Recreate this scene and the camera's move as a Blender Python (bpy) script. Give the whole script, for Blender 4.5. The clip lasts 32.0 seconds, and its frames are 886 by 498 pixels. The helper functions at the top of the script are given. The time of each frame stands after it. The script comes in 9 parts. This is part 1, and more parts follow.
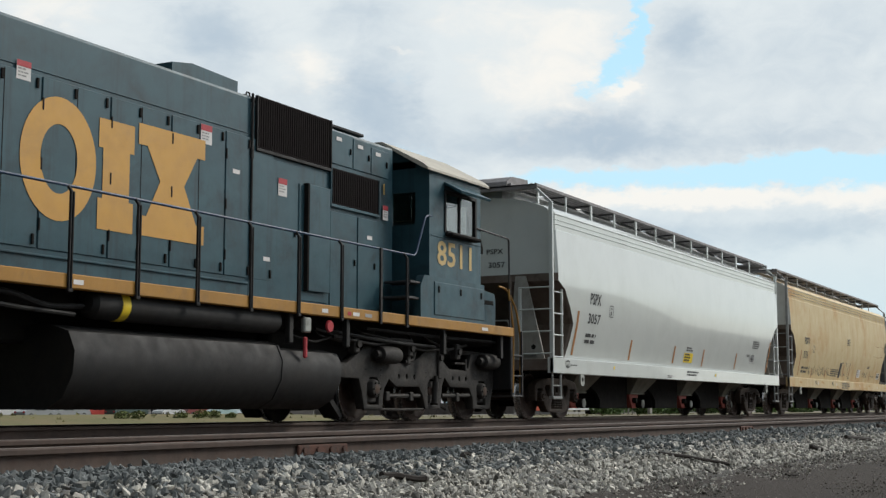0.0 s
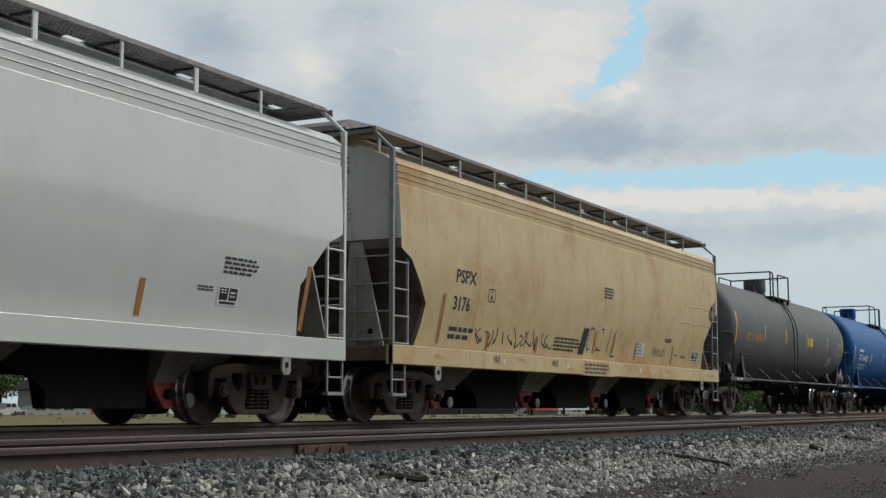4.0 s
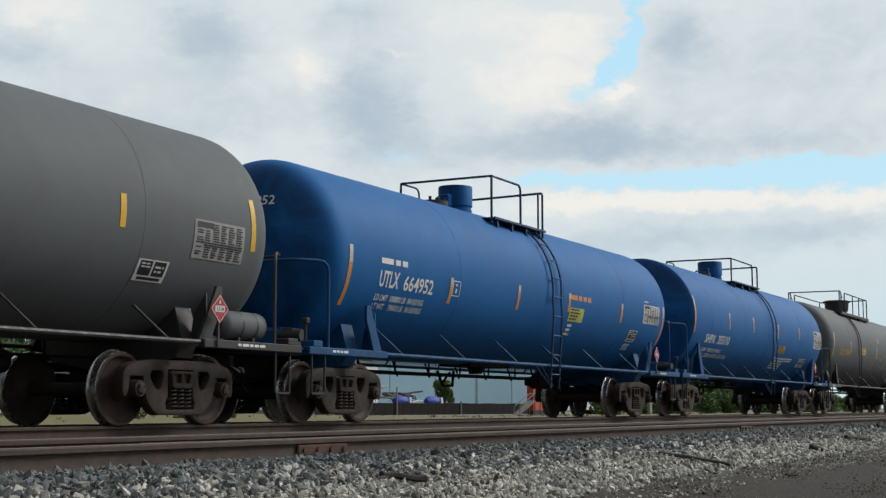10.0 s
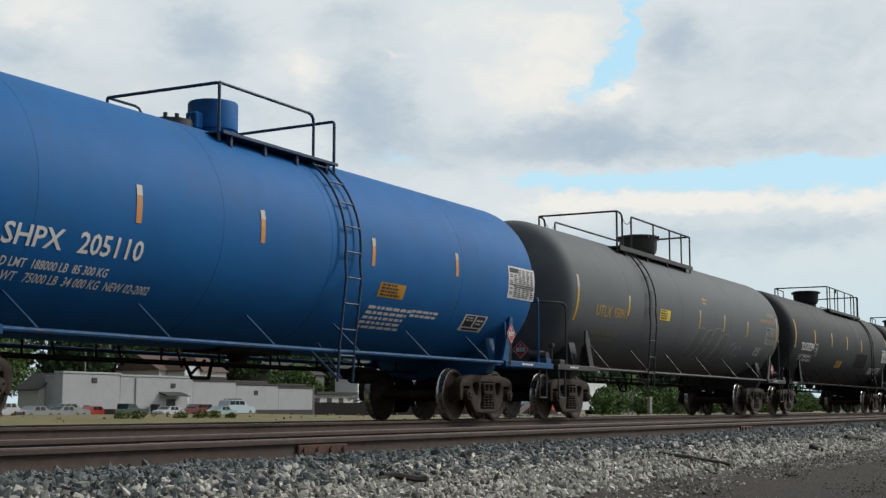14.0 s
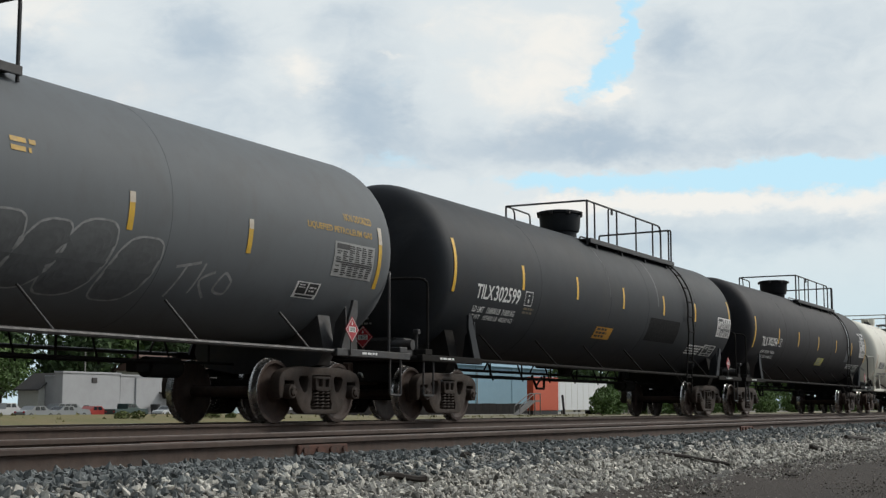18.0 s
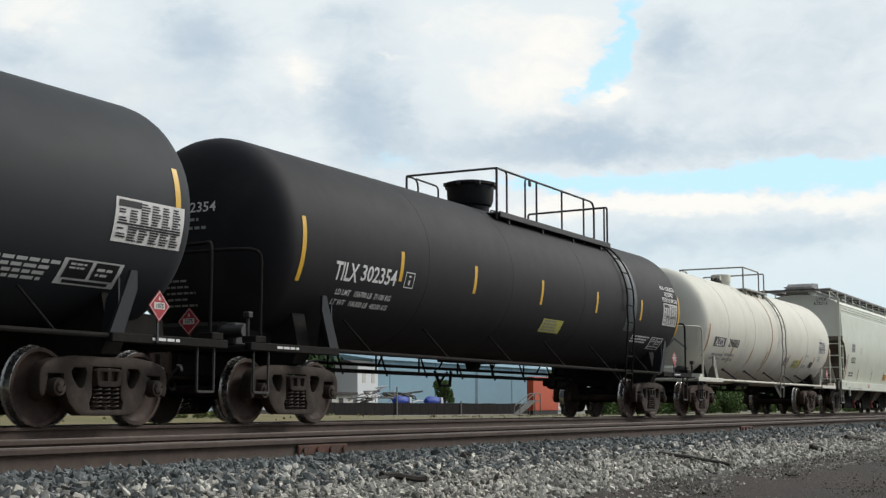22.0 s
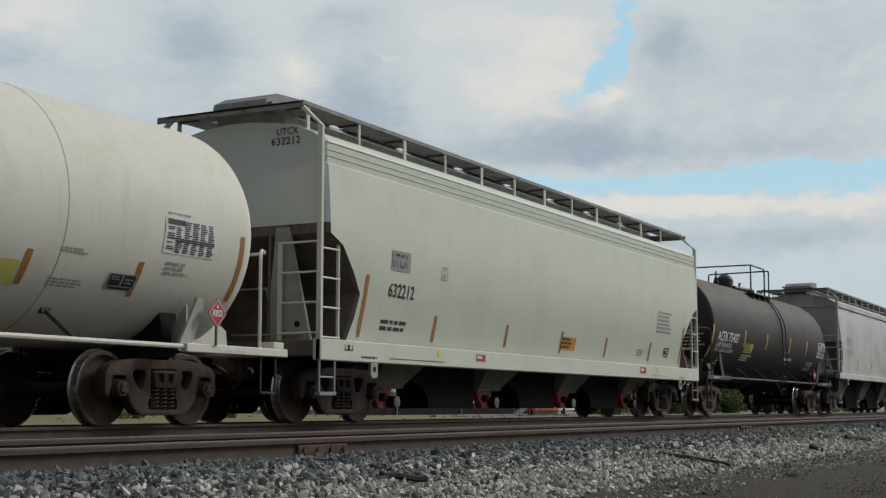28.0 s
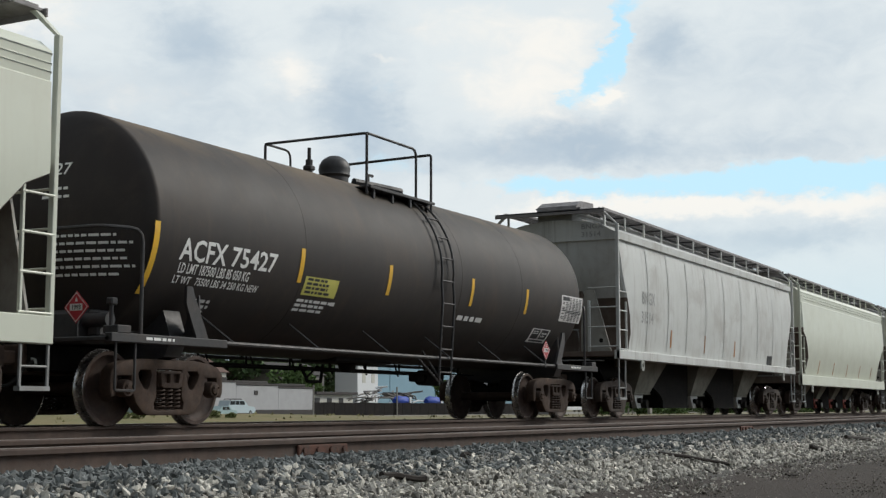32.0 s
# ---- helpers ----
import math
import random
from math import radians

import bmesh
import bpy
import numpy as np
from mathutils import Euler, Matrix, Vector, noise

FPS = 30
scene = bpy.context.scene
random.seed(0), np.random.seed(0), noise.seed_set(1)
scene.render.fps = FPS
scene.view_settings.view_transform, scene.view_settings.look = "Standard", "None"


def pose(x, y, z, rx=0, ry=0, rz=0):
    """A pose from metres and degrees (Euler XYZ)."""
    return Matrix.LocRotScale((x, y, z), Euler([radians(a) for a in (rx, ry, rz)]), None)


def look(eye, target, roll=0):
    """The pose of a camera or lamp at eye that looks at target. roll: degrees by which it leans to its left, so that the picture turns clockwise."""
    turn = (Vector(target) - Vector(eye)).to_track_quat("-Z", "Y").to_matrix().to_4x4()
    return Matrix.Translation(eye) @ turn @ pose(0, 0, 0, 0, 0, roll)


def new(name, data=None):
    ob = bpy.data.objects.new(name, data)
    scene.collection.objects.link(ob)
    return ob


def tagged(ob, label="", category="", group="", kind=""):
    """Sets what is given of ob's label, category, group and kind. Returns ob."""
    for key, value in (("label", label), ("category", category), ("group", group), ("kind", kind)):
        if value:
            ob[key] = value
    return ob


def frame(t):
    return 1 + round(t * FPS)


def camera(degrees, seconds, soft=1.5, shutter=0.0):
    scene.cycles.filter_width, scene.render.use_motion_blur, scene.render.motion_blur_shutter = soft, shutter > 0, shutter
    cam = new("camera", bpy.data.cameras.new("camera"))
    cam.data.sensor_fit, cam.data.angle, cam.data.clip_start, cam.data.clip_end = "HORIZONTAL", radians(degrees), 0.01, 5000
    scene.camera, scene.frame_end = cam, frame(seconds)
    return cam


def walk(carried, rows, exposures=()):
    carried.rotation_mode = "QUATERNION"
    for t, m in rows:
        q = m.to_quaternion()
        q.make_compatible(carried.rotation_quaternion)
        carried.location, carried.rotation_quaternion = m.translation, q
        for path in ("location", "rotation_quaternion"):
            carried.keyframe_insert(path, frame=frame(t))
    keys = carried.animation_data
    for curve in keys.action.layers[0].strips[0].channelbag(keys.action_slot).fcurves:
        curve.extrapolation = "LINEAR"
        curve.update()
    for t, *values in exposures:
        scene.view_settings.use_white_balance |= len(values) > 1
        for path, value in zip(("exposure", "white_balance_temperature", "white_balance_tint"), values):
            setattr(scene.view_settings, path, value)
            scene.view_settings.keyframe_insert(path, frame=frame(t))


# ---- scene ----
from itertools import product

YC = 12.2            # centre line of the train's track; rail heads at z = 0
NEAR_YC = 6.36       # centre line of the empty track in front
EYE = (0.0, 0.0, 0.2214)

# ---------------------------------------------------------------- camera
cam = camera(36.2, 32.0, soft=1.35)
VIEW = pose(*EYE, 96.68, 0, -62.13)
walk(cam, [(0, VIEW), (32, VIEW)],
     exposures=[(0, 0.08), (1, 0.0), (2, -0.15), (3, -0.3), (4, -0.28), (5.5, -0.28), (7, -0.14), (8, 0.0), (9, 0.02), (11, -0.06), (13, -0.05), (16, 0.0), (19, 0.03), (21, 0.11), (22, 0.16), (23, 0.14), (25, -0.08),
                (26.5, -0.1), (28, -0.3), (30, -0.26), (31, -0.16), (32, 0.08)])


def travelled(t):
    """Metres that the train has run to the left after t seconds; it slows a little."""
    return 6.3977 * t - 0.0040197 * t * t - 0.000177206 * t ** 3 + 0.00000107529 * t ** 4


# ---------------------------------------------------------------- light
def nd(tree, kind, ins=None, op=None, blend=None, ease=None):
    n = tree.nodes.new(kind)
    if op:
        n.operation = op
    if blend:
        n.data_type, n.blend_type = "RGBA", blend
    if ease:
        n.interpolation_type = ease
    for k, v in (ins or {}).items():
        if isinstance(v, bpy.types.NodeSocket):
            tree.links.new(v, n.inputs[k])
        else:
            n.inputs[k].default_value = v
    return n


def mth(tree, op, a, b=0.0, c=None):
    ins = {0: a, 1: b}
    if c is not None:
        ins[2] = c
    return nd(tree, "ShaderNodeMath", ins, op=op).outputs[0]


def mixc(tree, fac, a, b, blend="MIX"):
    n = nd(tree, "ShaderNodeMix", blend=blend)
    for k, v in ((0, fac), (6, a), (7, b)):
        if isinstance(v, bpy.types.NodeSocket):
            tree.links.new(v, n.inputs[k])
        else:
            n.inputs[k].default_value = v if k == 0 else (*v[:3], 1)
    return n.outputs[2]


def remap(tree, v, a, b, c=0.0, d=1.0, smooth=True):
    return nd(tree, "ShaderNodeMapRange", {0: v, 1: a, 2: b, 3: c, 4: d},
              ease="SMOOTHSTEP" if smooth else "LINEAR").outputs[0]


def noise_of(tree, vec, scale, detail=4.0, rough=0.55, warp=0.0):
    return nd(tree, "ShaderNodeTexNoise", {"Vector": vec, "Scale": scale, "Detail": detail, "Roughness": rough,
                                           "Distortion": warp}).outputs[0]


# soft cloud forms: azimuth, elevation (degrees), half sizes, weight of cloud and of shade
CLEAR = [(19.5, 15.8, 0.35, 0.95, 1.0), (19.95, 14.6, 0.5, 0.6, 1.0), (20.8, 13.9, 0.6, 0.5, 0.9), (21.5, 13.05, 0.45, 0.4, 0.7), (15.4, 9.7, 4.5, 0.5, 0.95), (10.5, 9.75, 3.0, 0.45, 0.9),
         (21.5, 9.6, 2.2, 0.4, 0.7), (24.0, 9.7, 2.0, 0.35, 0.45), (39.0, 10.6, 1.2, 0.4, 0.6), (29.6, 10.6, 1.6, 0.5, 0.5), (29.9, 13.9, 1.0, 0.9, 0.3), (19.2, 17.6, 0.6, 1.0, 0.6), (4.0, 9.0, 6.0, 0.8, 0.6)]
SHADE = [(30.7, 12.7, 1.7, 2.1, 1.0), (21.0, 11.6, 2.4, 0.9, 0.9), (17.7, 15.5, 1.4, 1.2, 0.8), (13.9, 12.9, 4.5, 1.8, 0.25), (37.7, 15.5, 2.0, 1.2, 0.8), (35.8, 12.7, 3.0, 1.2, 0.45), (16.0, 11.0, 6.0, 0.6, 0.5),
         (10.9, 15.2, 2.0, 1.0, 0.12), (45.5, 14.5, 1.5, 1.0, 0.6), (17.7, 7.0, 6.0, 0.7, 0.6), (26.0, 11.1, 2.6, 0.8, 0.5), (10.9, 7.4, 2.5, 0.6, 0.5), (32.2, 16.5, 2.0, 0.7, 0.5), (43.0, 13.0, 3.5, 1.6, 0.4), (39.5, 11.4, 4.0, 0.8, 0.35), (8.0, 15.5, 6.0, 2.4, 0.15)]
BRIGHT = [(23.4, 13.7, 2.6, 1.5, 0.9), (20.1, 13.3, 0.5, 0.33, 1.2), (33.6, 14.2, 1.2, 0.8, 0.8), (29.7, 14.9, 0.6, 0.18, 0.5), (44.5, 16.2, 2.0, 1.0, 0.7), (18.5, 8.85, 3.4, 0.4, 1.0), (10.2, 8.5, 1.6, 0.55, 1.1),
          (22.6, 8.6, 2.0, 0.4, 0.8), (26.0, 16.3, 3.0, 0.9, 0.5), (40.4, 13.1, 2.5, 1.2, 0.35), (22.0, 15.8, 1.5, 0.8, 0.6), (14.5, 8.7, 3.0, 0.35, 0.7)]


def cloud_sky(tree, direction):
    """Colour of an evening sky of broken cloud, by direction."""
    d = nd(tree, "ShaderNodeVectorMath", {0: direction}, op="NORMALIZE").outputs[0]
    sep = nd(tree, "ShaderNodeSeparateXYZ", {0: d})
    az = mth(tree, "MULTIPLY", mth(tree, "ARCTAN2", sep.outputs[1], sep.outputs[0]), 57.2958)
    el = mth(tree, "MULTIPLY", mth(tree, "ARCSINE", sep.outputs[2]), 57.2958)
    flat = nd(tree, "ShaderNodeCombineXYZ", {0: az, 1: mth(tree, "MULTIPLY", el, 1.7), 2: 0.0}).outputs[0]
    wa = nd(tree, "ShaderNodeTexNoise", {"Vector": flat, "Scale": 0.6, "Detail": 6.0, "Roughness": 0.62})
    ws = nd(tree, "ShaderNodeSeparateXYZ", {0: wa.outputs[1]})
    azw = mth(tree, "MULTIPLY_ADD", mth(tree, "SUBTRACT", ws.outputs[0], 0.5), 2.8, az)
    elw = mth(tree, "MULTIPLY_ADD", mth(tree, "SUBTRACT", ws.outputs[1], 0.5), 1.7, el)

    def forms(rows):
        total = None
        for a, e, sa, se, w in rows:
            u = mth(tree, "DIVIDE", mth(tree, "SUBTRACT", azw, a), sa)
            v = mth(tree, "DIVIDE", mth(tree, "SUBTRACT", elw, e), se)
            r = mth(tree, "ADD", mth(tree, "MULTIPLY", u, u), mth(tree, "MULTIPLY", v, v))
            g = mth(tree, "MULTIPLY", mth(tree, "POWER", 2.71828, mth(tree, "MULTIPLY", r, -0.75)), w)
            total = g if total is None else mth(tree, "ADD", total, g)
        return total
    fine = noise_of(tree, flat, 0.55, 7.0, 0.6, 0.6)
    big = noise_of(tree, flat, 0.12, 5.0, 0.55, 0.4)
    gap = remap(tree, mth(tree, "MULTIPLY_ADD", mth(tree, "SUBTRACT", fine, 0.5), 0.8, forms(CLEAR)), 0.2, 0.85)
    shade = mth(tree, "ADD", forms(SHADE), mth(tree, "MULTIPLY", mth(tree, "SUBTRACT", fine, 0.5), 0.85))
    shade = mth(tree, "ADD", shade, mth(tree, "MULTIPLY", mth(tree, "SUBTRACT", big, 0.5), 1.0))
    shade = remap(tree, shade, -0.15, 1.25)
    light = remap(tree, mth(tree, "MULTIPLY_ADD", mth(tree, "SUBTRACT", fine, 0.5), 1.1, forms(BRIGHT)), 0.1, 1.0)
    low = remap(tree, el, 1.0, 9.5, 1.0, 0.0)
    body = mixc(tree, shade, (0.748, 0.808, 0.832), (0.455, 0.555, 0.65))
    body = mixc(tree, light, body, (0.92, 0.905, 0.86))
    body = mixc(tree, mth(tree, "MULTIPLY", low, 0.8), body, (0.58, 0.76, 0.83))
    blue = mixc(tree, remap(tree, el, 4.0, 24.0), (0.58, 0.85, 0.98), (0.46, 0.78, 1.0))
    return mixc(tree, gap, body, blue)


world = bpy.data.worlds.new("evening_sky")
scene.world = world
world.use_nodes = True
wt = world.node_tree
wt.nodes.clear()
wcoord = nd(wt, "ShaderNodeTexCoord")
wsky = nd(wt, "ShaderNodeTexSky")
wsky.sky_type, wsky.sun_disc, wsky.sun_elevation, wsky.sun_rotation = "NISHITA", False, radians(35), radians(125)
wmix = mixc(wt, 0.04, cloud_sky(wt, wcoord.outputs["Generated"]), wsky.outputs[0])
# the clouds are brightest round the hidden sun and dullest opposite it
wglow = nd(wt, "ShaderNodeVectorMath", {0: wcoord.outputs["Generated"], 1: (0.67, -0.47, 0.575)}, op="DOT_PRODUCT").outputs["Value"]
wbg = nd(wt, "ShaderNodeBackground", {0: wmix, 1: remap(wt, wglow, -0.55, 1.0, 0.07, 1.05, False)})
wt.links.new(wbg.outputs[0], nd(wt, "ShaderNodeOutputWorld").inputs[0])

sun_data = bpy.data.lights.new("sun", "SUN")
sun_data.energy, sun_data.angle, sun_data.color = 1.95, radians(12), (1.0, 0.955, 0.87)
sun = new("sun", sun_data)
sun.matrix_world = look((0.67, -0.47, 0.575), (0, 0, 0))

# ---------------------------------------------------------------- meshes


class MB:
    """Collects the faces of one mesh."""

    def __init__(self):
        self.v, self.f = [], []

    def add(self, vs, fs):
        o = len(self.v)
        self.v += [tuple(p) for p in vs]
        self.f += [tuple(i + o for i in q) for q in fs]
        return self

    def box(self, x0, x1, y0, y1, z0, z1, c=None):
        """A box with chamfered edges."""
        lo, hi = (min(x0, x1), min(y0, y1), min(z0, z1)), (max(x0, x1), max(y0, y1), max(z0, z1))
        size = [b - a for a, b in zip(lo, hi)]
        c = min(size) * 0.16 if c is None else min(c, min(size) * 0.45)
        if c <= 0:
            vs = [(lo[0] if not i & 1 else hi[0], lo[1] if not i & 2 else hi[1], lo[2] if not i & 4 else hi[2]) for i in range(8)]
            return self.add(vs, [(0, 2, 3, 1), (4, 5, 7, 6), (0, 1, 5, 4), (2, 6, 7, 3), (0, 4, 6, 2), (1, 3, 7, 5)])
        vs, idx = [], {}
        for s in product((0, 1), repeat=3):
            for ax in range(3):
                p = [(lo[k] if not s[k] else hi[k]) + (0 if k == ax else (c if not s[k] else -c)) for k in range(3)]
                idx[s, ax] = len(vs)
                vs.append(p)
        fs = []

        def face(keys):
            pts = [Vector(vs[idx[k]]) for k in keys]
            n = (pts[1] - pts[0]).cross(pts[2] - pts[1])
            mid = sum(pts, Vector()) / len(pts) - Vector([(a + b) / 2 for a, b in zip(lo, hi)])
            ids = [idx[k] for k in keys]
            fs.append(tuple(ids if n.dot(mid) > 0 else ids[::-1]))
        for ax in range(3):
            b, d = [k for k in range(3) if k != ax]
            for e in (0, 1):
                def key(i, j):
                    s = [0, 0, 0]
                    s[ax], s[b], s[d] = e, i, j
                    return tuple(s)
                face([(key(i, j), ax) for i, j in ((0, 0), (1, 0), (1, 1), (0, 1))])
            for i in (0, 1):
                for j in (0, 1):
                    s0, s1 = [0, 0, 0], [0, 0, 0]
                    s0[ax], s1[ax] = 0, 1
                    s0[b] = s1[b] = i
                    s0[d] = s1[d] = j
                    face([(tuple(s0), b), (tuple(s1), b), (tuple(s1), d), (tuple(s0), d)])
        for s in product((0, 1), repeat=3):
            face([(s, 0), (s, 1), (s, 2)])
        return self.add(vs, fs)

    def cyl(self, p, q, r, n=12, r2=None, caps=True):
        p, q = Vector(p), Vector(q)
        r2 = r if r2 is None else r2
        w = (q - p).normalized()
        a = w.orthogonal().normalized()
        b = w.cross(a)
        vs = []
        for o, rr in ((p, r), (q, r2)):
            vs += [o + (a * math.cos(6.28318 * i / n) + b * math.sin(6.28318 * i / n)) * rr for i in range(n)]
        fs = [(i, (i + 1) % n, n + (i + 1) % n, n + i) for i in range(n)]
        if caps:
            fs += [tuple(range(n))[::-1], tuple(range(n, 2 * n))]
        return self.add(vs, fs)

    def tube(self, pts, r, n=6, bend=0.0, closed=False):
        """A pipe along a line; bend rounds its corners."""
        pts = [Vector(p) for p in pts]
        if bend:
            out = [pts[0]]
            for a, b, c in zip(pts, pts[1:], pts[2:]):
                k = min(bend, (b - a).length * 0.45, (c - b).length * 0.45)
                p, q = b + (a - b).normalized() * k, b + (c - b).normalized() * k
                out += [p.lerp(b, t).lerp(b.lerp(q, t), t) for t in (0, 0.33, 0.67, 1)]
            pts = out + [pts[-1]]
        vs, fs = [], []
        a = None
        for i, p in enumerate(pts):
            w = (pts[min(i + 1, len(pts) - 1)] - pts[max(i - 1, 0)]).normalized()
            a = w.orthogonal().normalized() if a is None else (a - w * a.dot(w)).normalized()
            b = w.cross(a)
            vs += [p + (a * math.cos(6.28318 * k / n) + b * math.sin(6.28318 * k / n)) * r for k in range(n)]
        for i in range(len(pts) - 1):
            fs += [(i * n + k, i * n + (k + 1) % n, (i + 1) * n + (k + 1) % n, (i + 1) * n + k) for k in range(n)]
        fs += [tuple(range(n))[::-1], tuple(range((len(pts) - 1) * n, len(pts) * n))]
        return self.add(vs, fs)

    def prism(self, poly, y0, y1, axes="xz"):
        """A flat outline, pulled from y0 to y1 along the third axis."""
        def put(a, b, d):
            return {"xz": (a, d, b), "yz": (d, a, b), "xy": (a, b, d)}[axes]
        n = len(poly)
        area = sum(poly[i][0] * poly[(i + 1) % n][1] - poly[(i + 1) % n][0] * poly[i][1] for i in range(n))
        if (area > 0) == (axes == "xz"):
            poly = poly[::-1]
        vs = [put(a, b, y0) for a, b in poly] + [put(a, b, y1) for a, b in poly]
        fs = [tuple(range(n))[::-1], tuple(range(n, 2 * n))]
        fs += [(i, (i + 1) % n, n + (i + 1) % n, n + i) for i in range(n)]
        return self.add(vs, fs)

    def lathe(self, profile, n=32, axis="y", at=(0, 0, 0)):
        """Rows of (along, radius), turned about the axis."""
        vs, fs = [], []
        for a, r in profile:
            for i in range(n):
                c, s = math.cos(6.28318 * i / n) * r, math.sin(6.28318 * i / n) * r
                p = {"y": (c, a, s), "x": (a, c, s), "z": (c, s, a)}[axis]
                vs.append((p[0] + at[0], p[1] + at[1], p[2] + at[2]))
        for j in range(len(profile) - 1):
            for i in range(n):
                q = (j * n + i, j * n + (i + 1) % n, (j + 1) * n + (i + 1) % n, (j + 1) * n + i)
                fs.append(q[::-1] if axis == "y" else q)
        return self.add(vs, fs)

    def rings(self, rings, caps=True):
        """Closed rings of equal count, joined one to the next."""
        n = len(rings[0])
        vs = [p for r in rings for p in r]
        fs = []
        for j in range(len(rings) - 1):
            fs += [(j * n + i, j * n + (i + 1) % n, (j + 1) * n + (i + 1) % n, (j + 1) * n + i) for i in range(n)]
        if caps:
            fs += [tuple(range(n))[::-1], tuple(range((len(rings) - 1) * n, len(rings) * n))]
        return self.add(vs, fs)

    def mesh(self, name, angle=35):
        me = bpy.data.meshes.new(name)
        me.from_pydata(self.v, [], self.f)
        me.validate()
        if angle:
            me.polygons.foreach_set("use_smooth", [True] * len(me.polygons))
            me.set_sharp_from_angle(angle=radians(angle))
        me.update()
        return me


def part(name, shape, material, parent=None, label="", at=None, angle=35, kind=""):
    """One mesh object under a thing or under a part; at: its place in the parent's space."""
    me = shape.mesh(name, angle) if isinstance(shape, MB) else shape
    if not me.materials:
        me.materials.append(material)
    ob = new(name, me)
    ob.parent = parent
    if at is not None:
        ob.matrix_basis = at if isinstance(at, Matrix) else Matrix.Translation(at)
    return tagged(ob, label, kind=kind)


def thing(name, label, category, group="", at=(0, 0, 0), kind=""):
    ob = tagged(new(name), label, category, group, kind)
    ob.empty_display_size = 0.3
    ob.matrix_basis = at if isinstance(at, Matrix) else Matrix.Translation(at)
    return ob


# ---------------------------------------------------------------- materials
def surface(name, colour, rough=0.6, metal=0.0, second=None, scale=6.0, amount=0.5, dirt=None, dirt_scale=1.2, dirt_amount=0.0,
            streak=None, streak_amount=0.0, bump=0.15, bump_scale=60.0, spec=0.4, island=0.0, per_object=0.0, coat=0.0, stretch=(1, 1, 1), calm=0.14, end_shade=None, end_shade_amount=0.0, top=None, top_amount=0.0):
    """A weathered surface: two tones of grain, patches of dirt, vertical streaks and fine relief."""
    m = bpy.data.materials.new(name)
    m.use_nodes = True
    t = m.node_tree
    b = t.nodes["Principled BSDF"]
    co = nd(t, "ShaderNodeTexCoord").outputs["Object"]
    if stretch != (1, 1, 1):
        co = nd(t, "ShaderNodeMapping", {0: co, 3: stretch}).outputs[0]
    second = second or tuple(c * 0.72 for c in colour)
    col = mixc(t, mth(t, "MULTIPLY", remap(t, noise_of(t, co, scale, 6.0, 0.6), 0.35, 0.7), amount), colour, second)
    if streak:
        sv = nd(t, "ShaderNodeMapping", {0: co, 3: (2.6, 2.6, 0.16)}).outputs[0]
        sm = remap(t, noise_of(t, sv, 2.2, 5.0, 0.65), 0.5, 0.78)
        col = mixc(t, mth(t, "MULTIPLY", sm, streak_amount), col, streak)
    if dirt:
        dm = remap(t, noise_of(t, co, dirt_scale, 8.0, 0.68, 0.4), 0.46, 0.72)
        col = mixc(t, mth(t, "MULTIPLY", dm, dirt_amount), col, dirt)
    if end_shade:
        # shade of the car's ends put into the colour, broken up like patchy grime
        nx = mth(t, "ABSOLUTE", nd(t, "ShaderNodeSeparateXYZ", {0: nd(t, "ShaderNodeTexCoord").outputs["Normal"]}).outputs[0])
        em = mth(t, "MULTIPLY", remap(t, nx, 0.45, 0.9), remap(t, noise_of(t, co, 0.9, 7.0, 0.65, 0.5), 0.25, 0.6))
        col = mixc(t, mth(t, "MULTIPLY", em, end_shade_amount), col, end_shade)
    if top:
        # dust that has settled on the upper side
        nz = nd(t, "ShaderNodeSeparateXYZ", {0: nd(t, "ShaderNodeTexCoord").outputs["Normal"]}).outputs[2]
        tm = mth(t, "MULTIPLY", remap(t, nz, 0.6, 0.97), remap(t, noise_of(t, co, 0.8, 7.0, 0.7, 0.4), 0.35, 0.65))
        col = mixc(t, mth(t, "MULTIPLY", tm, top_amount), col, top)
    if island:
        rnd = nd(t, "ShaderNodeNewGeometry").outputs["Random Per Island"]
        k = mth(t, "MULTIPLY_ADD", rnd, 2 * island, 1 - island)
        col = mixc(t, 1.0, col, nd(t, "ShaderNodeCombineXYZ", {0: k, 1: k, 2: k}).outputs[0], "MULTIPLY")
    if per_object:
        rnd = nd(t, "ShaderNodeObjectInfo").outputs["Random"]
        k = mth(t, "MULTIPLY_ADD", rnd, 2 * per_object, 1 - per_object)
        col = mixc(t, 1.0, col, nd(t, "ShaderNodeCombineXYZ", {0: k, 1: k, 2: k}).outputs[0], "MULTIPLY")
    t.links.new(col, b.inputs["Base Color"])
    rn = remap(t, noise_of(t, co, scale * 2.3, 5.0, 0.6), 0.3, 0.75, max(rough - calm * 0.7, 0.03), min(rough + calm, 1.0), False)
    t.links.new(rn, b.inputs["Roughness"])
    b.inputs["Metallic"].default_value = metal
    b.inputs["Specular IOR Level"].default_value = spec
    b.inputs["Coat Weight"].default_value = coat
    if bump:
        bn = nd(t, "ShaderNodeBump", {"Strength": bump, "Distance": 0.01, "Height": noise_of(t, co, bump_scale, 5.0, 0.6)})
        t.links.new(bn.outputs[0], b.inputs["Normal"])
    return m


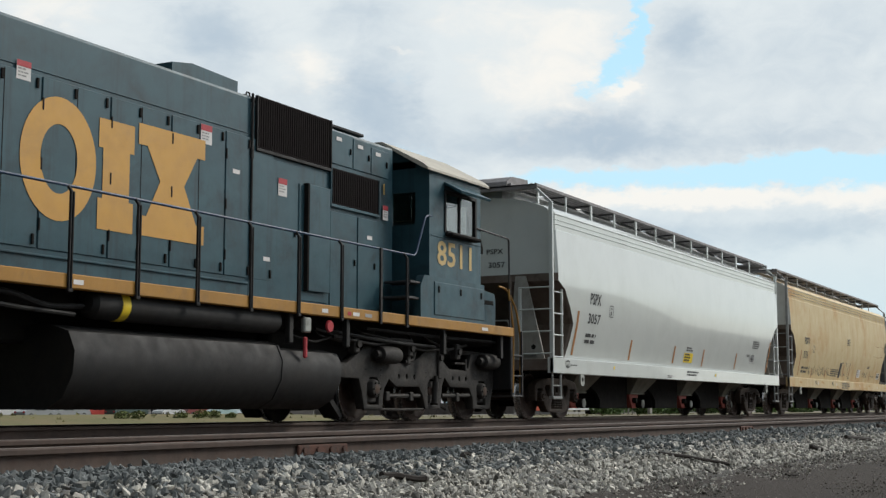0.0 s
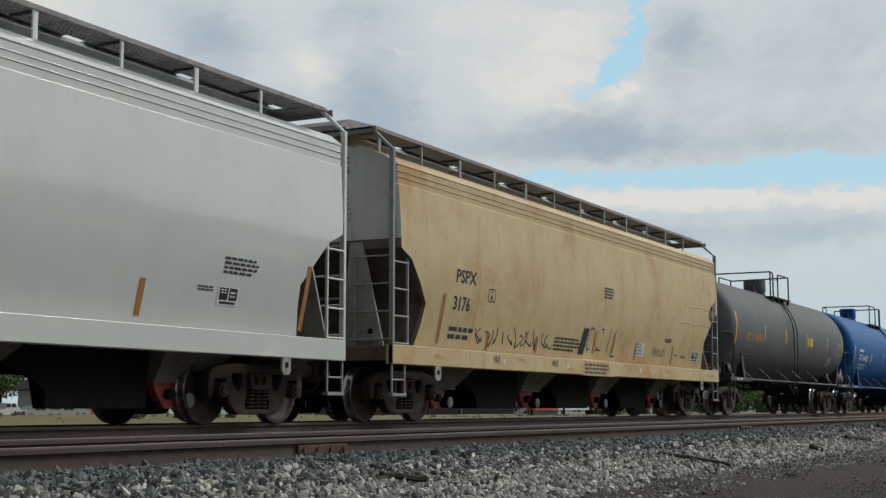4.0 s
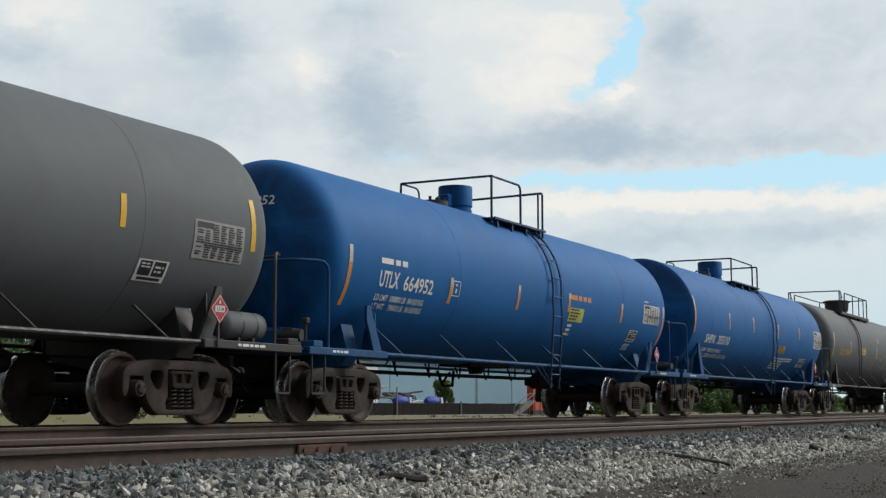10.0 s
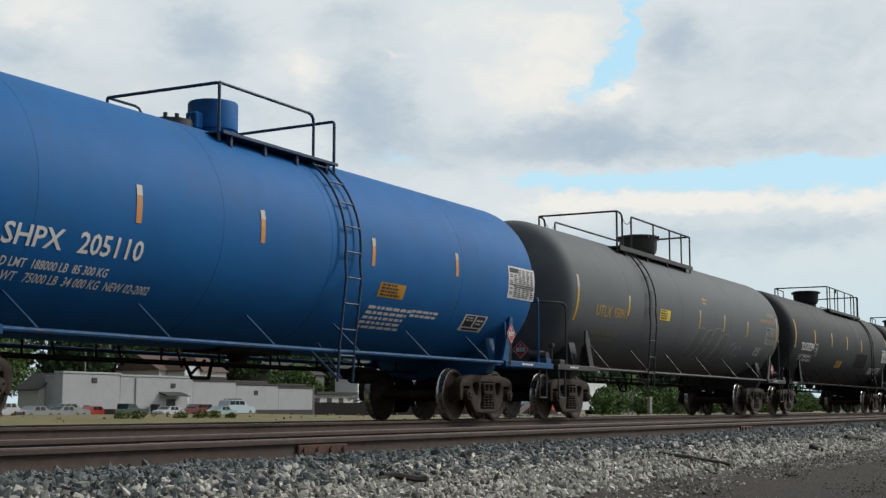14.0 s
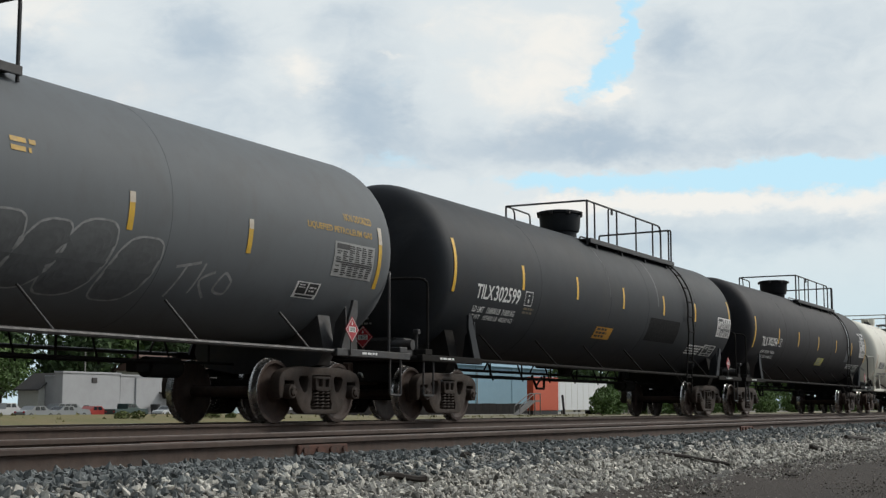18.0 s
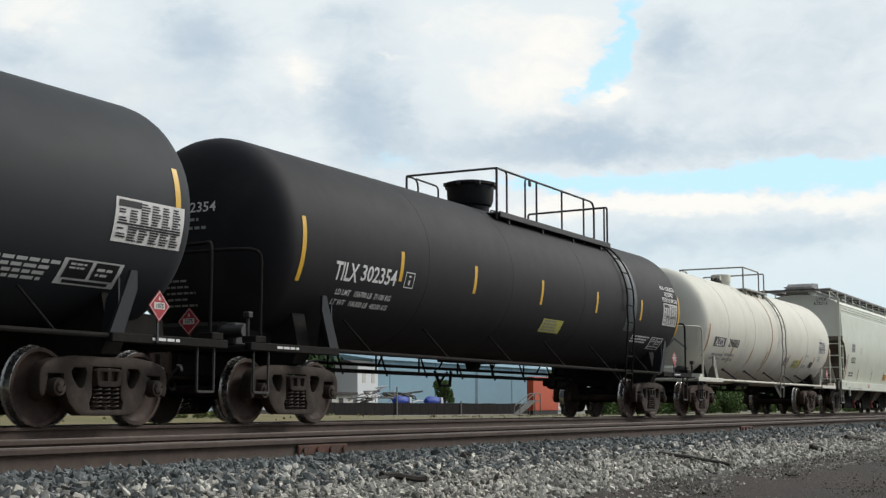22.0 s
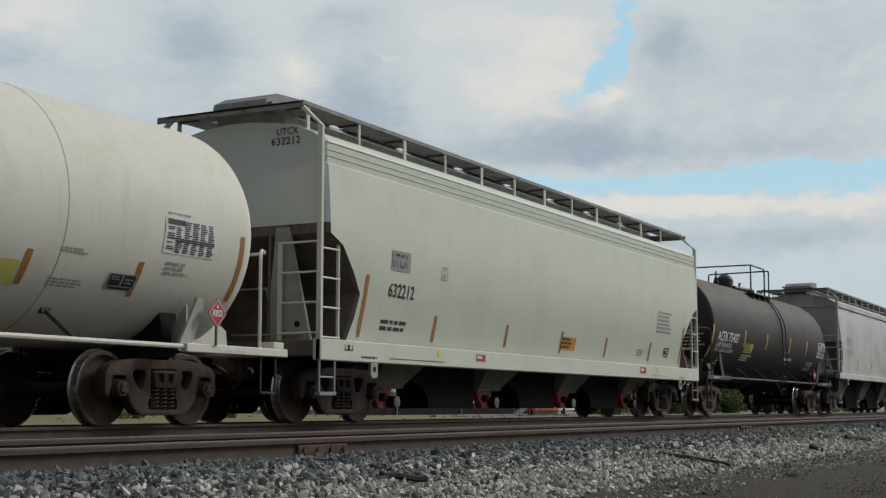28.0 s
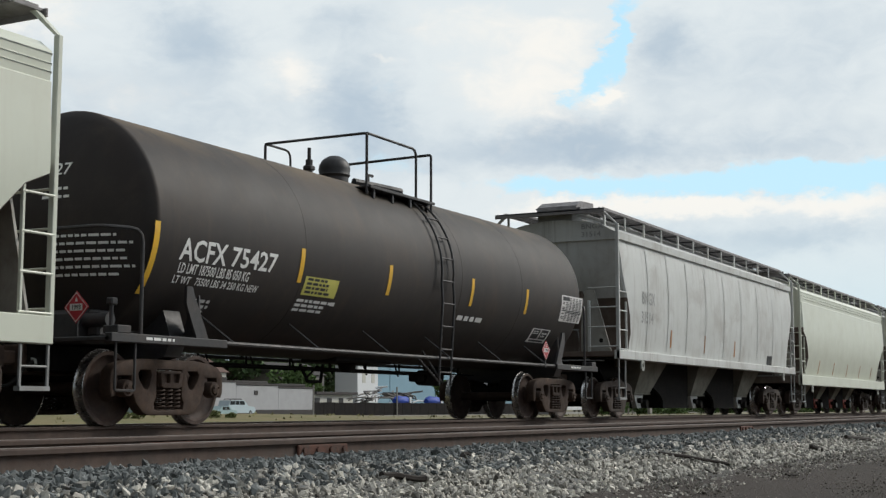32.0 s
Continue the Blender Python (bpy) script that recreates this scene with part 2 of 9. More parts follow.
GRIME = (0.045, 0.038, 0.03)
M = {
    "hopper_white": surface("pale_grey_car_paint", (0.61, 0.635, 0.605), 0.22, second=(0.56, 0.58, 0.56), scale=1.4, amount=0.5,
                            dirt=(0.40, 0.385, 0.35), dirt_amount=0.14, dirt_scale=0.9, streak=(0.48, 0.47, 0.43), streak_amount=0.16, bump=0.03, bump_scale=5, spec=0.4, calm=0.04, coat=0.5),
    "hopper_cream": surface("cream_white_car_paint", (0.60, 0.62, 0.525), 0.42, second=(0.55, 0.565, 0.475), scale=1.2, amount=0.4,
                            dirt=(0.40, 0.37, 0.29), dirt_amount=0.14, streak=(0.48, 0.45, 0.37), streak_amount=0.2, bump=0.04, bump_scale=14, spec=0.35),
    "hopper_tan": surface("rust_stained_tan_paint", (0.575, 0.465, 0.262), 0.62, second=(0.50, 0.365, 0.175), scale=1.6, amount=0.6,
                          dirt=(0.46, 0.245, 0.085), dirt_amount=0.95, dirt_scale=0.5, streak=(0.42, 0.21, 0.075), streak_amount=0.55, bump=0.06, bump_scale=14),
    "hopper_old": surface("dirty_white_car_paint", (0.55, 0.56, 0.54), 0.6, second=(0.47, 0.475, 0.45), scale=1.4, amount=0.5,
                          dirt=(0.28, 0.25, 0.22), dirt_amount=0.5, dirt_scale=0.8, streak=(0.26, 0.235, 0.21), streak_amount=0.65, bump=0.06, bump_scale=14),
    # grime, with the shade under the end overhang put into its dark colour
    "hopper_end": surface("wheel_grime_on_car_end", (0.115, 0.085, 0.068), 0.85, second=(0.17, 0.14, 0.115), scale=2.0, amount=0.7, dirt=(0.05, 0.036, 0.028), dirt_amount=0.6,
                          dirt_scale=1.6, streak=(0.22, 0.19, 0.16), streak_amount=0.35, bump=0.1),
    "tank_grey": surface("grey_tank_paint", (0.124, 0.133, 0.140), 0.7, second=(0.112, 0.118, 0.124), scale=1.3, amount=0.5,
                         dirt=(0.10, 0.098, 0.094), dirt_amount=0.4, streak=(0.105, 0.102, 0.098), streak_amount=0.4, bump=0.04, bump_scale=14, spec=0.22, calm=0.03, end_shade=(0.07, 0.066, 0.062), end_shade_amount=0.5),
    "tank_blue": surface("blue_tank_paint", (0.007, 0.120, 0.350), 0.66, second=(0.006, 0.100, 0.30), scale=1.2, amount=0.6,
                         dirt=(0.02, 0.09, 0.20), dirt_amount=0.35, dirt_scale=0.8, streak=(0.02, 0.09, 0.21), streak_amount=0.35, bump=0.04, bump_scale=14, spec=0.2, calm=0.03, end_shade=(0.003, 0.030, 0.098), end_shade_amount=0.85),
    "tank_black": surface("black_tank_paint", (0.026, 0.030, 0.035), 0.68, second=(0.025, 0.026, 0.029), scale=1.2, amount=0.6,
                          dirt=(0.04, 0.036, 0.032), dirt_amount=0.4, dirt_scale=0.7, streak=(0.038, 0.034, 0.03), streak_amount=0.3, bump=0.04, bump_scale=14, spec=0.24, calm=0.03, end_shade=(0.010, 0.010, 0.012), end_shade_amount=0.75),
    "tank_soot": surface("sooty_black_tank_paint", (0.0170, 0.0165, 0.0195), 0.70, second=(0.018, 0.0175, 0.020), scale=1.2, amount=0.6,
                         dirt=(0.034, 0.030, 0.030), dirt_amount=0.35, dirt_scale=0.7, streak=(0.032, 0.028, 0.027), streak_amount=0.3, bump=0.04, bump_scale=14, spec=0.22, calm=0.03, end_shade=(0.008, 0.008, 0.010), end_shade_amount=0.75),
    "tank_brown": surface("brown_black_tank_paint", (0.031, 0.027, 0.0255), 0.62, second=(0.042, 0.035, 0.031), scale=1.2, amount=0.6,
                          dirt=(0.085, 0.055, 0.035), dirt_amount=0.3, dirt_scale=0.7, streak=(0.07, 0.05, 0.036), streak_amount=0.35, bump=0.04, bump_scale=14, spec=0.28, calm=0.03, end_shade=(0.016, 0.012, 0.012), end_shade_amount=0.7, top=(0.17, 0.115, 0.06), top_amount=0.75),
    "tank_white": surface("off_white_tank_paint", (0.665, 0.645, 0.565), 0.68, second=(0.61, 0.585, 0.505), scale=1.3, amount=0.5,
                          dirt=(0.42, 0.38, 0.30), dirt_amount=0.2, streak=(0.44, 0.40, 0.33), streak_amount=0.3, bump=0.04, bump_scale=14, spec=0.28, calm=0.03),
    "loco_blue": surface("dark_blue_grey_paint", (0.030, 0.083, 0.104), 0.42, second=(0.019, 0.056, 0.073), scale=2.2, amount=0.7,
                         dirt=(0.012, 0.022, 0.027), dirt_amount=0.65, dirt_scale=1.3, streak=(0.014, 0.026, 0.032), streak_amount=0.7, bump=0.06, bump_scale=8),
    "loco_yellow": surface("faded_gold_paint", (0.58, 0.315, 0.07), 0.55, second=(0.50, 0.27, 0.07), scale=3.0, amount=0.6,
                           dirt=(0.34, 0.20, 0.08), dirt_amount=0.4, bump=0.05),
    "loco_sill": surface("golden_sill_paint", (0.38, 0.19, 0.032), 0.55, second=(0.28, 0.14, 0.028), scale=3.0, amount=0.6, dirt=(0.16, 0.10, 0.04),
                         dirt_amount=0.5, dirt_scale=2.5),
    "loco_under": surface("grimy_black_underframe", (0.0085, 0.0085, 0.0090), 0.7, second=(0.013, 0.012, 0.0115), scale=2.2, amount=0.7, dirt=(0.022, 0.018, 0.015),
                          dirt_amount=0.5, dirt_scale=2.5),
    "cab_roof": surface("pale_cab_roof_paint", (0.52, 0.48, 0.40), 0.6, dirt=(0.25, 0.22, 0.18), dirt_amount=0.4),
    "grille": surface("dark_screen", (0.012, 0.009, 0.009), 0.9, spec=0.1, bump=0.4, bump_scale=120),
    "cast": surface("dusty_cast_steel", (0.030, 0.021, 0.016), 0.8, second=(0.046, 0.031, 0.023), scale=9, amount=0.8, dirt=(0.074, 0.045, 0.031), dirt_amount=0.45,
                    dirt_scale=4, bump=0.35, bump_scale=70),
    "cast_dark": surface("oily_cast_steel", (0.016, 0.0145, 0.0135), 0.75, second=(0.026, 0.023, 0.020), scale=9, amount=0.8, dirt=(0.045, 0.036, 0.028), dirt_amount=0.5,
                         dirt_scale=4, bump=0.35, bump_scale=70),
    "cast_rusty": surface("brown_rusty_cast_steel", (0.043, 0.027, 0.020), 0.82, second=(0.064, 0.039, 0.027), scale=9, amount=0.8, dirt=(0.105, 0.060, 0.036),
                          dirt_amount=0.5, dirt_scale=4, bump=0.35, bump_scale=70),
    "wheel": surface("brown_wheel_steel", (0.031, 0.018, 0.014), 0.7, second=(0.052, 0.030, 0.021), scale=7, amount=0.8, dirt=(0.09, 0.050, 0.033), dirt_amount=0.4,
                     dirt_scale=3, bump=0.2),
    "tread": surface("polished_wheel_tread", (0.42, 0.41, 0.40), 0.24, 0.9, bump=0.05),
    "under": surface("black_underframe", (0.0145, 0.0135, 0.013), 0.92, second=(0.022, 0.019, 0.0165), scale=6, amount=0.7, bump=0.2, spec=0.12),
    "steel_grey": surface("grey_painted_steel", (0.28, 0.285, 0.28), 0.55, dirt=(0.12, 0.10, 0.085), dirt_amount=0.4, dirt_scale=3),
    "steel_dark": surface("dark_painted_steel", (0.036, 0.035, 0.036), 0.55, dirt=(0.09, 0.06, 0.045), dirt_amount=0.3, dirt_scale=3),
    "walk_grate": surface("steel_walkway_grating", (0.25, 0.235, 0.235), 0.6, dirt=(0.07, 0.055, 0.045), dirt_amount=0.5, dirt_scale=3),
    # dirty olive grey, darkened further to paint in the shade below the sill
    "bay_dirty": surface("grimy_olive_grey_chute", (0.235, 0.225, 0.185), 0.85, second=(0.16, 0.148, 0.12), scale=3, amount=0.8, dirt=(0.05, 0.04, 0.032), dirt_amount=0.45,
                         dirt_scale=2.5, streak=(0.24, 0.23, 0.2), streak_amount=0.3),
    "stay": surface("grimy_pale_steel", (0.36, 0.35, 0.315), 0.7, second=(0.27, 0.255, 0.225), scale=2.5, amount=0.7, dirt=(0.12, 0.10, 0.08), dirt_amount=0.5, dirt_scale=2.0, streak=(0.16, 0.13, 0.10), streak_amount=0.4),
    "gate_red": surface("faded_red_gate_paint", (0.44, 0.10, 0.08), 0.65, second=(0.32, 0.08, 0.06), scale=8, amount=0.8, dirt=GRIME, dirt_amount=0.45, dirt_scale=6),
    "cap_white": surface("pale_cap", (0.32, 0.33, 0.30), 0.6, dirt=GRIME, dirt_amount=0.4, dirt_scale=6),
    "ink_white": surface("white_lettering", (0.72, 0.72, 0.70), 0.6, amount=0.3, bump=0),
    "ink_black": surface("black_lettering", (0.035, 0.035, 0.035), 0.6, amount=0.3, bump=0),
    "ink_grey": surface("grey_lettering", (0.30, 0.30, 0.29), 0.6, amount=0.3, bump=0),
    "ink_dim": surface("faded_ochre_lettering", (0.17, 0.135, 0.075), 0.6, second=(0.12, 0.115, 0.10), scale=14, amount=0.9, bump=0),
    "ink_ochre": surface("ochre_lettering", (0.50, 0.30, 0.05), 0.6, second=(0.26, 0.19, 0.08), scale=10, amount=0.7, bump=0),
    "ink_gold": surface("pale_gold_lettering", (0.55, 0.40, 0.17), 0.6, bump=0),
    "stripe_yellow": surface("yellow_reflector", (0.72, 0.42, 0.03), 0.45, second=(0.55, 0.34, 0.06), scale=12, amount=0.6, bump=0),
    "stripe_orange": surface("faded_orange_reflector", (0.62, 0.26, 0.06), 0.5, second=(0.42, 0.22, 0.10), scale=12, amount=0.6, bump=0),
    "rust_line": surface("thin_rust_stain", (0.43, 0.255, 0.10), 0.7, second=(0.55, 0.42, 0.25), scale=3, amount=0.8, bump=0),
    "stripe_fade": surface("fading_yellow_reflector", (0.60, 0.36, 0.03), 0.45, second=(0.45, 0.29, 0.06), scale=12, amount=0.6, bump=0),
    "stripe_rust": surface("brown_orange_reflector", (0.40, 0.17, 0.045), 0.55, second=(0.26, 0.14, 0.06), scale=12, amount=0.6, bump=0),
    "stripe_pale": surface("pale_reflector_end", (0.55, 0.50, 0.42), 0.45, second=(0.45, 0.36, 0.26), scale=12, amount=0.6, bump=0),
    "sign_yellow": surface("yellow_placard", (0.80, 0.58, 0.03), 0.5, amount=0.2, bump=0),
    "sign_lime": surface("faded_lime_placard", (0.55, 0.52, 0.13), 0.5, amount=0.3, bump=0),
    "sign_red": surface("red_placard", (0.40, 0.03, 0.04), 0.5, amount=0.3, bump=0),
    "sign_white": surface("white_placard", (0.68, 0.66, 0.64), 0.5, amount=0.3, bump=0),
    "sign_black": surface("black_panel", (0.02, 0.02, 0.021), 0.5, amount=0.3, bump=0),
    "patch_black": surface("fresh_black_patch", (0.008, 0.0082, 0.009), 0.8, amount=0.3, bump=0, spec=0.12),
    "sign_ochre": surface("ochre_placard", (0.55, 0.27, 0.03), 0.5, amount=0.4, bump=0),
    "rail": surface("rusty_rail_side", (0.060, 0.041, 0.033), 0.8, second=(0.085, 0.056, 0.043), scale=7, amount=0.8, dirt=(0.055, 0.045, 0.038), dirt_amount=0.5,
                    dirt_scale=3, bump=0.25, bump_scale=50),
    "railhead": surface("dull_rail_head", (0.23, 0.195, 0.17), 0.5, 0.45, second=(0.14, 0.10, 0.08), scale=9, amount=0.7, bump=0.1, stretch=(0.25, 1, 1)),
    "tie": surface("weathered_tie_timber", (0.085, 0.07, 0.058), 0.9, bump=0.5, bump_scale=30, per_object=0.3, stretch=(1, 0.2, 1)),
    "stone_blue": surface("blue_grey_ballast_stone", (0.110, 0.118, 0.116), 0.8, second=(0.15, 0.157, 0.15), scale=18, amount=0.7, bump=0.4, bump_scale=90, island=0.6),
    "stone_pale": surface("pale_gravel_stone", (0.43, 0.405, 0.355), 0.85, second=(0.27, 0.255, 0.225), scale=18, amount=0.7, bump=0.4, bump_scale=90, island=0.75),
    "pebble": surface("brown_grey_pebble", (0.19, 0.17, 0.145), 0.85, second=(0.12, 0.105, 0.09), scale=18, amount=0.7, bump=0.4, bump_scale=90, island=0.6),
    "joint_rust": surface("red_rusted_joint_bar", (0.10, 0.042, 0.028), 0.85, second=(0.05, 0.034, 0.027), scale=14, amount=0.9, bump=0.3),
    "chalk": surface("pale_chalk", (0.29, 0.29, 0.285), 0.8, second=(0.17, 0.17, 0.168), scale=9, amount=0.9, bump=0),
    "chalk_dark": surface("dark_spray_fill", (0.088, 0.092, 0.095), 0.8, second=(0.112, 0.117, 0.121), scale=6, amount=0.9, bump=0),
    "band_slate": surface("slate_grey_band", (0.058, 0.069, 0.076), 0.5, second=(0.042, 0.050, 0.056), scale=3, amount=0.6),
    "band_grey": surface("scuffed_grey_band", (0.085, 0.088, 0.092), 0.6, second=(0.06, 0.062, 0.065), scale=5, amount=0.7),
    "rust_faint": surface("faint_orange_rust", (0.47, 0.27, 0.10), 0.75, second=(0.56, 0.41, 0.20), scale=5, amount=0.9, bump=0),
    "rust_line": surface("brown_rust_line", (0.24, 0.11, 0.045), 0.85, second=(0.42, 0.24, 0.10), scale=8, amount=0.9, bump=0),
    "board_blue": surface("grimy_blue_platform_paint", (0.008, 0.075, 0.195), 0.62, second=(0.008, 0.055, 0.14), scale=3, amount=0.7, dirt=(0.03, 0.032, 0.035), dirt_amount=0.5, dirt_scale=2.5, spec=0.25),
    "rail_blue": surface("dark_blue_painted_steel", (0.016, 0.045, 0.10), 0.5),
    "wood_dark": surface("dark_rotten_wood", (0.035, 0.028, 0.023), 0.9, bump=0.5, bump_scale=40),
}

# ---------------------------------------------------------------- lettering
TYPE = {}


def letters(body, height, wide=1.0, bold=0.0):
    """Flat lettering of a given cap height, as points and faces from its lower left corner."""
    key = (body, round(height, 4), wide, bold)
    if key in TYPE:
        return TYPE[key]
    cu = bpy.data.curves.new("lettering", "FONT")
    cu.body, cu.size, cu.offset, cu.resolution_u = body, 1.0, bold, 2
    ob = new("lettering", cu)
    me = bpy.data.meshes.new_from_object(ob.evaluated_get(bpy.context.evaluated_depsgraph_get()))
    bpy.data.objects.remove(ob)
    bm = bmesh.new()
    bm.from_mesh(me)
    bpy.data.meshes.remove(me)
    k = height / 0.69
    for v in bm.verts:
        v.co = (v.co.x * k * wide, v.co.y * k, 0)
    for i in range(1, 4):
        bmesh.ops.bisect_plane(bm, geom=bm.verts[:] + bm.edges[:] + bm.faces[:], plane_co=(0, height * i / 4, 0), plane_no=(0, 1, 0))
    bm.verts.index_update()
    TYPE[key] = ([tuple(v.co) for v in bm.verts], [tuple(v.index for v in f.verts) for f in bm.faces])
    bm.free()
    return TYPE[key]


def lettered(name, rows, surf, material, parent, label=""):
    """rows: (text, x, s, cap height, width factor, bold) laid on surf(x, s, lift)."""
    mb = MB()
    for body, x, s, h, wide, bold in rows:
        vs, fs = letters(body, h, wide, bold)
        mb.add([surf(x + a, s + b, 0.006) for a, b, _ in vs], fs)
    return part(name, mb, material, parent, label, angle=0, kind="stuff")


def patch(mb, surf, x0, x1, s0, s1, lift=0.005, slant=0.0, n=None):
    """A rectangle laid on a curved surface."""
    n = n or max(1, int(abs(s1 - s0) / 0.12) + 1)
    vs, fs = [], []
    for j in range(n + 1):
        s = s0 + (s1 - s0) * j / n
        d = slant * (s - s0)
        vs += [surf(x0 + d, s, lift), surf(x1 + d, s, lift)]
    for j in range(n):
        fs.append((2 * j, 2 * j + 1, 2 * j + 3, 2 * j + 2))
    return mb.add(vs, fs)


def bars(mb, surf, x, s, lines, height, length, gap=1.7, rnd=None, lift=0.006):
    """Lines of writing that cannot be read, as plain bars."""
    rnd = rnd or random.Random(3)
    for i in range(lines):
        at, end = x, x + length * rnd.uniform(0.7, 1.0)
        while at < end:
            w = min(height * rnd.uniform(1.6, 4.2), end - at)
            if w > height * 0.5:
                patch(mb, surf, at, at + w, s - i * height * gap, s - i * height * gap + height, lift)
            at += w + height * 0.75
    return mb


def plate(name, surf, x0, x1, s0, s1, back, front, parent, rows=4, label="", fill=0.9, seed=1):
    """A small notice: a panel with lines of bars on it."""
    mb = MB()
    patch(mb, surf, x0, x1, s0, s1, 0.006)
    p = part(name, mb, back, parent, label, angle=0)
    if rows:
        mb = MB()
        h = (s1 - s0) / (rows * 1.7 + 0.7)
        bars(mb, surf, x0 + (x1 - x0) * 0.07, s1 - h * 1.5, rows, h, (x1 - x0) * 0.86 * fill, 1.7, random.Random(seed), 0.010)
        part("notice_print", mb, front, p, angle=0, kind="stuff")
    return p


def diamond(parent, x, y, z, number, size=0.27, facing="side"):
    """A hazard placard: a red diamond with a white number panel, on its own holder."""
    def s(a, b, lift):
        return (x + a, y - lift, z + b) if facing == "side" else (x - lift, y - a, z + b)
    mb = MB()
    k = size * 0.707
    front = [s(0, -k, 0.008), s(k, 0, 0.008), s(0, k, 0.008), s(-k, 0, 0.008)]
    back = [s(0, -k, 0), s(k, 0, 0), s(0, k, 0), s(-k, 0, 0)]
    mb.add(front + back, [(0, 1, 2, 3), (7, 6, 5, 4)] + [(i, i + 4, (i + 1) % 4 + 4, (i + 1) % 4) for i in range(4)])
    p = part("placard", mb, M["sign_red"], parent, "red diamond placard with white number panel", angle=0)
    mb = MB()
    for r0, r1 in ((0.93, 0.87),):
        for i in range(4):
            a, b = [(0, -k), (k, 0), (0, k), (-k, 0)][i], [(0, -k), (k, 0), (0, k), (-k, 0)][(i + 1) % 4]
            mb.add([s(a[0] * r0, a[1] * r0, 0.011), s(b[0] * r0, b[1] * r0, 0.011), s(b[0] * r1, b[1] * r1, 0.011), s(a[0] * r1, a[1] * r1, 0.011)], [(0, 1, 2, 3)])
    w, h = size * 0.36, size * 0.15
    mb.add([s(-w, -h, 0.011), s(w, -h, 0.011), s(w, h, 0.011), s(-w, h, 0.011)], [(0, 1, 2, 3)])
    mb.add([s(-size * .09, size * .25, 0.011), s(size * .09, size * .25, 0.011), s(0, size * .45, 0.011)], [(0, 1, 2)])
    part("white_panel", mb, M["sign_white"], p, angle=0)
    if number:
        mb = MB()
        vs, fs = letters(number, size * 0.20, 0.95, 0.03)
        wide = max(v[0] for v in vs)
        mb.add([s(a - wide / 2, b - size * 0.10, 0.014) for a, b, _ in vs], fs)
        part("number", mb, M["ink_black"], p, angle=0)
    return p


# ---------------------------------------------------------------- running gear
AXLE_Z = 0.457


def wheelset_mesh():
    mb = MB()
    for s in (-1, 1):
        prof = [(0.90, 0.0), (0.90, 0.085), (0.845, 0.095), (0.835, 0.15), (0.795, 0.17), (0.768, 0.30), (0.785, 0.375), (0.812, 0.40), (0.820, 0.407), (0.820, 0.452),
                (0.815, 0.457), (0.735, 0.460), (0.715, 0.470), (0.702, 0.485), (0.688, 0.482), (0.682, 0.46), (0.682, 0.39), (0.700, 0.36), (0.72, 0.20), (0.70, 0.13), (0.66, 0.10), (0.66, 0.085)]
        prof = [(a * s, r) for a, r in prof]
        mb.lathe(prof if s > 0 else prof[::-1], 40)
    mb.cyl((0, -0.70, 0), (0, 0.70, 0), 0.082, 16)
    mb.cyl((0, -1.13, 0), (0, 1.13, 0), 0.07, 14)
    me = mb.mesh("wheelset", 40)
    me.materials.append(M["wheel"])
    me.materials.append(M["tread"])
    for p in me.polygons:
        r = math.hypot(p.center.x, p.center.z)
        if r > 0.452 and abs(p.center.y) < 0.818:
            p.material_index = 1
    return me


def bearing_mesh():
    mb = MB()
    mb.lathe([(-0.10, 0.0), (-0.10, 0.055), (-0.094, 0.066), (-0.078, 0.072), (-0.074, 0.10), (-0.02, 0.108), (0.05, 0.108), (0.06, 0.09), (0.06, 0)][::-1], 20)
    for i in range(3):
        a = i * 2.094 + 0.5
        x, z = math.cos(a) * 0.052, math.sin(a) * 0.052
        mb.cyl((x, -0.115, z), (x, -0.09, z), 0.014, 6)
    return mb.mesh("bearing_cap")


def cut_plate(name, outer, holes, y0, y1, bevel=0.012):
    """A cast plate of an outline in x and z with openings through it, its edges rounded."""
    bm = bmesh.new()
    for loop in [outer] + holes:
        vs = [bm.verts.new((a, y0, b)) for a, b in loop]
        for k in range(len(vs)):
            bm.edges.new((vs[k], vs[(k + 1) % len(vs)]))
    bmesh.ops.triangle_fill(bm, edges=bm.edges[:], use_beauty=True, use_dissolve=False)
    out = bmesh.ops.extrude_face_region(bm, geom=bm.faces[:])
    bmesh.ops.translate(bm, vec=(0, y1 - y0, 0), verts=[g for g in out["geom"] if isinstance(g, bmesh.types.BMVert)])
    bmesh.ops.recalc_face_normals(bm, faces=bm.faces[:])
    rim = [e for e in bm.edges if len(e.link_faces) == 2 and e.calc_face_angle() > 1.0 and abs(e.verts[0].co.y - e.verts[1].co.y) < 1e-6]
    if bevel:
        bmesh.ops.bevel(bm, geom=rim, offset=bevel, segments=2, affect="EDGES", profile=0.5)
    me = bpy.data.meshes.new(name)
    bm.to_mesh(me)
    bm.free()
    me.polygons.foreach_set("use_smooth", [True] * len(me.polygons))
    me.set_sharp_from_angle(angle=radians(38))
    return me


def both_sides(half):
    """A right half outline, from top to bottom, closed by its mirror image."""
    return half + [(-a, b) for a, b in half[::-1] if abs(a) > 1e-6]


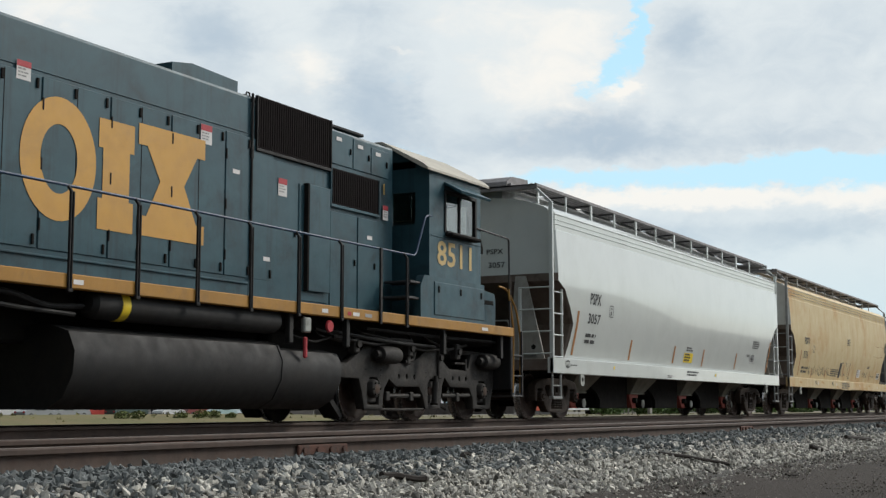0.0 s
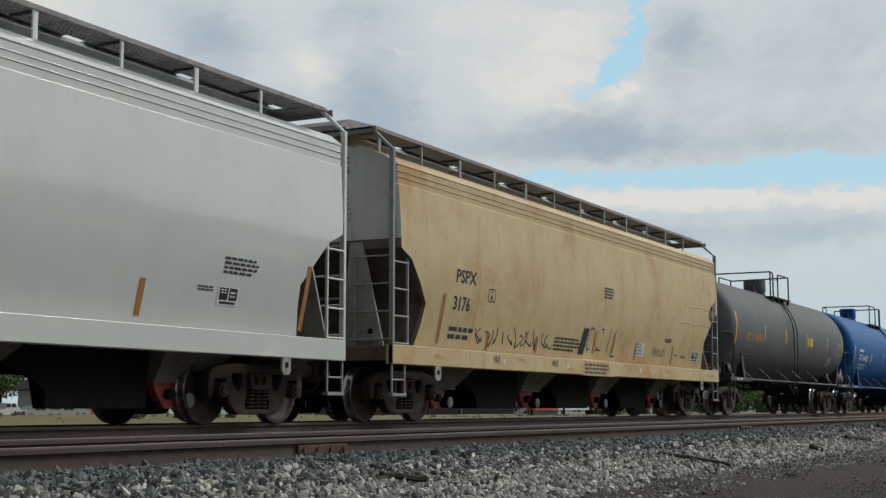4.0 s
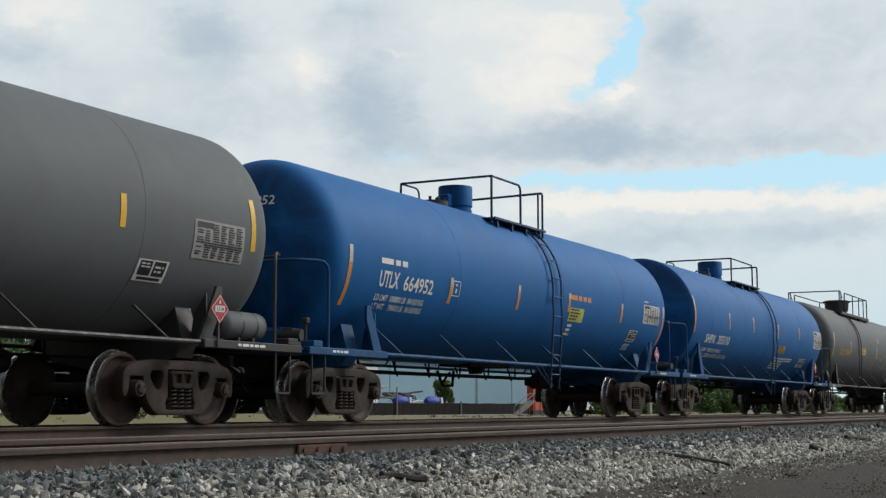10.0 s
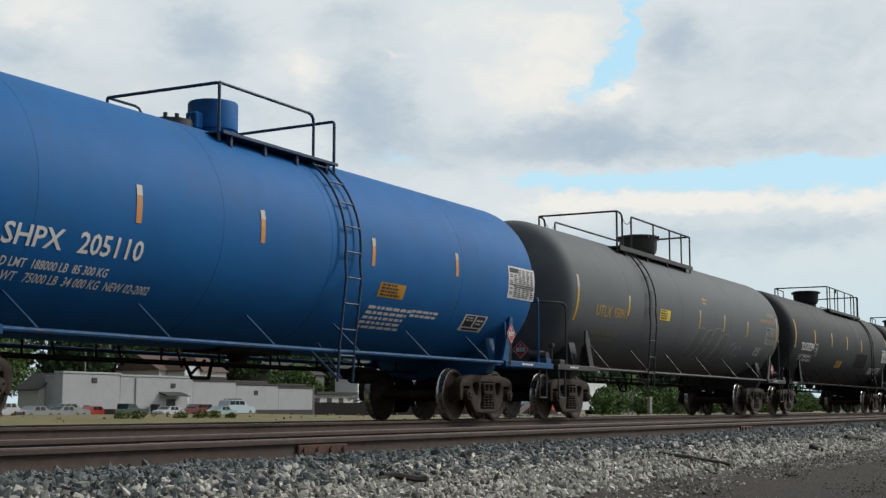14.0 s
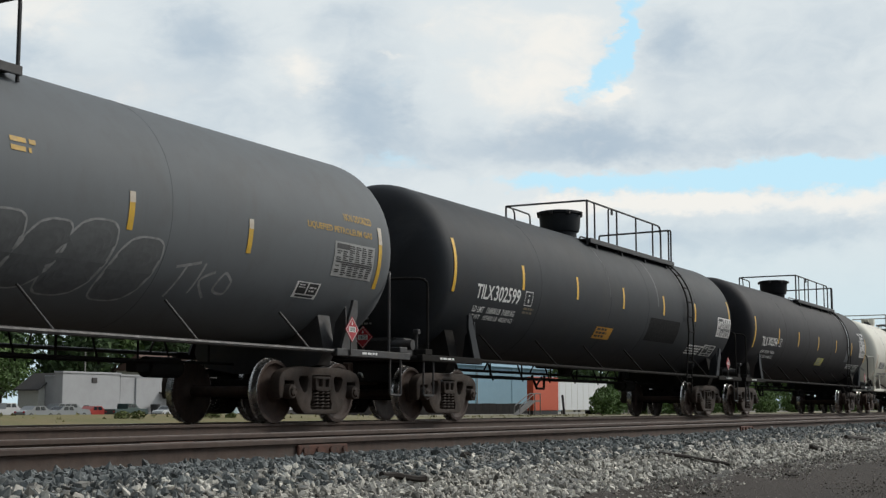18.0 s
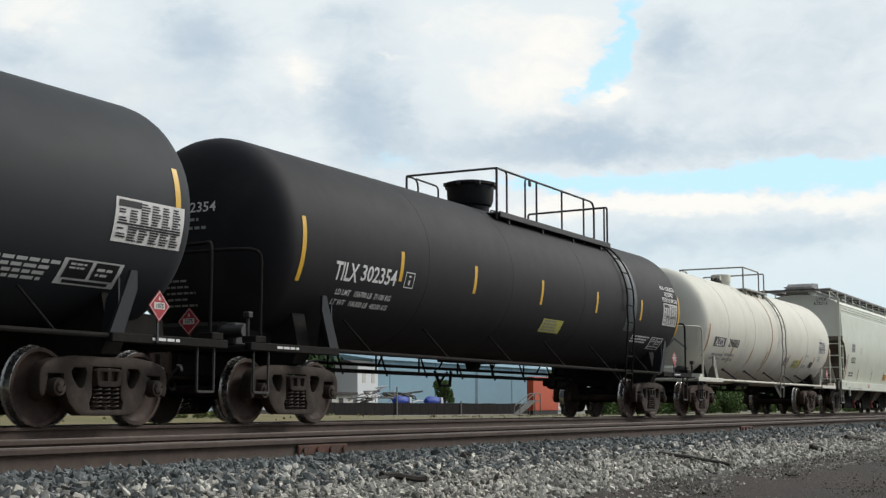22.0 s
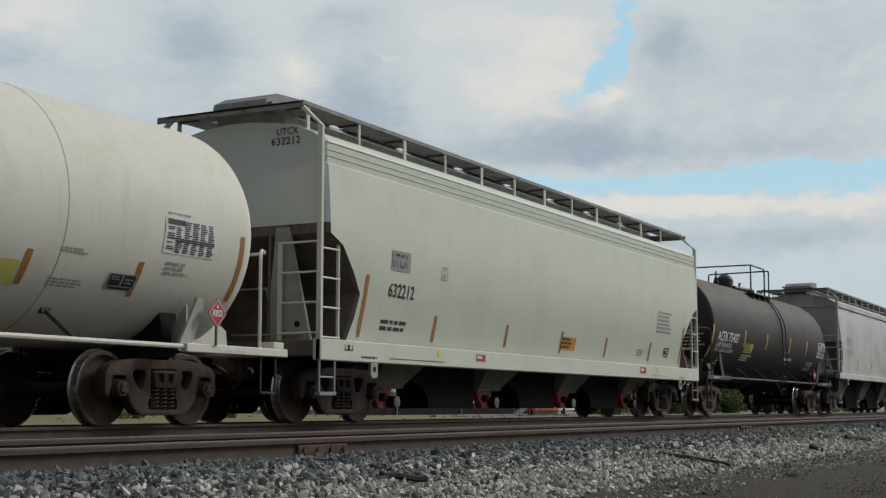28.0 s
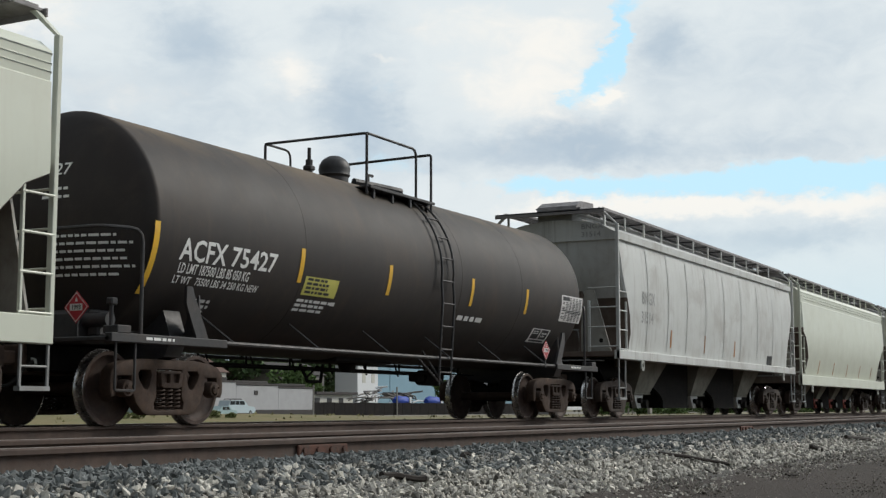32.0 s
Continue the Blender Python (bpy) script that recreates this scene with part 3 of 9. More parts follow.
def side_frame_mesh():
    """Cast three-piece side frame about its middle: arched top, two windows and the spring opening."""
    half = [(0, 0.825), (0.52, 0.825), (0.84, 0.79), (1.00, 0.745), (1.085, 0.67), (1.105, 0.58), (1.10, 0.42), (1.07, 0.355), (1.01, 0.36), (0.985, 0.43), (0.965, 0.61), (0.725, 0.61), (0.715, 0.45), (0.63, 0.28),
            (0.50, 0.16), (0.42, 0.13), (0, 0.125)]
    window = [(0.345, 0.63), (0.37, 0.685), (0.55, 0.685), (0.595, 0.64), (0.57, 0.57), (0.475, 0.455), (0.42, 0.45), (0.385, 0.49)]
    nest = [(-0.245, 0.70), (0.245, 0.70), (0.245, 0.36), (0.29, 0.28), (0.27, 0.20), (-0.27, 0.20), (-0.29, 0.28), (-0.245, 0.36)]
    return cut_plate("side_frame", both_sides(half), [window, [(-a, b) for a, b in window[::-1]], nest], -0.085, 0.085, 0.02)


def spring_mesh():
    mb = MB()
    pts = []
    for i in range(61):
        a = i / 60 * 5.2 * 6.28318
        pts.append((math.cos(a) * 0.062, -0.045 + math.sin(a) * 0.062, 0.20 + 0.26 * i / 60))
    mb.tube(pts, 0.0135, 5)
    mb.tube([(px, py + 0.12, pz) for px, py, pz in pts[::2]], 0.0135, 4)
    return mb.mesh("coil_spring", 35)


def wedge_mesh():
    """The bolster's end above the springs, with its two pockets."""
    pocket = [(0.035, 0.645), (0.155, 0.645), (0.135, 0.535), (0.035, 0.535)]
    me = cut_plate("bolster_end", [(-0.22, 0.655), (-0.17, 0.685), (0.17, 0.685), (0.22, 0.655), (0.20, 0.49), (0.15, 0.465), (-0.15, 0.465), (-0.20, 0.49)], [pocket, [(-a, b) for a, b in pocket[::-1]]], -0.125, -0.05, 0.012)
    bm = bmesh.new()
    bm.from_mesh(me)
    bmesh.ops.create_cube(bm, size=1.0, matrix=Matrix.Translation((0, 0.02, 0.575)) @ Matrix.Diagonal((0.42, 0.18, 0.20, 1)))
    bm.to_mesh(me)
    bm.free()
    return me


def bolster_mesh():
    mb = MB()
    mb.box(-0.19, 0.19, -0.86, 0.86, 0.48, 0.66, 0.03)
    mb.cyl((0, 0, 0.60), (0, 0, 0.80), 0.2, 20)
    for s in (-1, 1):
        mb.box(-0.1, 0.1, s * 0.55, s * 0.75, 0.64, 0.73, 0.02)
        # brake beams
        mb.box(s * 0.30, s * 0.36, -0.72, 0.72, 0.36, 0.43, 0.01)
        for y in (-0.75, 0.75):
            mb.prism([(s * 0.36, 0.32), (s * 0.43, 0.36), (s * 0.42, 0.50), (s * 0.36, 0.52)], y - 0.04, y + 0.04)
    return mb.mesh("bolster", 35)


WHEELSET, BEARING, SIDE_FRAME, SPRING, WEDGE, BOLSTER = wheelset_mesh(), bearing_mesh(), side_frame_mesh(), spring_mesh(), wedge_mesh(), bolster_mesh()
TRAIN = []         # every car with its place in the train at the start
ROLLING = []       # every wheelset, to be keyed at the end


def skin(me, key):
    """A twin of a shared mesh in another material."""
    name = me.name + "_" + key
    old = bpy.data.meshes.get(name)
    if old:
        return old
    tw = me.copy()
    tw.name = name
    tw.materials.clear()
    tw.materials.append(M[key])
    return tw


def truck(car, x, spread, rusty=False):
    key = "cast_rusty" if rusty else "cast"
    b = part("truck_bolster", skin(BOLSTER, "under"), None, car, at=(x, 0, 0))
    for s in (-1, 1):
        turn = pose(0, s * 0.985, 0, 0, 0, 0 if s < 0 else 180)
        part("side_frame", skin(SIDE_FRAME, key), None, b, at=turn @ Matrix.Diagonal((spread / 1.70, 1, 1, 1)))
        part("bolster_end", skin(WEDGE, key), None, b, at=turn)
        for k in (-0.15, 0.0, 0.15):
            part("coil_spring", skin(SPRING, key), None, b, at=turn @ pose(k, 0, 0))
        for e in (-1, 1):
            part("bearing_cap", skin(BEARING, key), None, b, at=pose(e * spread / 2, s * 1.06, AXLE_Z, 0, 0, 0 if s < 0 else 180))
    for e in (-1, 1):
        w = part("wheelset", WHEELSET, None, b, at=(e * spread / 2, 0, AXLE_Z))
        ROLLING.append((w, e * spread / 2, 0.457))
    return b


def coupler(car, x, way, material=None):
    """Draft gear, knuckle and the air hose at one end; way: -1 or 1."""
    mb = MB()
    mb.box(x - way * 0.9, x, -0.17, 0.17, 0.62, 0.98, 0.02)
    mb.box(x, x + way * 0.32, -0.075, 0.075, 0.73, 0.90, 0.02)
    mb.prism([(x + way * 0.28, -0.16), (x + way * 0.46, -0.17), (x + way * 0.60, -0.06), (x + way * 0.57, 0.04), (x + way * 0.46, 0.02), (x + way * 0.44, 0.14), (x + way * 0.30, 0.13)],
             0.70, 0.95, "xy")
    c = part("coupler", mb, material or M["cast_rusty"], car, angle=30)
    hose = MB().tube([(x - way * 0.1, -0.33, 0.80), (x + way * 0.12, -0.36, 0.72), (x + way * 0.30, -0.30, 0.48), (x + way * 0.55, -0.20, 0.46), (x + way * 0.66, -0.12, 0.56)], 0.022, 6, 0.1)
    part("air_hose", hose, M["under"], c)
    ang = MB().tube([(x - way * 0.02, -0.30, 0.80), (x - way * 0.02, -0.36, 0.79), (x + way * 0.04, -0.43, 0.73)], 0.018, 6, 0.03)
    part("angle_cock", ang, M["cap_white"], c)
    return c


def ladder(name, car, p, q, width, rungs, material, along="x", r=0.016, rail_r=0.022, sides=True, label=""):
    """Upright ladder from p up to q; rungs run along x or y."""
    mb = MB()
    d = Vector((width, 0, 0)) if along == "x" else Vector((0, width, 0))
    p, q = Vector(p), Vector(q)
    if sides:
        for o in (Vector(), d):
            a, b = p + o, q + o
            mb.box(a.x - rail_r, a.x + rail_r, a.y - rail_r, a.y + rail_r, a.z, b.z, 0.006)
    for i in range(rungs):
        z = p.z + (q.z - p.z) * (i + 0.5) / rungs
        mb.cyl((p.x, p.y, z), (p.x + d.x, p.y + d.y, z), r, 8)
    return part(name, mb, material, car, label)


def stirrup(car, x, y, material, z0=0.40, z1=0.92, w=0.34):
    mb = MB().tube([(x, y, z1), (x, y, z0), (x + w, y, z0), (x + w, y, z1)], 0.018, 6, 0.03)
    return part("sill_step", mb, material, car)


def fit_text(name, body, x0, x1, s, height, surf, ink, parent):
    """Lettering stretched between x0 and x1 on a surface."""
    vs, _ = letters(body, height, 1.0, 0.018)
    wide = (x1 - x0) / max(v[0] for v in vs)
    return lettered(name, [(body, x0, s, height, wide, 0.018)], surf, M[ink], parent)


def stroke(mb, surf, pts, w):
    """A painted line through a few points, rounded and of even width."""
    pts = [Vector((a, b, 0)) for a, b in pts]
    fine = []
    for i in range(len(pts) - 1):
        p0, p1, p2, p3 = pts[max(i - 1, 0)], pts[i], pts[i + 1], pts[min(i + 2, len(pts) - 1)]
        for k in range(6):
            t = k / 6
            fine.append(0.5 * (2 * p1 + (p2 - p0) * t + (2 * p0 - 5 * p1 + 4 * p2 - p3) * t * t + (3 * p1 - p0 - 3 * p2 + p3) * t ** 3))
    fine.append(pts[-1])
    vs = []
    for i, p in enumerate(fine):
        d = (fine[min(i + 1, len(fine) - 1)] - fine[max(i - 1, 0)]).normalized()
        n = Vector((-d.y, d.x, 0)) * w / 2
        vs += [surf(p.x + n.x, p.y + n.y, 0.0022), surf(p.x - n.x, p.y - n.y, 0.0022)]
    return mb.add(vs, [(2 * i, 2 * i + 1, 2 * i + 3, 2 * i + 2) for i in range(len(fine) - 1)])


def end_text(name, rows, surf, ink, parent):
    """Lettering on the leading end; rows: text, y of its start, z, cap height, width factor."""
    mb = MB()
    for body, y, z, h, wide in rows:
        vs, fs = letters(body, h, wide, 0.01)
        mb.add([surf(-y + a, z + b, 0.012) for a, b, _ in vs], fs)
    return part(name, mb, M[ink], parent, angle=0, kind="stuff")


def end_prints(rows, surf, ink, parent, seed=4):
    mb, rnd = MB(), random.Random(seed)
    for y, z, lines, h, ln in rows:
        bars(mb, surf, -y, z, lines, h * 0.6, ln, 2.9, rnd, 0.012)
    return part("small_lettering", mb, M[ink], parent, angle=0, kind="stuff")

# ---------------------------------------------------------------- covered hoppers
SMOOTH = [(1.20, 1.40, 0.95), (1.58, 1.485, 1.06), (1.93, 1.56, 1.10), (2.25, 1.612, 0.82), (2.60, 1.642, 0.48), (2.75, 1.647, 0.135), (2.90, 1.648, 0.13), (3.30, 1.632, 0.125), (3.55, 1.616, 0.12), (3.765, 1.604, 0.116),
          (3.785, 1.584, 0.116), (3.875, 1.589, 0.114), (3.885, 1.602, 0.114), (3.897, 1.584, 0.114), (3.968, 1.588, 0.112), (3.978, 1.602, 0.112), (3.990, 1.584, 0.112), (4.075, 1.589, 0.11), (4.09, 1.602, 0.11),
          (4.12, 1.585, 0.11), (4.25, 1.42, 0.11), (4.36, 1.12, 0.11), (4.45, 0.72, 0.11), (4.50, 0.25, 0.11)]
PANELLED = [(1.50, 1.50, 0.75), (1.9, 1.545, 0.82), (2.3, 1.575, 0.72), (2.7, 1.59, 0.52), (3.1, 1.59, 0.30), (3.5, 1.57, 0.20), (3.85, 1.53, 0.18), (3.98, 1.50, 0.16), (4.00, 1.56, 0.12), (4.16, 1.56, 0.12),
            (4.19, 1.48, 0.12), (4.32, 1.25, 0.12), (4.44, 0.8, 0.12), (4.50, 0.25, 0.12)]


def hopper_body(sections, half):
    mb = MB()
    rings = []
    for z, w, inset in sections:
        x, c = half - inset, 0.05
        rings.append([(-x + c, -w, z), (x - c, -w, z), (x, -w + c, z), (x, w - c, z), (x - c, w, z), (-x + c, w, z), (-x, w - c, z), (-x, -w + c, z)])
    return mb.rings(rings)


BAY_STEP, BAY_SHIFT = 3.88, 0.28   # spacing of the chutes and their offset from the car's middle


def covered_hopper(u0, u1, axles, paint, label, sill=(0.90, 1.21), sections=SMOOTH, bays=4, bay_paint=None, posts=12, trim=None, rusty=False, end_paint=None):
    half, mid = (u1 - u0) / 2, (u0 + u1) / 2
    trim = trim or paint
    fit = "steel_grey" if paint == "hopper_tan" else trim
    car = thing("covered_hopper_car", label, "hopper car", "cars of the train", (mid, YC, 0))
    z0, z1 = sill
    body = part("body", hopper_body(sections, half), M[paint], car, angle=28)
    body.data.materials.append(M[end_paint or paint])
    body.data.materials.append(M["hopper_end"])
    # low end slopes and undersides take the colour with painted shade and grime
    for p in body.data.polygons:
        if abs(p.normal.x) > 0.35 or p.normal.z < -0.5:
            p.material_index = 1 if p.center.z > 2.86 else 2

    def width(z):
        zs = [r[0] for r in sections]
        return float(np.interp(z, zs, [r[1] for r in sections]))

    def side(x, z, lift):
        return (x - mid, -(max(width(z), 1.605 if z < z1 else 0) + lift), z)

    def front(a, z, lift):
        return (-half + float(np.interp(z, [r[0] for r in sections], [r[2] for r in sections])) - lift, -a, z)
    for s in (-1, 1):
        mb = MB().box(-half, half, s * 1.605, s * 1.47, z0, z1, 0.012)
        mb.box(-half + 0.9, half - 0.9, s * 1.47, s * 1.36, z0, z0 + 0.05, 0.01)
        part("side_sill", mb, M[trim], car)
        for e in (-1, 1):
            x = e * (half - 0.035)
            mb = MB()
            mb.box(x - 0.035, x + 0.035, s * 1.60, s * 1.52, z0, 4.33, 0.008)
            mb.prism([(s * 1.60, 4.31), (s * 1.52, 4.34), (s * 1.10, 4.70), (s * 1.16, 4.73)], x - 0.035, x + 0.035, "yz")
            part("corner_post", mb, M[fit], car)
            inner = x - e * 0.46
            mb = MB().box(inner - 0.02, inner + 0.02, s * 1.60, s * 1.555, z1, 2.6, 0.006)
            mb.box(min(x, inner), max(x, inner), s * 1.595, s * 1.56, z1 - 0.17, z1 - 0.10, 0.006)
            for k in range(4):
                z = z1 + 0.02 + k * 0.43
                mb.cyl((x, s * 1.59, z), (inner - e * 0.03, s * 1.59, z), 0.016, 8)
            part("side_ladder", mb, M[fit], car)
            mb = MB().box(x - 0.03, x + 0.03, s * 0.90, s * 0.84, z1 - 0.05, 2.62, 0.006)
            for k in range(4):
                z = z1 + 0.08 + k * 0.44
                mb.cyl((x + e * 0.03, s * 1.57, z), (x + e * 0.03, s * 0.86, z), 0.016, 8)
            part("end_ladder", mb, M[fit], car)
            mb = MB().prism([(e * (half - 0.02), 0.40), (e * (half - 0.46), 0.40), (e * (half - 0.46), 0.45), (e * (half - 0.02), 0.45)], s * 1.59, s * 1.50)
            mb.box(e * (half - 0.02), e * (half - 0.055), s * 1.575, s * 1.545, 0.42, z0, 0.005).box(e * (half - 0.46), e * (half - 0.425), s * 1.575, s * 1.545, 0.42, z0, 0.005)
            mb.cyl((e * (half - 0.04), s * 1.56, 0.66), (e * (half - 0.45), s * 1.56, 0.66), 0.014, 8)
            part("sill_step", mb, M["steel_grey"], car)
            # jacking pad with its hole
            px = e * (half - 1.52)
            mb = MB()
            ring_o = [(px + 0.10 * a, z0 - 0.11 + 0.12 * b) for a, b in ((-1, 1), (-1, -0.6), (-0.6, -1), (0.6, -1), (1, -0.6), (1, 1))]
            mb.prism(ring_o, s * 1.60, s * 1.56)
            pad = part("jacking_pad", mb, M["cap_white"], car)
            part("pad_hole", MB().cyl((px, s * 1.56, z0 - 0.10), (px, s * 1.603, z0 - 0.10), 0.045, 12), M["under"], pad)
        # roof walkway and its posts
        mb = MB().box(-half + 0.02, half - 0.02, s * 1.235, s * 1.215, 4.665, 4.73, 0.004).box(-half + 0.1, half - 0.1, s * 0.80, s * 0.785, 4.67, 4.72, 0)
        for y in (1.10, 0.99, 0.88):
            mb.box(-half + 0.1, half - 0.1, s * y, s * (y - 0.012), 4.68, 4.71, 0)
        n = int((2 * half - 0.2) / 0.075)
        for k in range(n):
            x = -half + 0.1 + 0.075 * k
            mb.box(x, x + 0.036, s * 1.215, s * 0.80, 4.69, 4.715, 0)
        walk_board = part("roof_walkway", mb, M["walk_grate"], car, "dark steel grating walkway along the roof edge")
        for k in range(posts):
            x = -half + 0.22 + (2 * half - 0.44) * k / posts
            w = 0.042 if k % 2 == 0 else 0.026
            mb = MB().box(x - w, x + w, s * 1.215, s * 1.185, 4.28, 4.70, 0.006)
            part("walkway_post", mb, M[fit], walk_board)
            part("walkway_arm", MB().box(x - 0.02, x + 0.02, s * 1.18, s * 0.82, 4.64, 4.675, 0.005), M["steel_dark"], walk_board)
    for e in (-1, 1):
        mb = MB().box(e * (half + 0.06), e * (half - 0.42), -1.25, 1.25, 4.66, 4.70, 0.006)
        mb.box(e * (half + 0.06), e * (half + 0.03), -1.3, 1.42, 4.60, 4.70, 0.004)
        part("end_walkway", mb, M["walk_grate"], car)
        # end sill, bolster ends and the webs below the slope sheet
        mb = MB().box(e * half, e * (half - 0.22), -1.47, 1.47, z0 + 0.06, z1 - 0.02, 0.012)
        mb.box(e * (half - 0.22), e * (half - 1.3), -1.44, 1.44, z1 - 0.10, z1 - 0.03, 0.01)
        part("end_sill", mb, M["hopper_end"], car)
        xa = half - 0.10
        for y in (-0.62, 0.62):
            mb = MB().prism([(e * xa, z1 - 0.04), (e * (xa - 0.34), z1 - 0.04), (e * (xa - 0.85), 2.0), (e * (xa - 0.15), 2.85), (e * (xa - 0.02), 2.85)], y - 0.02, y + 0.02)
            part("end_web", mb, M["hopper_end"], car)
            way = -1 if y < 0 else 1
            mb = MB().prism([(way * 1.36, z1 - 0.03), (way * 0.57, z1 - 0.03), (way * 0.73, 2.86), (way * 0.96, 2.86)], e * (half - 0.12), e * (half - 0.16), "yz")
            stay = part("end_stay", mb, M["stay"], car, "pale tapered stay plate")
            part("stay_hole", MB().cyl((e * (half - 0.115), way * 1.12, z1 + 0.22), (e * (half - 0.14), way * 1.12, z1 + 0.22), 0.05, 12), M["under"], stay)
        coupler(car, e * (half - 0.05), e)
        mb = MB().tube([(e * (half - 0.06), -0.86, 1.30), (e * (half + 0.02), -0.84, 1.28), (e * (half + 0.02), -0.1, 1.28), (e * (half - 0.06), 0.0, 1.30)], 0.014, 6, 0.03)
        part("uncoupling_lever", mb, M["steel_grey"], car)
    # brake wheel, air tank and pipes at the following end and the slope pipe at the leading one
    bx = half - 0.12
    mb = MB().lathe([(-0.02, 0.26), (-0.01, 0.285), (0.02, 0.285), (0.02, 0.26), (-0.02, 0.26)], 24, "x", (bx, -0.35, 2.15))
    for k in range(3):
        a = k * 2.094
        mb.cyl((bx, -0.35, 2.15), (bx, -0.35 + math.cos(a) * 0.27, 2.15 + math.sin(a) * 0.27), 0.016, 6)
    mb.cyl((bx - 0.3, -0.35, 2.15), (bx, -0.35, 2.15), 0.04, 10)
    part("brake_wheel", mb, M["steel_grey"], car)
    part("air_reservoir", MB().lathe([(-0.5, 0.0), (-0.48, 0.13), (-0.42, 0.2), (0.42, 0.2), (0.48, 0.13), (0.5, 0.0)], 20, "y", (half - 0.75, 0.1, 1.55)), M["steel_dark"], car)
    for y in (-0.5, -0.43):
        mb = MB().tube([(-half + 0.28, y + 0.5, 1.98), (-half + 0.2, y - 0.1, 1.98), (-half + 0.15, y - 0.2, 1.4), (-half + 0.12, y - 0.32, 1.28), (-half + 0.1, y - 0.7, 1.27)], 0.016, 6, 0.08)
        part("brake_pipe", mb, M["steel_grey"], car)
    # roof hatch trough
    mb = MB()
    mb.prism([(-0.42, 4.46), (-0.42, 4.66), (-0.50, 4.70), (-0.36, 4.80), (0.36, 4.80), (0.50, 4.70), (0.42, 4.66), (0.42, 4.46)], -half + 0.16, half - 0.16, "yz")
    part("hatch_trough", mb, M["steel_grey"], car)
    lid = MB().box(-0.9, 0.9, -0.54, 0.54, 4.80, 4.84, 0.012).mesh("hatch_cover")
    for k in range(8):
        part("hatch_cover", lid, M["steel_grey"], car, at=(-half + 1.2 + (2 * half - 2.4) * k / 7, 0, 0))
    mb = MB().prism([(-half - 0.05, 4.71), (-half - 0.02, 4.80), (-half + 0.25, 4.93), (-half + 1.0, 4.97), (-half + 1.05, 4.80), (-half + 0.9, 4.71)], -0.62, 0.35)
    mb.box(-half + 0.0, -half + 1.02, -0.70, -0.62, 4.71, 4.76, 0.01)
    part("raised_hatch", mb, M["walk_grate"], car, "raised grey hatch at the roof end", angle=20)
    part("centre_sill", MB().box(-half + 0.4, half - 0.4, -0.2, 0.2, 0.62, z0 + 0.1, 0.02), M["under"], car)
    # discharge bays: a sloping chute with a lip, and a narrow gate below it
    step = BAY_STEP if bays == 4 and half > 8 else (2 * half - 2 * 3.6) / (bays - 1)
    xs = [(k - (bays - 1) / 2) * step + BAY_SHIFT * (half > 8) for k in range(bays)]
    bay_paint = bay_paint or trim
    ln = step / 2
    for k, x in enumerate(xs):
        hi, lo = z0 + 0.22, 0.56
        mb = MB().rings([[(x - ln * 0.20, -0.68, lo), (x + ln * 0.28, -0.68, lo), (x + ln * 0.28, -0.22, lo), (x - ln * 0.20, -0.22, lo)],
                         [(x - ln * 0.24, -1.02, hi), (x + ln * 0.62, -1.02, hi), (x + ln * 0.62, 1.0, hi), (x - ln * 0.24, 1.0, hi)]])
        mb.box(x - ln * 0.22, x + ln * 0.31, -0.71, -0.24, lo - 0.015, lo + 0.015, 0.006)
        part("discharge_bay", mb, M["bay_dirty"], car, angle=25)
        mb = MB().prism([(x - 0.36, lo), (x + 0.30, lo), (x + 0.24, 0.42), (x + 0.16, 0.21), (x - 0.12, 0.21), (x - 0.30, 0.42)], -0.64, -0.52)
        gate = part("outlet_gate", mb, M["gate_red"] if bays == 4 else M[bay_paint], car, "red-painted outlet gate" if bays == 4 else "")
        mb = MB().cyl((x + 0.20, -0.79, 0.32), (x + 0.20, -0.5, 0.32), 0.10, 14)
        mb.cyl((x - 0.08, -0.74, 0.40), (x - 0.08, -0.63, 0.40), 0.07, 10)
        part("outlet_pipe", mb, M["under"], gate)
        if bays == 4:
            part("pipe_cap", MB().lathe([(-0.02, 0.0), (-0.02, 0.07), (-0.008, 0.098), (0.02, 0.098), (0.02, 0.0)][::-1], 20, "y", (x + 0.20, -0.80, 0.32)), M["cap_white"], gate)
        if k < bays - 1:
            # upright black sheets, added to stand for the deep shade between the chutes
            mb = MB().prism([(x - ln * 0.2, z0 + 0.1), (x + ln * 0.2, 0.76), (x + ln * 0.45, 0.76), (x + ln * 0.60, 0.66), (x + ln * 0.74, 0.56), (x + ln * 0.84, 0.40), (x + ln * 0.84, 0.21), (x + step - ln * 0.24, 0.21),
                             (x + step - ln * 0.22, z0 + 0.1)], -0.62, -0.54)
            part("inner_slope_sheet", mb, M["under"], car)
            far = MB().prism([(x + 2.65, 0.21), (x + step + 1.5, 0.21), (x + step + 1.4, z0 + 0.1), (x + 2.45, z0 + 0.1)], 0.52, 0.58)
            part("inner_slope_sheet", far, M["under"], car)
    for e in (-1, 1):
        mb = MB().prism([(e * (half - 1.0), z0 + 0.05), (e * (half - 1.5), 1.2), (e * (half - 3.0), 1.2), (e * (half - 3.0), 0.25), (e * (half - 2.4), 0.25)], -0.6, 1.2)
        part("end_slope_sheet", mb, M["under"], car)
    truck(car, (axles[0] + axles[1]) / 2 - mid, axles[1] - axles[0], rusty)
    truck(car, (axles[2] + axles[3]) / 2 - mid, axles[3] - axles[2], rusty)
    TRAIN.append((car, mid))
    return car, side, front, mid, half


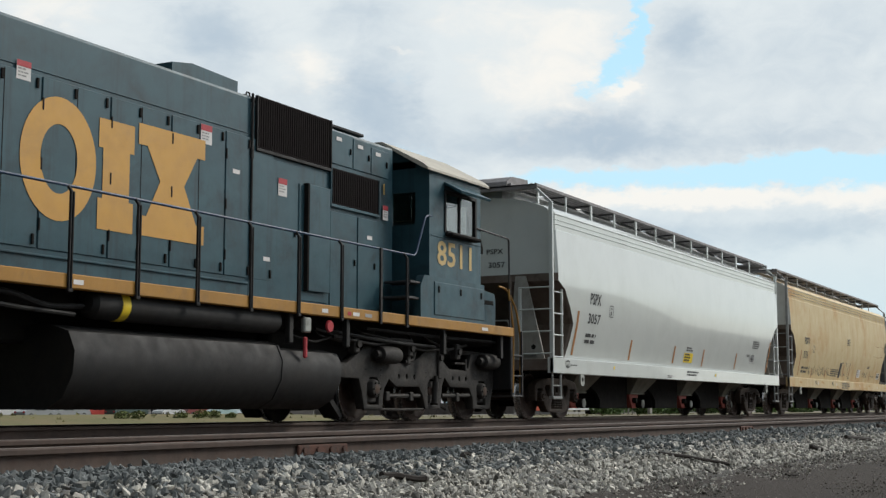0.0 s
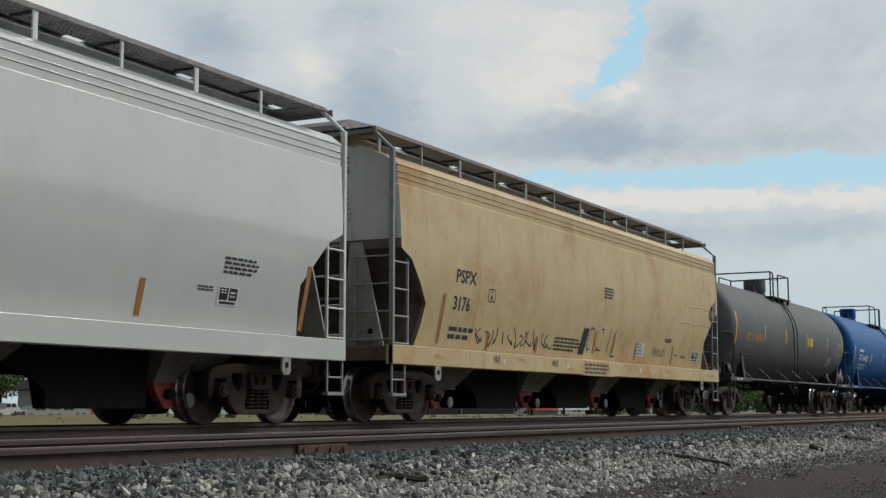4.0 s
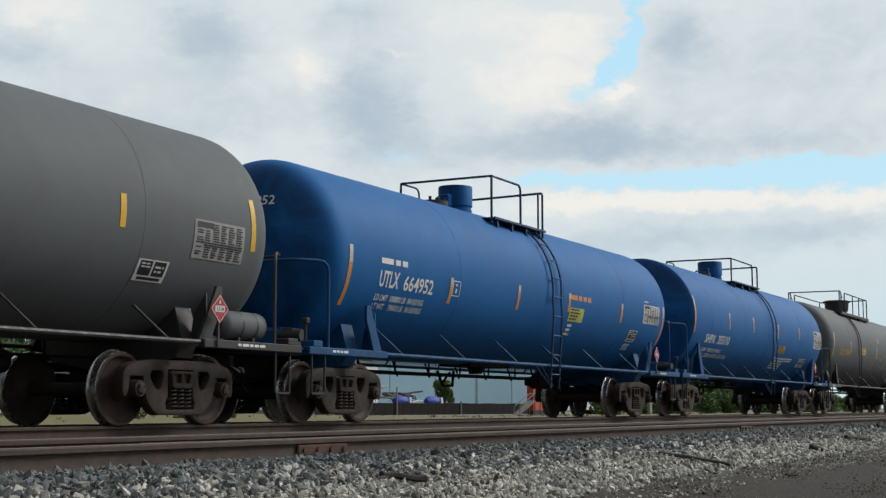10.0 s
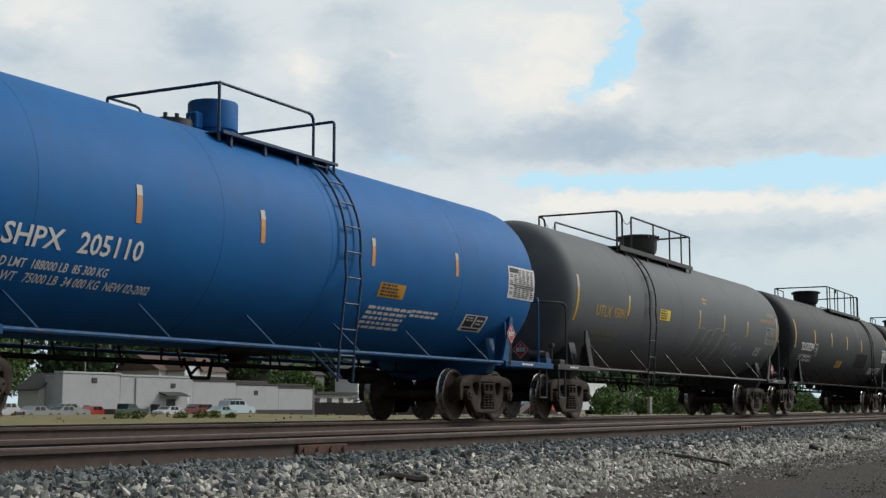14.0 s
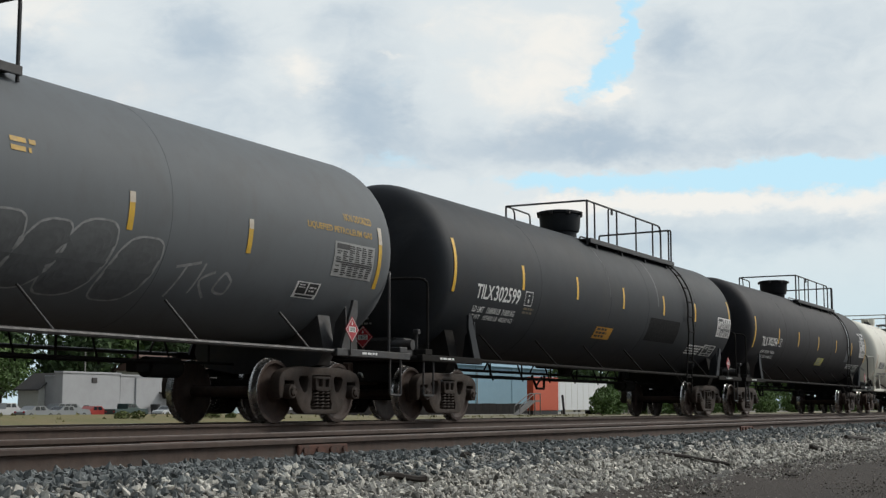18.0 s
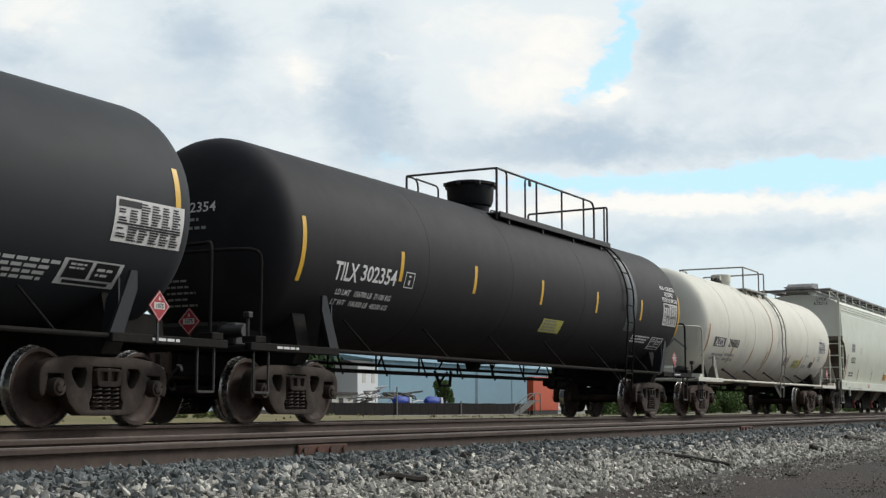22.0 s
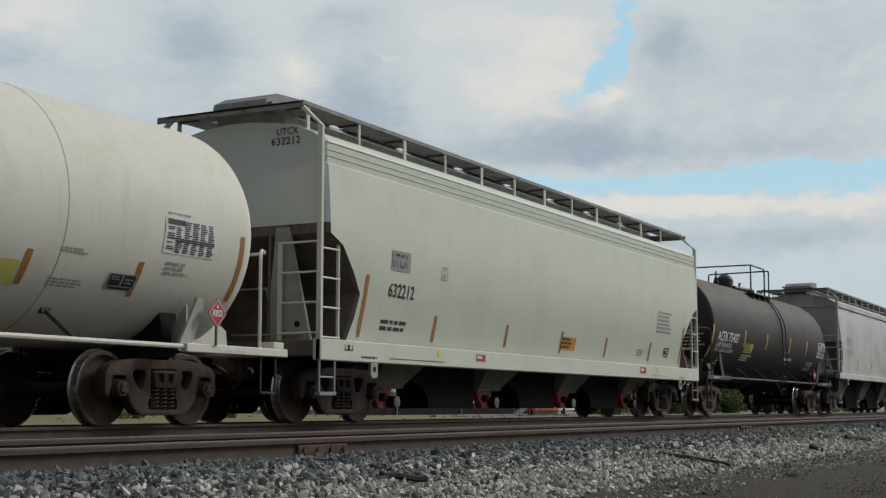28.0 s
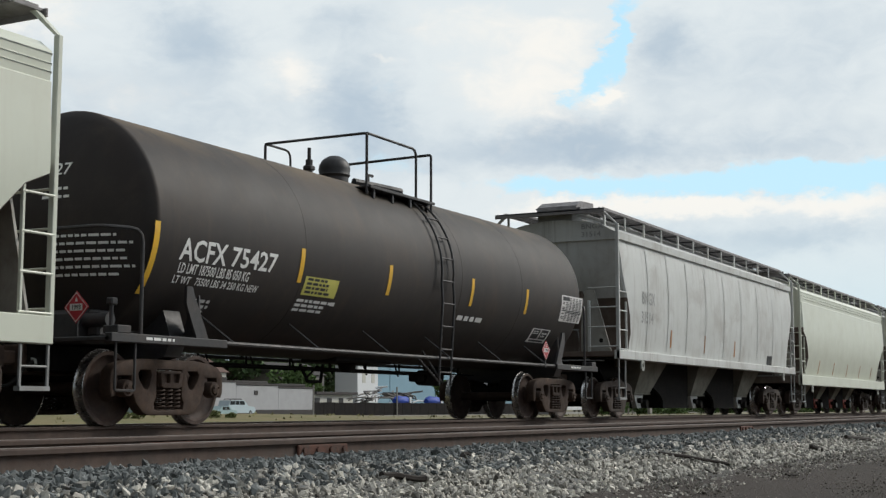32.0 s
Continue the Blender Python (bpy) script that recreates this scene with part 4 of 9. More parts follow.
def stripes(car, surf, rows, key, name="reflector_stripe"):
    """rows: x, s from, s to, width and slant."""
    for x, s0, s1, w, slant in rows:
        st = part(name, patch(MB(), surf, x - w / 2, x + w / 2, s0, s1, 0.006, slant), M[key], car, angle=0)
        if key in ("stripe_orange", "stripe_fade"):
            part("pale_end", patch(MB(), surf, x - w / 2, x + w / 2, s1 - (s1 - s0) * 0.28, s1, 0.009, slant * 0.28), M["stripe_pale"], st, angle=0)


def small_prints(car, surf, rows, key, seed=2):
    """rows: x, s of the top line, lines, cap height, length."""
    mb, rnd = MB(), random.Random(seed)
    for x, s, lines, h, ln in rows:
        bars(mb, surf, x, s, lines, h, ln, 1.75, rnd)
    return part("small_lettering", mb, M[key], car, angle=0, kind="stuff")


def outline_box(car, surf, x0, x1, s0, s1, key, w=0.016, inside=True):
    mb = MB()
    for a, b, c, d in ((x0, x1, s0, s0 + w), (x0, x1, s1 - w, s1), (x0, x0 + w, s0, s1), (x1 - w, x1, s0, s1)):
        patch(mb, surf, a, b, c, d, 0.007)
    if inside:
        xm, sm = (x0 + x1) / 2, (s0 + s1) / 2
        patch(mb, surf, xm - 0.035, xm + 0.035, sm + 0.05, sm + 0.075, 0.007)
        patch(mb, surf, xm - 0.025, xm + 0.025, sm - 0.08, sm, 0.007)
    return part("plate_mark", mb, M[key], car, angle=0)


def data_grid(car, surf, x0, x1, s0, s1, back, dark):
    """A certificate panel: columns of short bars, with two solid rows."""
    p = part("data_panel", patch(MB(), surf, x0, x1, s0, s1, 0.006), M[back], car, "pale data panel with rows of dark bars", angle=0)
    mb, w, h, rnd = MB(), x1 - x0, s1 - s0, random.Random(int(x0))
    patch(mb, surf, x0 + w * 0.04, x0 + w * 0.36, s1 - h * 0.20, s1 - h * 0.05, 0.010)
    for k in range(15):
        z = s1 - h * (0.07 + 0.06 * k)
        if k in (8, 9):
            patch(mb, surf, x0 + w * (0.04 if k == 8 else 0.2), x0 + w * 0.96, z - h * 0.042, z, 0.010)
            continue
        for c in range(6):
            a = x0 + w * (0.05 + 0.155 * c)
            if (c < 2 and k < 3) or (c == 0 and k % 3 == 2):
                continue
            patch(mb, surf, a, a + w * rnd.uniform(0.08, 0.135), z - h * 0.034, z, 0.010)
    part("panel_print", mb, M[dark], p, angle=0, kind="stuff")
    return p


def stencil_panel(car, surf, x0, x1, s0, s1, ink="ink_white"):
    """Black consolidated stencil with a pale frame."""
    p = part("stencil_panel", patch(MB(), surf, x0, x1, s0, s1, 0.006), M[ink], car, angle=0)
    mb, w = MB(), (x1 - x0)
    patch(mb, surf, x0 + w * 0.07, x0 + w * 0.47, s0 + (s1 - s0) * 0.28, s1 - (s1 - s0) * 0.06, 0.009)
    patch(mb, surf, x0 + w * 0.53, x0 + w * 0.93, s0 + (s1 - s0) * 0.28, s1 - (s1 - s0) * 0.06, 0.009)
    patch(mb, surf, x0 + w * 0.12, x0 + w * 0.88, s0 + (s1 - s0) * 0.07, s0 + (s1 - s0) * 0.2, 0.009)
    part("stencil_field", mb, M["sign_black"], p, angle=0, kind="stuff")
    mb = MB()
    bars(mb, surf, x0 + w * 0.12, s1 - (s1 - s0) * 0.22, 2, (s1 - s0) * 0.07, w * 0.3, 2.0, random.Random(5), 0.012)
    bars(mb, surf, x0 + w * 0.58, s1 - (s1 - s0) * 0.35, 2, (s1 - s0) * 0.10, w * 0.3, 2.0, random.Random(6), 0.012)
    part("stencil_print", mb, M[ink], p, angle=0, kind="stuff")
    return p


# ---------------------------------------------------------------- tank cars
def tank_car(shell, plat, axles, paint, label, zc=2.56, r=1.505, head=0.68, sharp=0.42, rail=(0, 1), dome=(0, 0.36, 0.45), ladder_u=0.0, board=1.05, rail_z=4.65,
             rail_key="steel_dark", seams=(), struts=6, board_key="steel_dark", rusty=False, tall_rail=False, ball=False, bowl=False, crease=False, loop=0.0):
    mid = (plat[0] + plat[1]) / 2
    car = thing("tank_car", label, "tank car", "cars of the train", (mid, YC, 0))
    s0, s1, p0, p1 = shell[0] - mid, shell[1] - mid, plat[0] - mid, plat[1] - mid
    # shell with dished heads: sharp is the power of the dish
    if crease:
        dish = [(head * (1 - (k / 12) ** 2), r * k / 12 * (0.985 if k == 12 else 1)) for k in range(13)]
        edge = [(-0.03, r * 0.998), (-0.06, r)]
        prof = [(s0 - a, b) for a, b in dish + edge] + [(s0 + (s1 - s0) * k / 8, r) for k in range(1, 8)] + [(s1 + a, b) for a, b in (dish + edge)[::-1]]
    else:
        prof = [(s0 - head * max(math.cos(t), 0.0) ** (2 * sharp), r * math.sin(t) ** (2 * sharp)) for t in [i / 14 * 1.5708 for i in range(15)]]
        prof += [(s0 + (s1 - s0) * k / 8, r) for k in range(1, 8)]
        prof += [(s1 + head * max(math.cos(t), 0.0) ** (2 * sharp), r * math.sin(t) ** (2 * sharp)) for t in [(14 - i) / 14 * 1.5708 for i in range(15)]]
    mb = MB().lathe(prof, 72, "x", (0, 0, zc))
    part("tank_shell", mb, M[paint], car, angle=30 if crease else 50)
    for u in seams:
        x = u - mid
        part("weld_seam", MB().lathe([(x - 0.010, r - 0.002), (x - 0.005, r + 0.0025), (x + 0.005, r + 0.0025), (x + 0.010, r - 0.002)], 72, "x", (0, 0, zc)), M[paint], car)

    def side(u, s, lift):
        """s: height measured along the shell, equal to z near the tank's waist."""
        a = (s - zc) / r
        return (u - mid, -(r + lift) * math.cos(a), zc + (r + lift) * math.sin(a))

    def front(a, z, lift):
        rr = min(math.hypot(a, z - zc) / r, 0.999)
        if crease:
            return (s0 - head * (1 - rr * rr) - lift, -a, z)
        return (s0 - head * math.cos(math.asin(rr ** (0.5 / sharp))) ** (2 * sharp) - lift, -a, z)

    # side running board pipes and struts
    for s in (-1, 1):
        mb = MB().tube([(p0 + 0.1, s * 1.46, board), (p1 - 0.1, s * 1.46, board)], 0.032, 8)
        run = part("side_running_rail", mb, M[board_key], car)
        for k in range(struts):
            x = s0 + (s1 - s0) * (k + 0.8) / (struts + 0.6)
            ang = -0.80
            if board_key == "tank_white":
                # short flat struts on small pads
                x = (175.54, 177.85, 180.1, 182.42, 184.25)[k] - mid
                ya, za = r * math.cos(-0.86), zc + r * math.sin(-0.86)
                mb = MB().tube([(x - 0.03, s * ya, za), (x, s * 1.45, board + 0.01)], 0.026, 6)
                mb.box(x - 0.10, x + 0.05, s * ya - 0.03, s * ya + 0.03, za - 0.04, za + 0.05, 0.01)
            else:
                mb = MB().tube([(x - 0.20, s * r * math.cos(ang), zc + r * math.sin(ang)), (x, s * 1.45, board + 0.01)], 0.018, 6)
            part("rail_strut", mb, M["steel_dark"] if board_key == "tank_white" else M[board_key], run)
    # end platforms, bolsters and braces
    for e in (-1, 1):
        pe = p0 if e < 0 else p1
        se = s0 if e < 0 else s1
        mb = MB().box(pe, pe - e * 0.62, -1.5, 1.5, board - 0.06, board + 0.0, 0.012)
        mb.box(pe - e * 0.0, pe - e * 2.2, -1.53, -1.42, board - 0.07, board + 0.04, 0.01).box(pe, pe - e * 2.2, 1.42, 1.53, board - 0.07, board + 0.04, 0.01)
        mb.box(pe - e * 0.10, pe - e * 0.34, -1.53, -1.30, board + 0.035, board + 0.13, 0.01)
        deck = part("end_platform", mb, M[board_key], car)
        part("platform_lettering", bars(MB(), lambda x, z, l: (x, -1.53 - l, z), pe - e * (0.6 if e < 0 else 1.5), board - 0.028, 1, 0.034, 0.62, 1.0, random.Random(int(plat[0]))), M["ink_white"], deck, angle=0)
        # bolster saddle
        mb = MB()
        xt = ((axles[0] + axles[1]) if e < 0 else (axles[2] + axles[3])) / 2 - mid
        arc = [(math.sin(a) * (r - 0.02), zc - math.cos(a) * (r - 0.02)) for a in [(-0.8 + 1.6 * k / 16) for k in range(17)]]
        mb.prism(arc[::-1] + [(-1.2, board + 0.02), (-1.1, 0.86), (-0.45, 0.74), (0.45, 0.74), (1.1, 0.86), (1.2, board + 0.02)], xt - 0.16, xt + 0.16, "yz")
        part("body_bolster", mb, M["under" if board_key == "tank_white" else board_key], car)
        for s in (-1, 1):
            xb = se + e * -0.55
            xf = xb - e * 0.10
            zt = zc - math.sqrt(max(r * r - 1.40 ** 2, 0.05)) - (0.0 if crease and not ball else 0.22)
            mb = MB().prism([(xf - e * 0.26, board), (xf - e * 0.50, board), (xf - e * 0.17, zt - 0.08), (xf - e * 0.14, zt), (xf - e * 0.03, zt), (xf - e * 0.02, zt - 0.22)], s * 1.43, s * 1.385)
            mb.prism([(s * 1.43, board), (s * 1.15, board), (s * 1.22, zt - 0.35), (s * 1.40, zt - 0.1)], xf - e * 0.30, xf - e * 0.33, "yz")
            part("bolster_brace", mb, M[{"under": "tank_black", "tank_white": "stay"}.get(board_key, board_key)], car)
            stirrup(car, pe - e * 0.35 - (0.21 if e > 0 else 0.21), s * 1.47, M["steel_dark"], 0.42, board - 0.05)
        # end handrail: posts on both sides and a loop over the platform's edge
        hx = pe - e * (0.30 if tall_rail else 0.58)
        mb = MB().tube([(hx, -1.46, board), (hx, -1.46, 2.36), (pe - e * 0.10, -1.20, 2.36), (pe - e * 0.10, 1.20, 2.36), (hx, 1.46, 2.36), (hx, 1.46, board)], 0.024, 8, 0.16)
        part("end_handrail", mb, M[board_key], car)
        mb = MB().box(pe - e * 0.05, xt, -0.30, 0.30, 0.66, 0.99, 0.02)
        part("stub_sill", mb, M["under"], car)
        mb = MB().prism([(pe - e * 0.30, board), (pe - e * 0.34, board + 0.30), (pe - e * 0.45, board + 0.36), (xt, board + 0.40), (xt, board)], -0.72, 0.72)
        part("head_cradle", mb, M[board_key], car, angle=25)
        coupler(car, pe + e * 0.02, e)
    # brake gear above the leading platform
    mb = MB().box(p0 + 0.42, p0 + 0.72, -0.95, -0.75, board + 0.02, board + 0.34, 0.03).cyl((p0 + 0.45, -1.1, board + 0.22), (p0 + 0.45, -0.5, board + 0.22), 0.09, 12)
    mb.cyl((p0 + 0.3, -1.25, board + 0.03), (p0 + 0.3, -1.25, board + 0.42), 0.025, 8).box(p0 + 0.25, p0 + 0.36, -1.3, -1.2, board + 0.38, board + 0.47, 0.015)
    part("brake_gear", mb, M["steel_dark"], car)
    # underside: outlet, rigging and cross ties
    mb = MB()
    xm = (s0 + s1) / 2
    mb.lathe([(zc - r - 0.16, 0.0), (zc - r - 0.16, 0.13), (zc - r - 0.05, 0.16), (zc - r + 0.05, 0.26)], 20, "z", (xm, 0, 0))
    mb.tube([(xm - 0.6, 0.55, board - 0.10), (xm - 0.45, 0.5, 0.66), (xm - 0.05, 0.5, 0.66), (xm + 0.1, 0.55, board - 0.10)], 0.03, 6)
    mb.tube([(xm - 0.5, 0.5, 0.70), (xm - 0.12, 0.52, board - 0.12)], 0.022, 6)
    mb.box(xm - 0.9, xm + 0.9, -0.35, 0.35, zc - r - 0.03, zc - r + 0.10, 0.02)
    part("bottom_outlet", mb, M["under"], car)
    mb = MB()
    for y in (0.35, 1.05):
        mb.cyl((p0 + 2.2, y, board - 0.17), (p1 - 2.2, y, board - 0.17), 0.02, 6)
    for k in range(9):
        x = s0 + 2.0 + (s1 - s0 - 4.0) * k / 8
        mb.cyl((x, 1.05, board - 0.22), (x, 1.2, board + 0.20), 0.018, 6)
        mb.cyl((x, 0.35, board - 0.19), (x, 0.35, zc - r + 0.12), 0.018, 6)
    part("brake_rigging", mb, M["under"], car)
    part("brake_cylinder", MB().cyl((s1 - 3.2, 0.55, 0.80), (s1 - 2.5, 0.55, 0.80), 0.15, 14).box(s1 - 3.5, s1 - 3.2, 0.45, 0.65, 0.72, 0.88, 0.02), M["under"], car)
    # ladder over the flank
    lx = ladder_u - mid
    mb = MB()
    arc = [(-(r + 0.07) * math.cos(a), zc + (r + 0.07) * math.sin(a)) for a in [1.0 - 1.12 * k / 10 for k in range(11)]]
    arc += [(-(r + 0.08), zc - 0.5), (-1.53, board + 0.1), (-1.50, board - 0.45)]
    for x in (lx - 0.21, lx + 0.21):
        mb.tube([(x, y, z) for y, z in arc], 0.02, 6)
    along = [0.0]
    for (a, b), (c, d) in zip(arc, arc[1:]):
        along.append(along[-1] + math.hypot(c - a, d - b))
    for k in range(9):
        s = 0.18 + k * 0.385
        y, z = float(np.interp(s, along, [p[0] for p in arc])), float(np.interp(s, along, [p[1] for p in arc]))
        mb.cyl((lx - 0.21, y, z), (lx + 0.21, y, z), 0.015, 8)
        mb.box(lx - 0.225, lx - 0.195, y - 0.015, y + 0.015, z - 0.03, z + 0.03, 0.006).box(lx + 0.195, lx + 0.225, y - 0.015, y + 0.015, z - 0.03, z + 0.03, 0.006)
    mb.tube([(lx - 0.9, -1.46, board), (lx - 0.21, -1.5, board - 0.40)], 0.02, 6).tube([(lx - 0.6, -1.40, board + 0.1), (lx - 0.1, -1.5, board - 0.40)], 0.02, 6)
    part("side_ladder", mb, M["under" if board_key == "under" else rail_key], car)
    # top platform with its railing
    a, b = rail[0] - mid, rail[1] - mid
    yr = 1.0
    zp = zc + math.sqrt(r * r - yr * yr) + 0.14
    if tall_rail or bowl:
        mb = MB().box(a, b, -1.06, -0.62, zp, zp + 0.04, 0.008).box(a, b, -1.08, -1.04, zp - 0.06, zp + 0.05, 0.006)
    else:
        mb = MB().box(a, b, -1.06, -0.72, zp, zp + 0.03, 0.006).box(a, b, -1.08, -1.05, zp - 0.012, zp + 0.035, 0.005)
    for k in range(4):
        x = a + (b - a) * (k + 0.3) / 3.6
        mb.box(x - 0.03, x + 0.03, -1.04, -0.98, zp - 0.16, zp, 0.006)
    top = part("top_platform", mb, M[rail_key], car)
    mb = MB()
    rr = 0.024
    # crossing rail over the leading end, with its far post
    mb.tube([(a, 1.0, zp - 0.1), (a, 1.0, rail_z), (a, -1.0, rail_z), (a, -1.0, zp - 0.1)], rr, 8, 0.05)

    def bend_post(x, way):
        """A post that curves out of the near top rail."""
        mb.tube([(x - way * 0.24, -1.0, rail_z), (x, -1.0, rail_z), (x, -1.0, zp - 0.05)], 0.02, 6, 0.2)

    def post(x, z=rail_z):
        mb.tube([(x, -1.0, z), (x, -1.0, zp - 0.1)], 0.021, 6)
    if tall_rail:
        end = a + (b - a) * 0.86
        mb.tube([(a, -1.0, rail_z), (end, -1.0, rail_z), (end, -1.0, zp - 0.05)], rr, 8, 0.22)
        bend_post(a + 0.46, 1)
        bend_post(a + 1.33, -1)
        for k in (0.32, 0.545, 0.755):
            post(a + (b - a) * k)
        post(b - 0.19, rail_z - 0.02)
        mb.tube([(a, 1.0, rail_z), (a + 0.48, 1.0, rail_z), (a + 0.48, 1.0, zp)], 0.02, 6, 0.2)
        mb.tube([(a + 0.4, 1.0, rail_z), (a + 1.35, 1.0, rail_z - 0.02), (a + 1.35, 1.0, zp)], 0.02, 6, 0.12)
        mb.tube([(a + 0.5, -0.62, zp), (a + 0.5, -0.62, zp + 0.16), (a + 2.4, -0.62, zp + 0.16), (a + 2.55, -0.62, zp)], 0.017, 6, 0.08)
        mb.box(a + 1.52, a + 1.60, -1.02, -0.98, rail_z - 0.14, rail_z, 0.01)
    elif loop:
        end = a + (b - a) * loop
        mb.tube([(a, -1.0, rail_z), (end, -1.0, rail_z), (end, -1.0, zp - 0.05)], rr, 8, 0.14)
        mb.tube([(a, 1.0, rail_z), (a + 0.75, 1.0, rail_z), (a + 0.75, 1.0, zp)], 0.02, 6, 0.16)
        if loop < 0.7:
            post(b - 0.22, rail_z - 0.02)
    else:
        ga = a + 0.36
        for y in (-1.0, 1.0):
            mb.tube([(a, y, rail_z), (ga, y, rail_z - 0.02), (ga, y, zp)], rr, 8, 0.18)
            mb.tube([(ga + 0.62, y, zp), (ga + 0.62, y, rail_z - 0.02), (b, y, rail_z - 0.01)], rr, 8, 0.06)
            if y < 0 or bowl:
                mb.tube([(ga + 0.62 * k / 6, y, rail_z - 0.10 - 0.14 * math.sin(k / 6 * 3.1416)) for k in range(7)], 0.008, 4)
        if bowl:
            for x in (2.6, 3.88, 4.85):
                post(a + x)
    # crossing rail over the following end
    mb.tube([(b, -1.0, zp - 0.12), (b, -1.0, rail_z), (b, 1.0, rail_z - 0.03), (b, 1.0, zp)], rr, 8, 0.05)
    part("top_railing", mb, M[rail_key], top)
    # manway housing or dome
    du, dr, dh = dome
    dx, dz = du - mid, zc + r
    if ball:
        mb = MB().lathe([(dz - 0.1, 0.24), (dz + 0.08, 0.24), (dz + 0.12, 0.27)] + [(dz + 0.22 + 0.24 * math.sin(t), 0.27 * math.cos(t)) for t in (-0.3, 0, 0.3, 0.6, 0.9, 1.2, 1.4, 1.57)], 24, "z", (dx, 0, 0))
        mb.cyl((dx - 0.62, 0.1, dz), (dx - 0.62, 0.1, dz + 0.3), 0.06, 10).box(dx - 0.7, dx - 0.54, 0.02, 0.18, dz + 0.12, dz + 0.2, 0.02).cyl((dx - 0.62, 0.1, dz + 0.3), (dx - 0.62, 0.1, dz + 0.5), 0.03, 8)
        mb.tube([(dx + 0.3, -0.2, dz + 0.04), (dx + 1.3, -0.55, dz - 0.02)], 0.07, 8).tube([(dx + 0.6, -0.3, dz), (dx + 0.6, -0.3, dz + 0.2), (dx + 0.75, -0.3, dz + 0.2)], 0.03, 6)
    elif bowl:
        mb = MB().lathe([(dz - 0.1, dr * 0.80), (dz + 0.07, dr * 0.80), (dz + 0.09, dr * 0.90), (dz + dh * 0.35, dr * 0.97), (dz + dh - 0.07, dr), (dz + dh - 0.05, dr * 1.06), (dz + dh, dr * 1.06), (dz + dh + 0.02, dr * 0.9), (dz + dh + 0.02, 0)], 32, "z", (dx, 0, 0))
    else:
        mb = MB().lathe([(dz - 0.15, dr), (dz + 0.03, dr), (dz + 0.035, dr * 0.95), (dz + 0.10, dr * 0.95), (dz + 0.10, dr * 1.03), (dz + dh - 0.03, dr * 1.03), (dz + dh, dr * 0.99), (dz + dh, 0)], 32, "z", (dx, 0, 0))
        mb.box(dx - 0.16 - dr, dx - dr + 0.02, -0.1, 0.1, dz + 0.05, dz + 0.3, 0.02)
    part("manway_dome", mb, M["steel_dark"] if ball or (bowl and paint == "tank_grey") else M[paint], car)
    if bowl:
        lug = MB().box(-0.04, 0.04, -0.04, 0.04, -0.04, 0.04, 0.01).mesh("dome_lug")
        for k in range(8):
            t = k * 0.7854
            part("dome_lug", lug, M["steel_dark"], car, at=(dx + math.cos(t) * dr * 1.08, math.sin(t) * dr * 1.08, dz + dh - 0.05))
    elif not ball:
        mb = MB()
        for k in range(4):
            mb.cyl((dx - 0.75 - 0.13 * k, -0.15 + 0.1 * (k % 2), dz - 0.02), (dx - 0.75 - 0.13 * k, -0.15 + 0.1 * (k % 2), dz + 0.16), 0.03, 8)
        mb.cyl((dx - 0.95, 0, dz - 0.05), (dx - 0.95, 0, dz + 0.08), 0.3, 20)
        part("fill_hatch", mb, M["steel_dark"], car)
    truck(car, (axles[0] + axles[1]) / 2 - mid, axles[1] - axles[0], rusty)
    truck(car, (axles[2] + axles[3]) / 2 - mid, axles[3] - axles[2], rusty)
    TRAIN.append((car, mid))
    return car, side, front, mid

# ---------------------------------------------------------------- ground, tracks, sky
PROFILE = [(-2500, -0.85), (-60, -0.85), (-6, -0.8), (0, -0.74), (2.0, -0.60), (3.0, -0.49), (3.4, -0.425), (3.9, -0.29), (4.4, -0.15), (4.9, -0.145), (5.35, -0.155), (7.3, -0.12), (8.2, -0.2),
           (9.6, -0.24), (10.5, -0.2), (11.2, -0.17), (13.1, -0.17), (14.0, -0.2), (15.2, -0.5), (17.5, -0.6), (24, -0.6), (36, -0.55), (43, -0.5), (48, -0.48), (54, -0.55), (62, -0.75), (80, -0.95), (120, -1.0), (600, -1.0), (3000, -1.0)]


def ground_z(y):
    return float(np.interp(y, [p[0] for p in PROFILE], [p[1] for p in PROFILE]))


def mound(x, y):
    """A low grassy rise before the car park."""
    return 0.36 * math.exp(-((y - 48) / 7.0) ** 2) * min(max((92 - x) / 26, 0), 1)


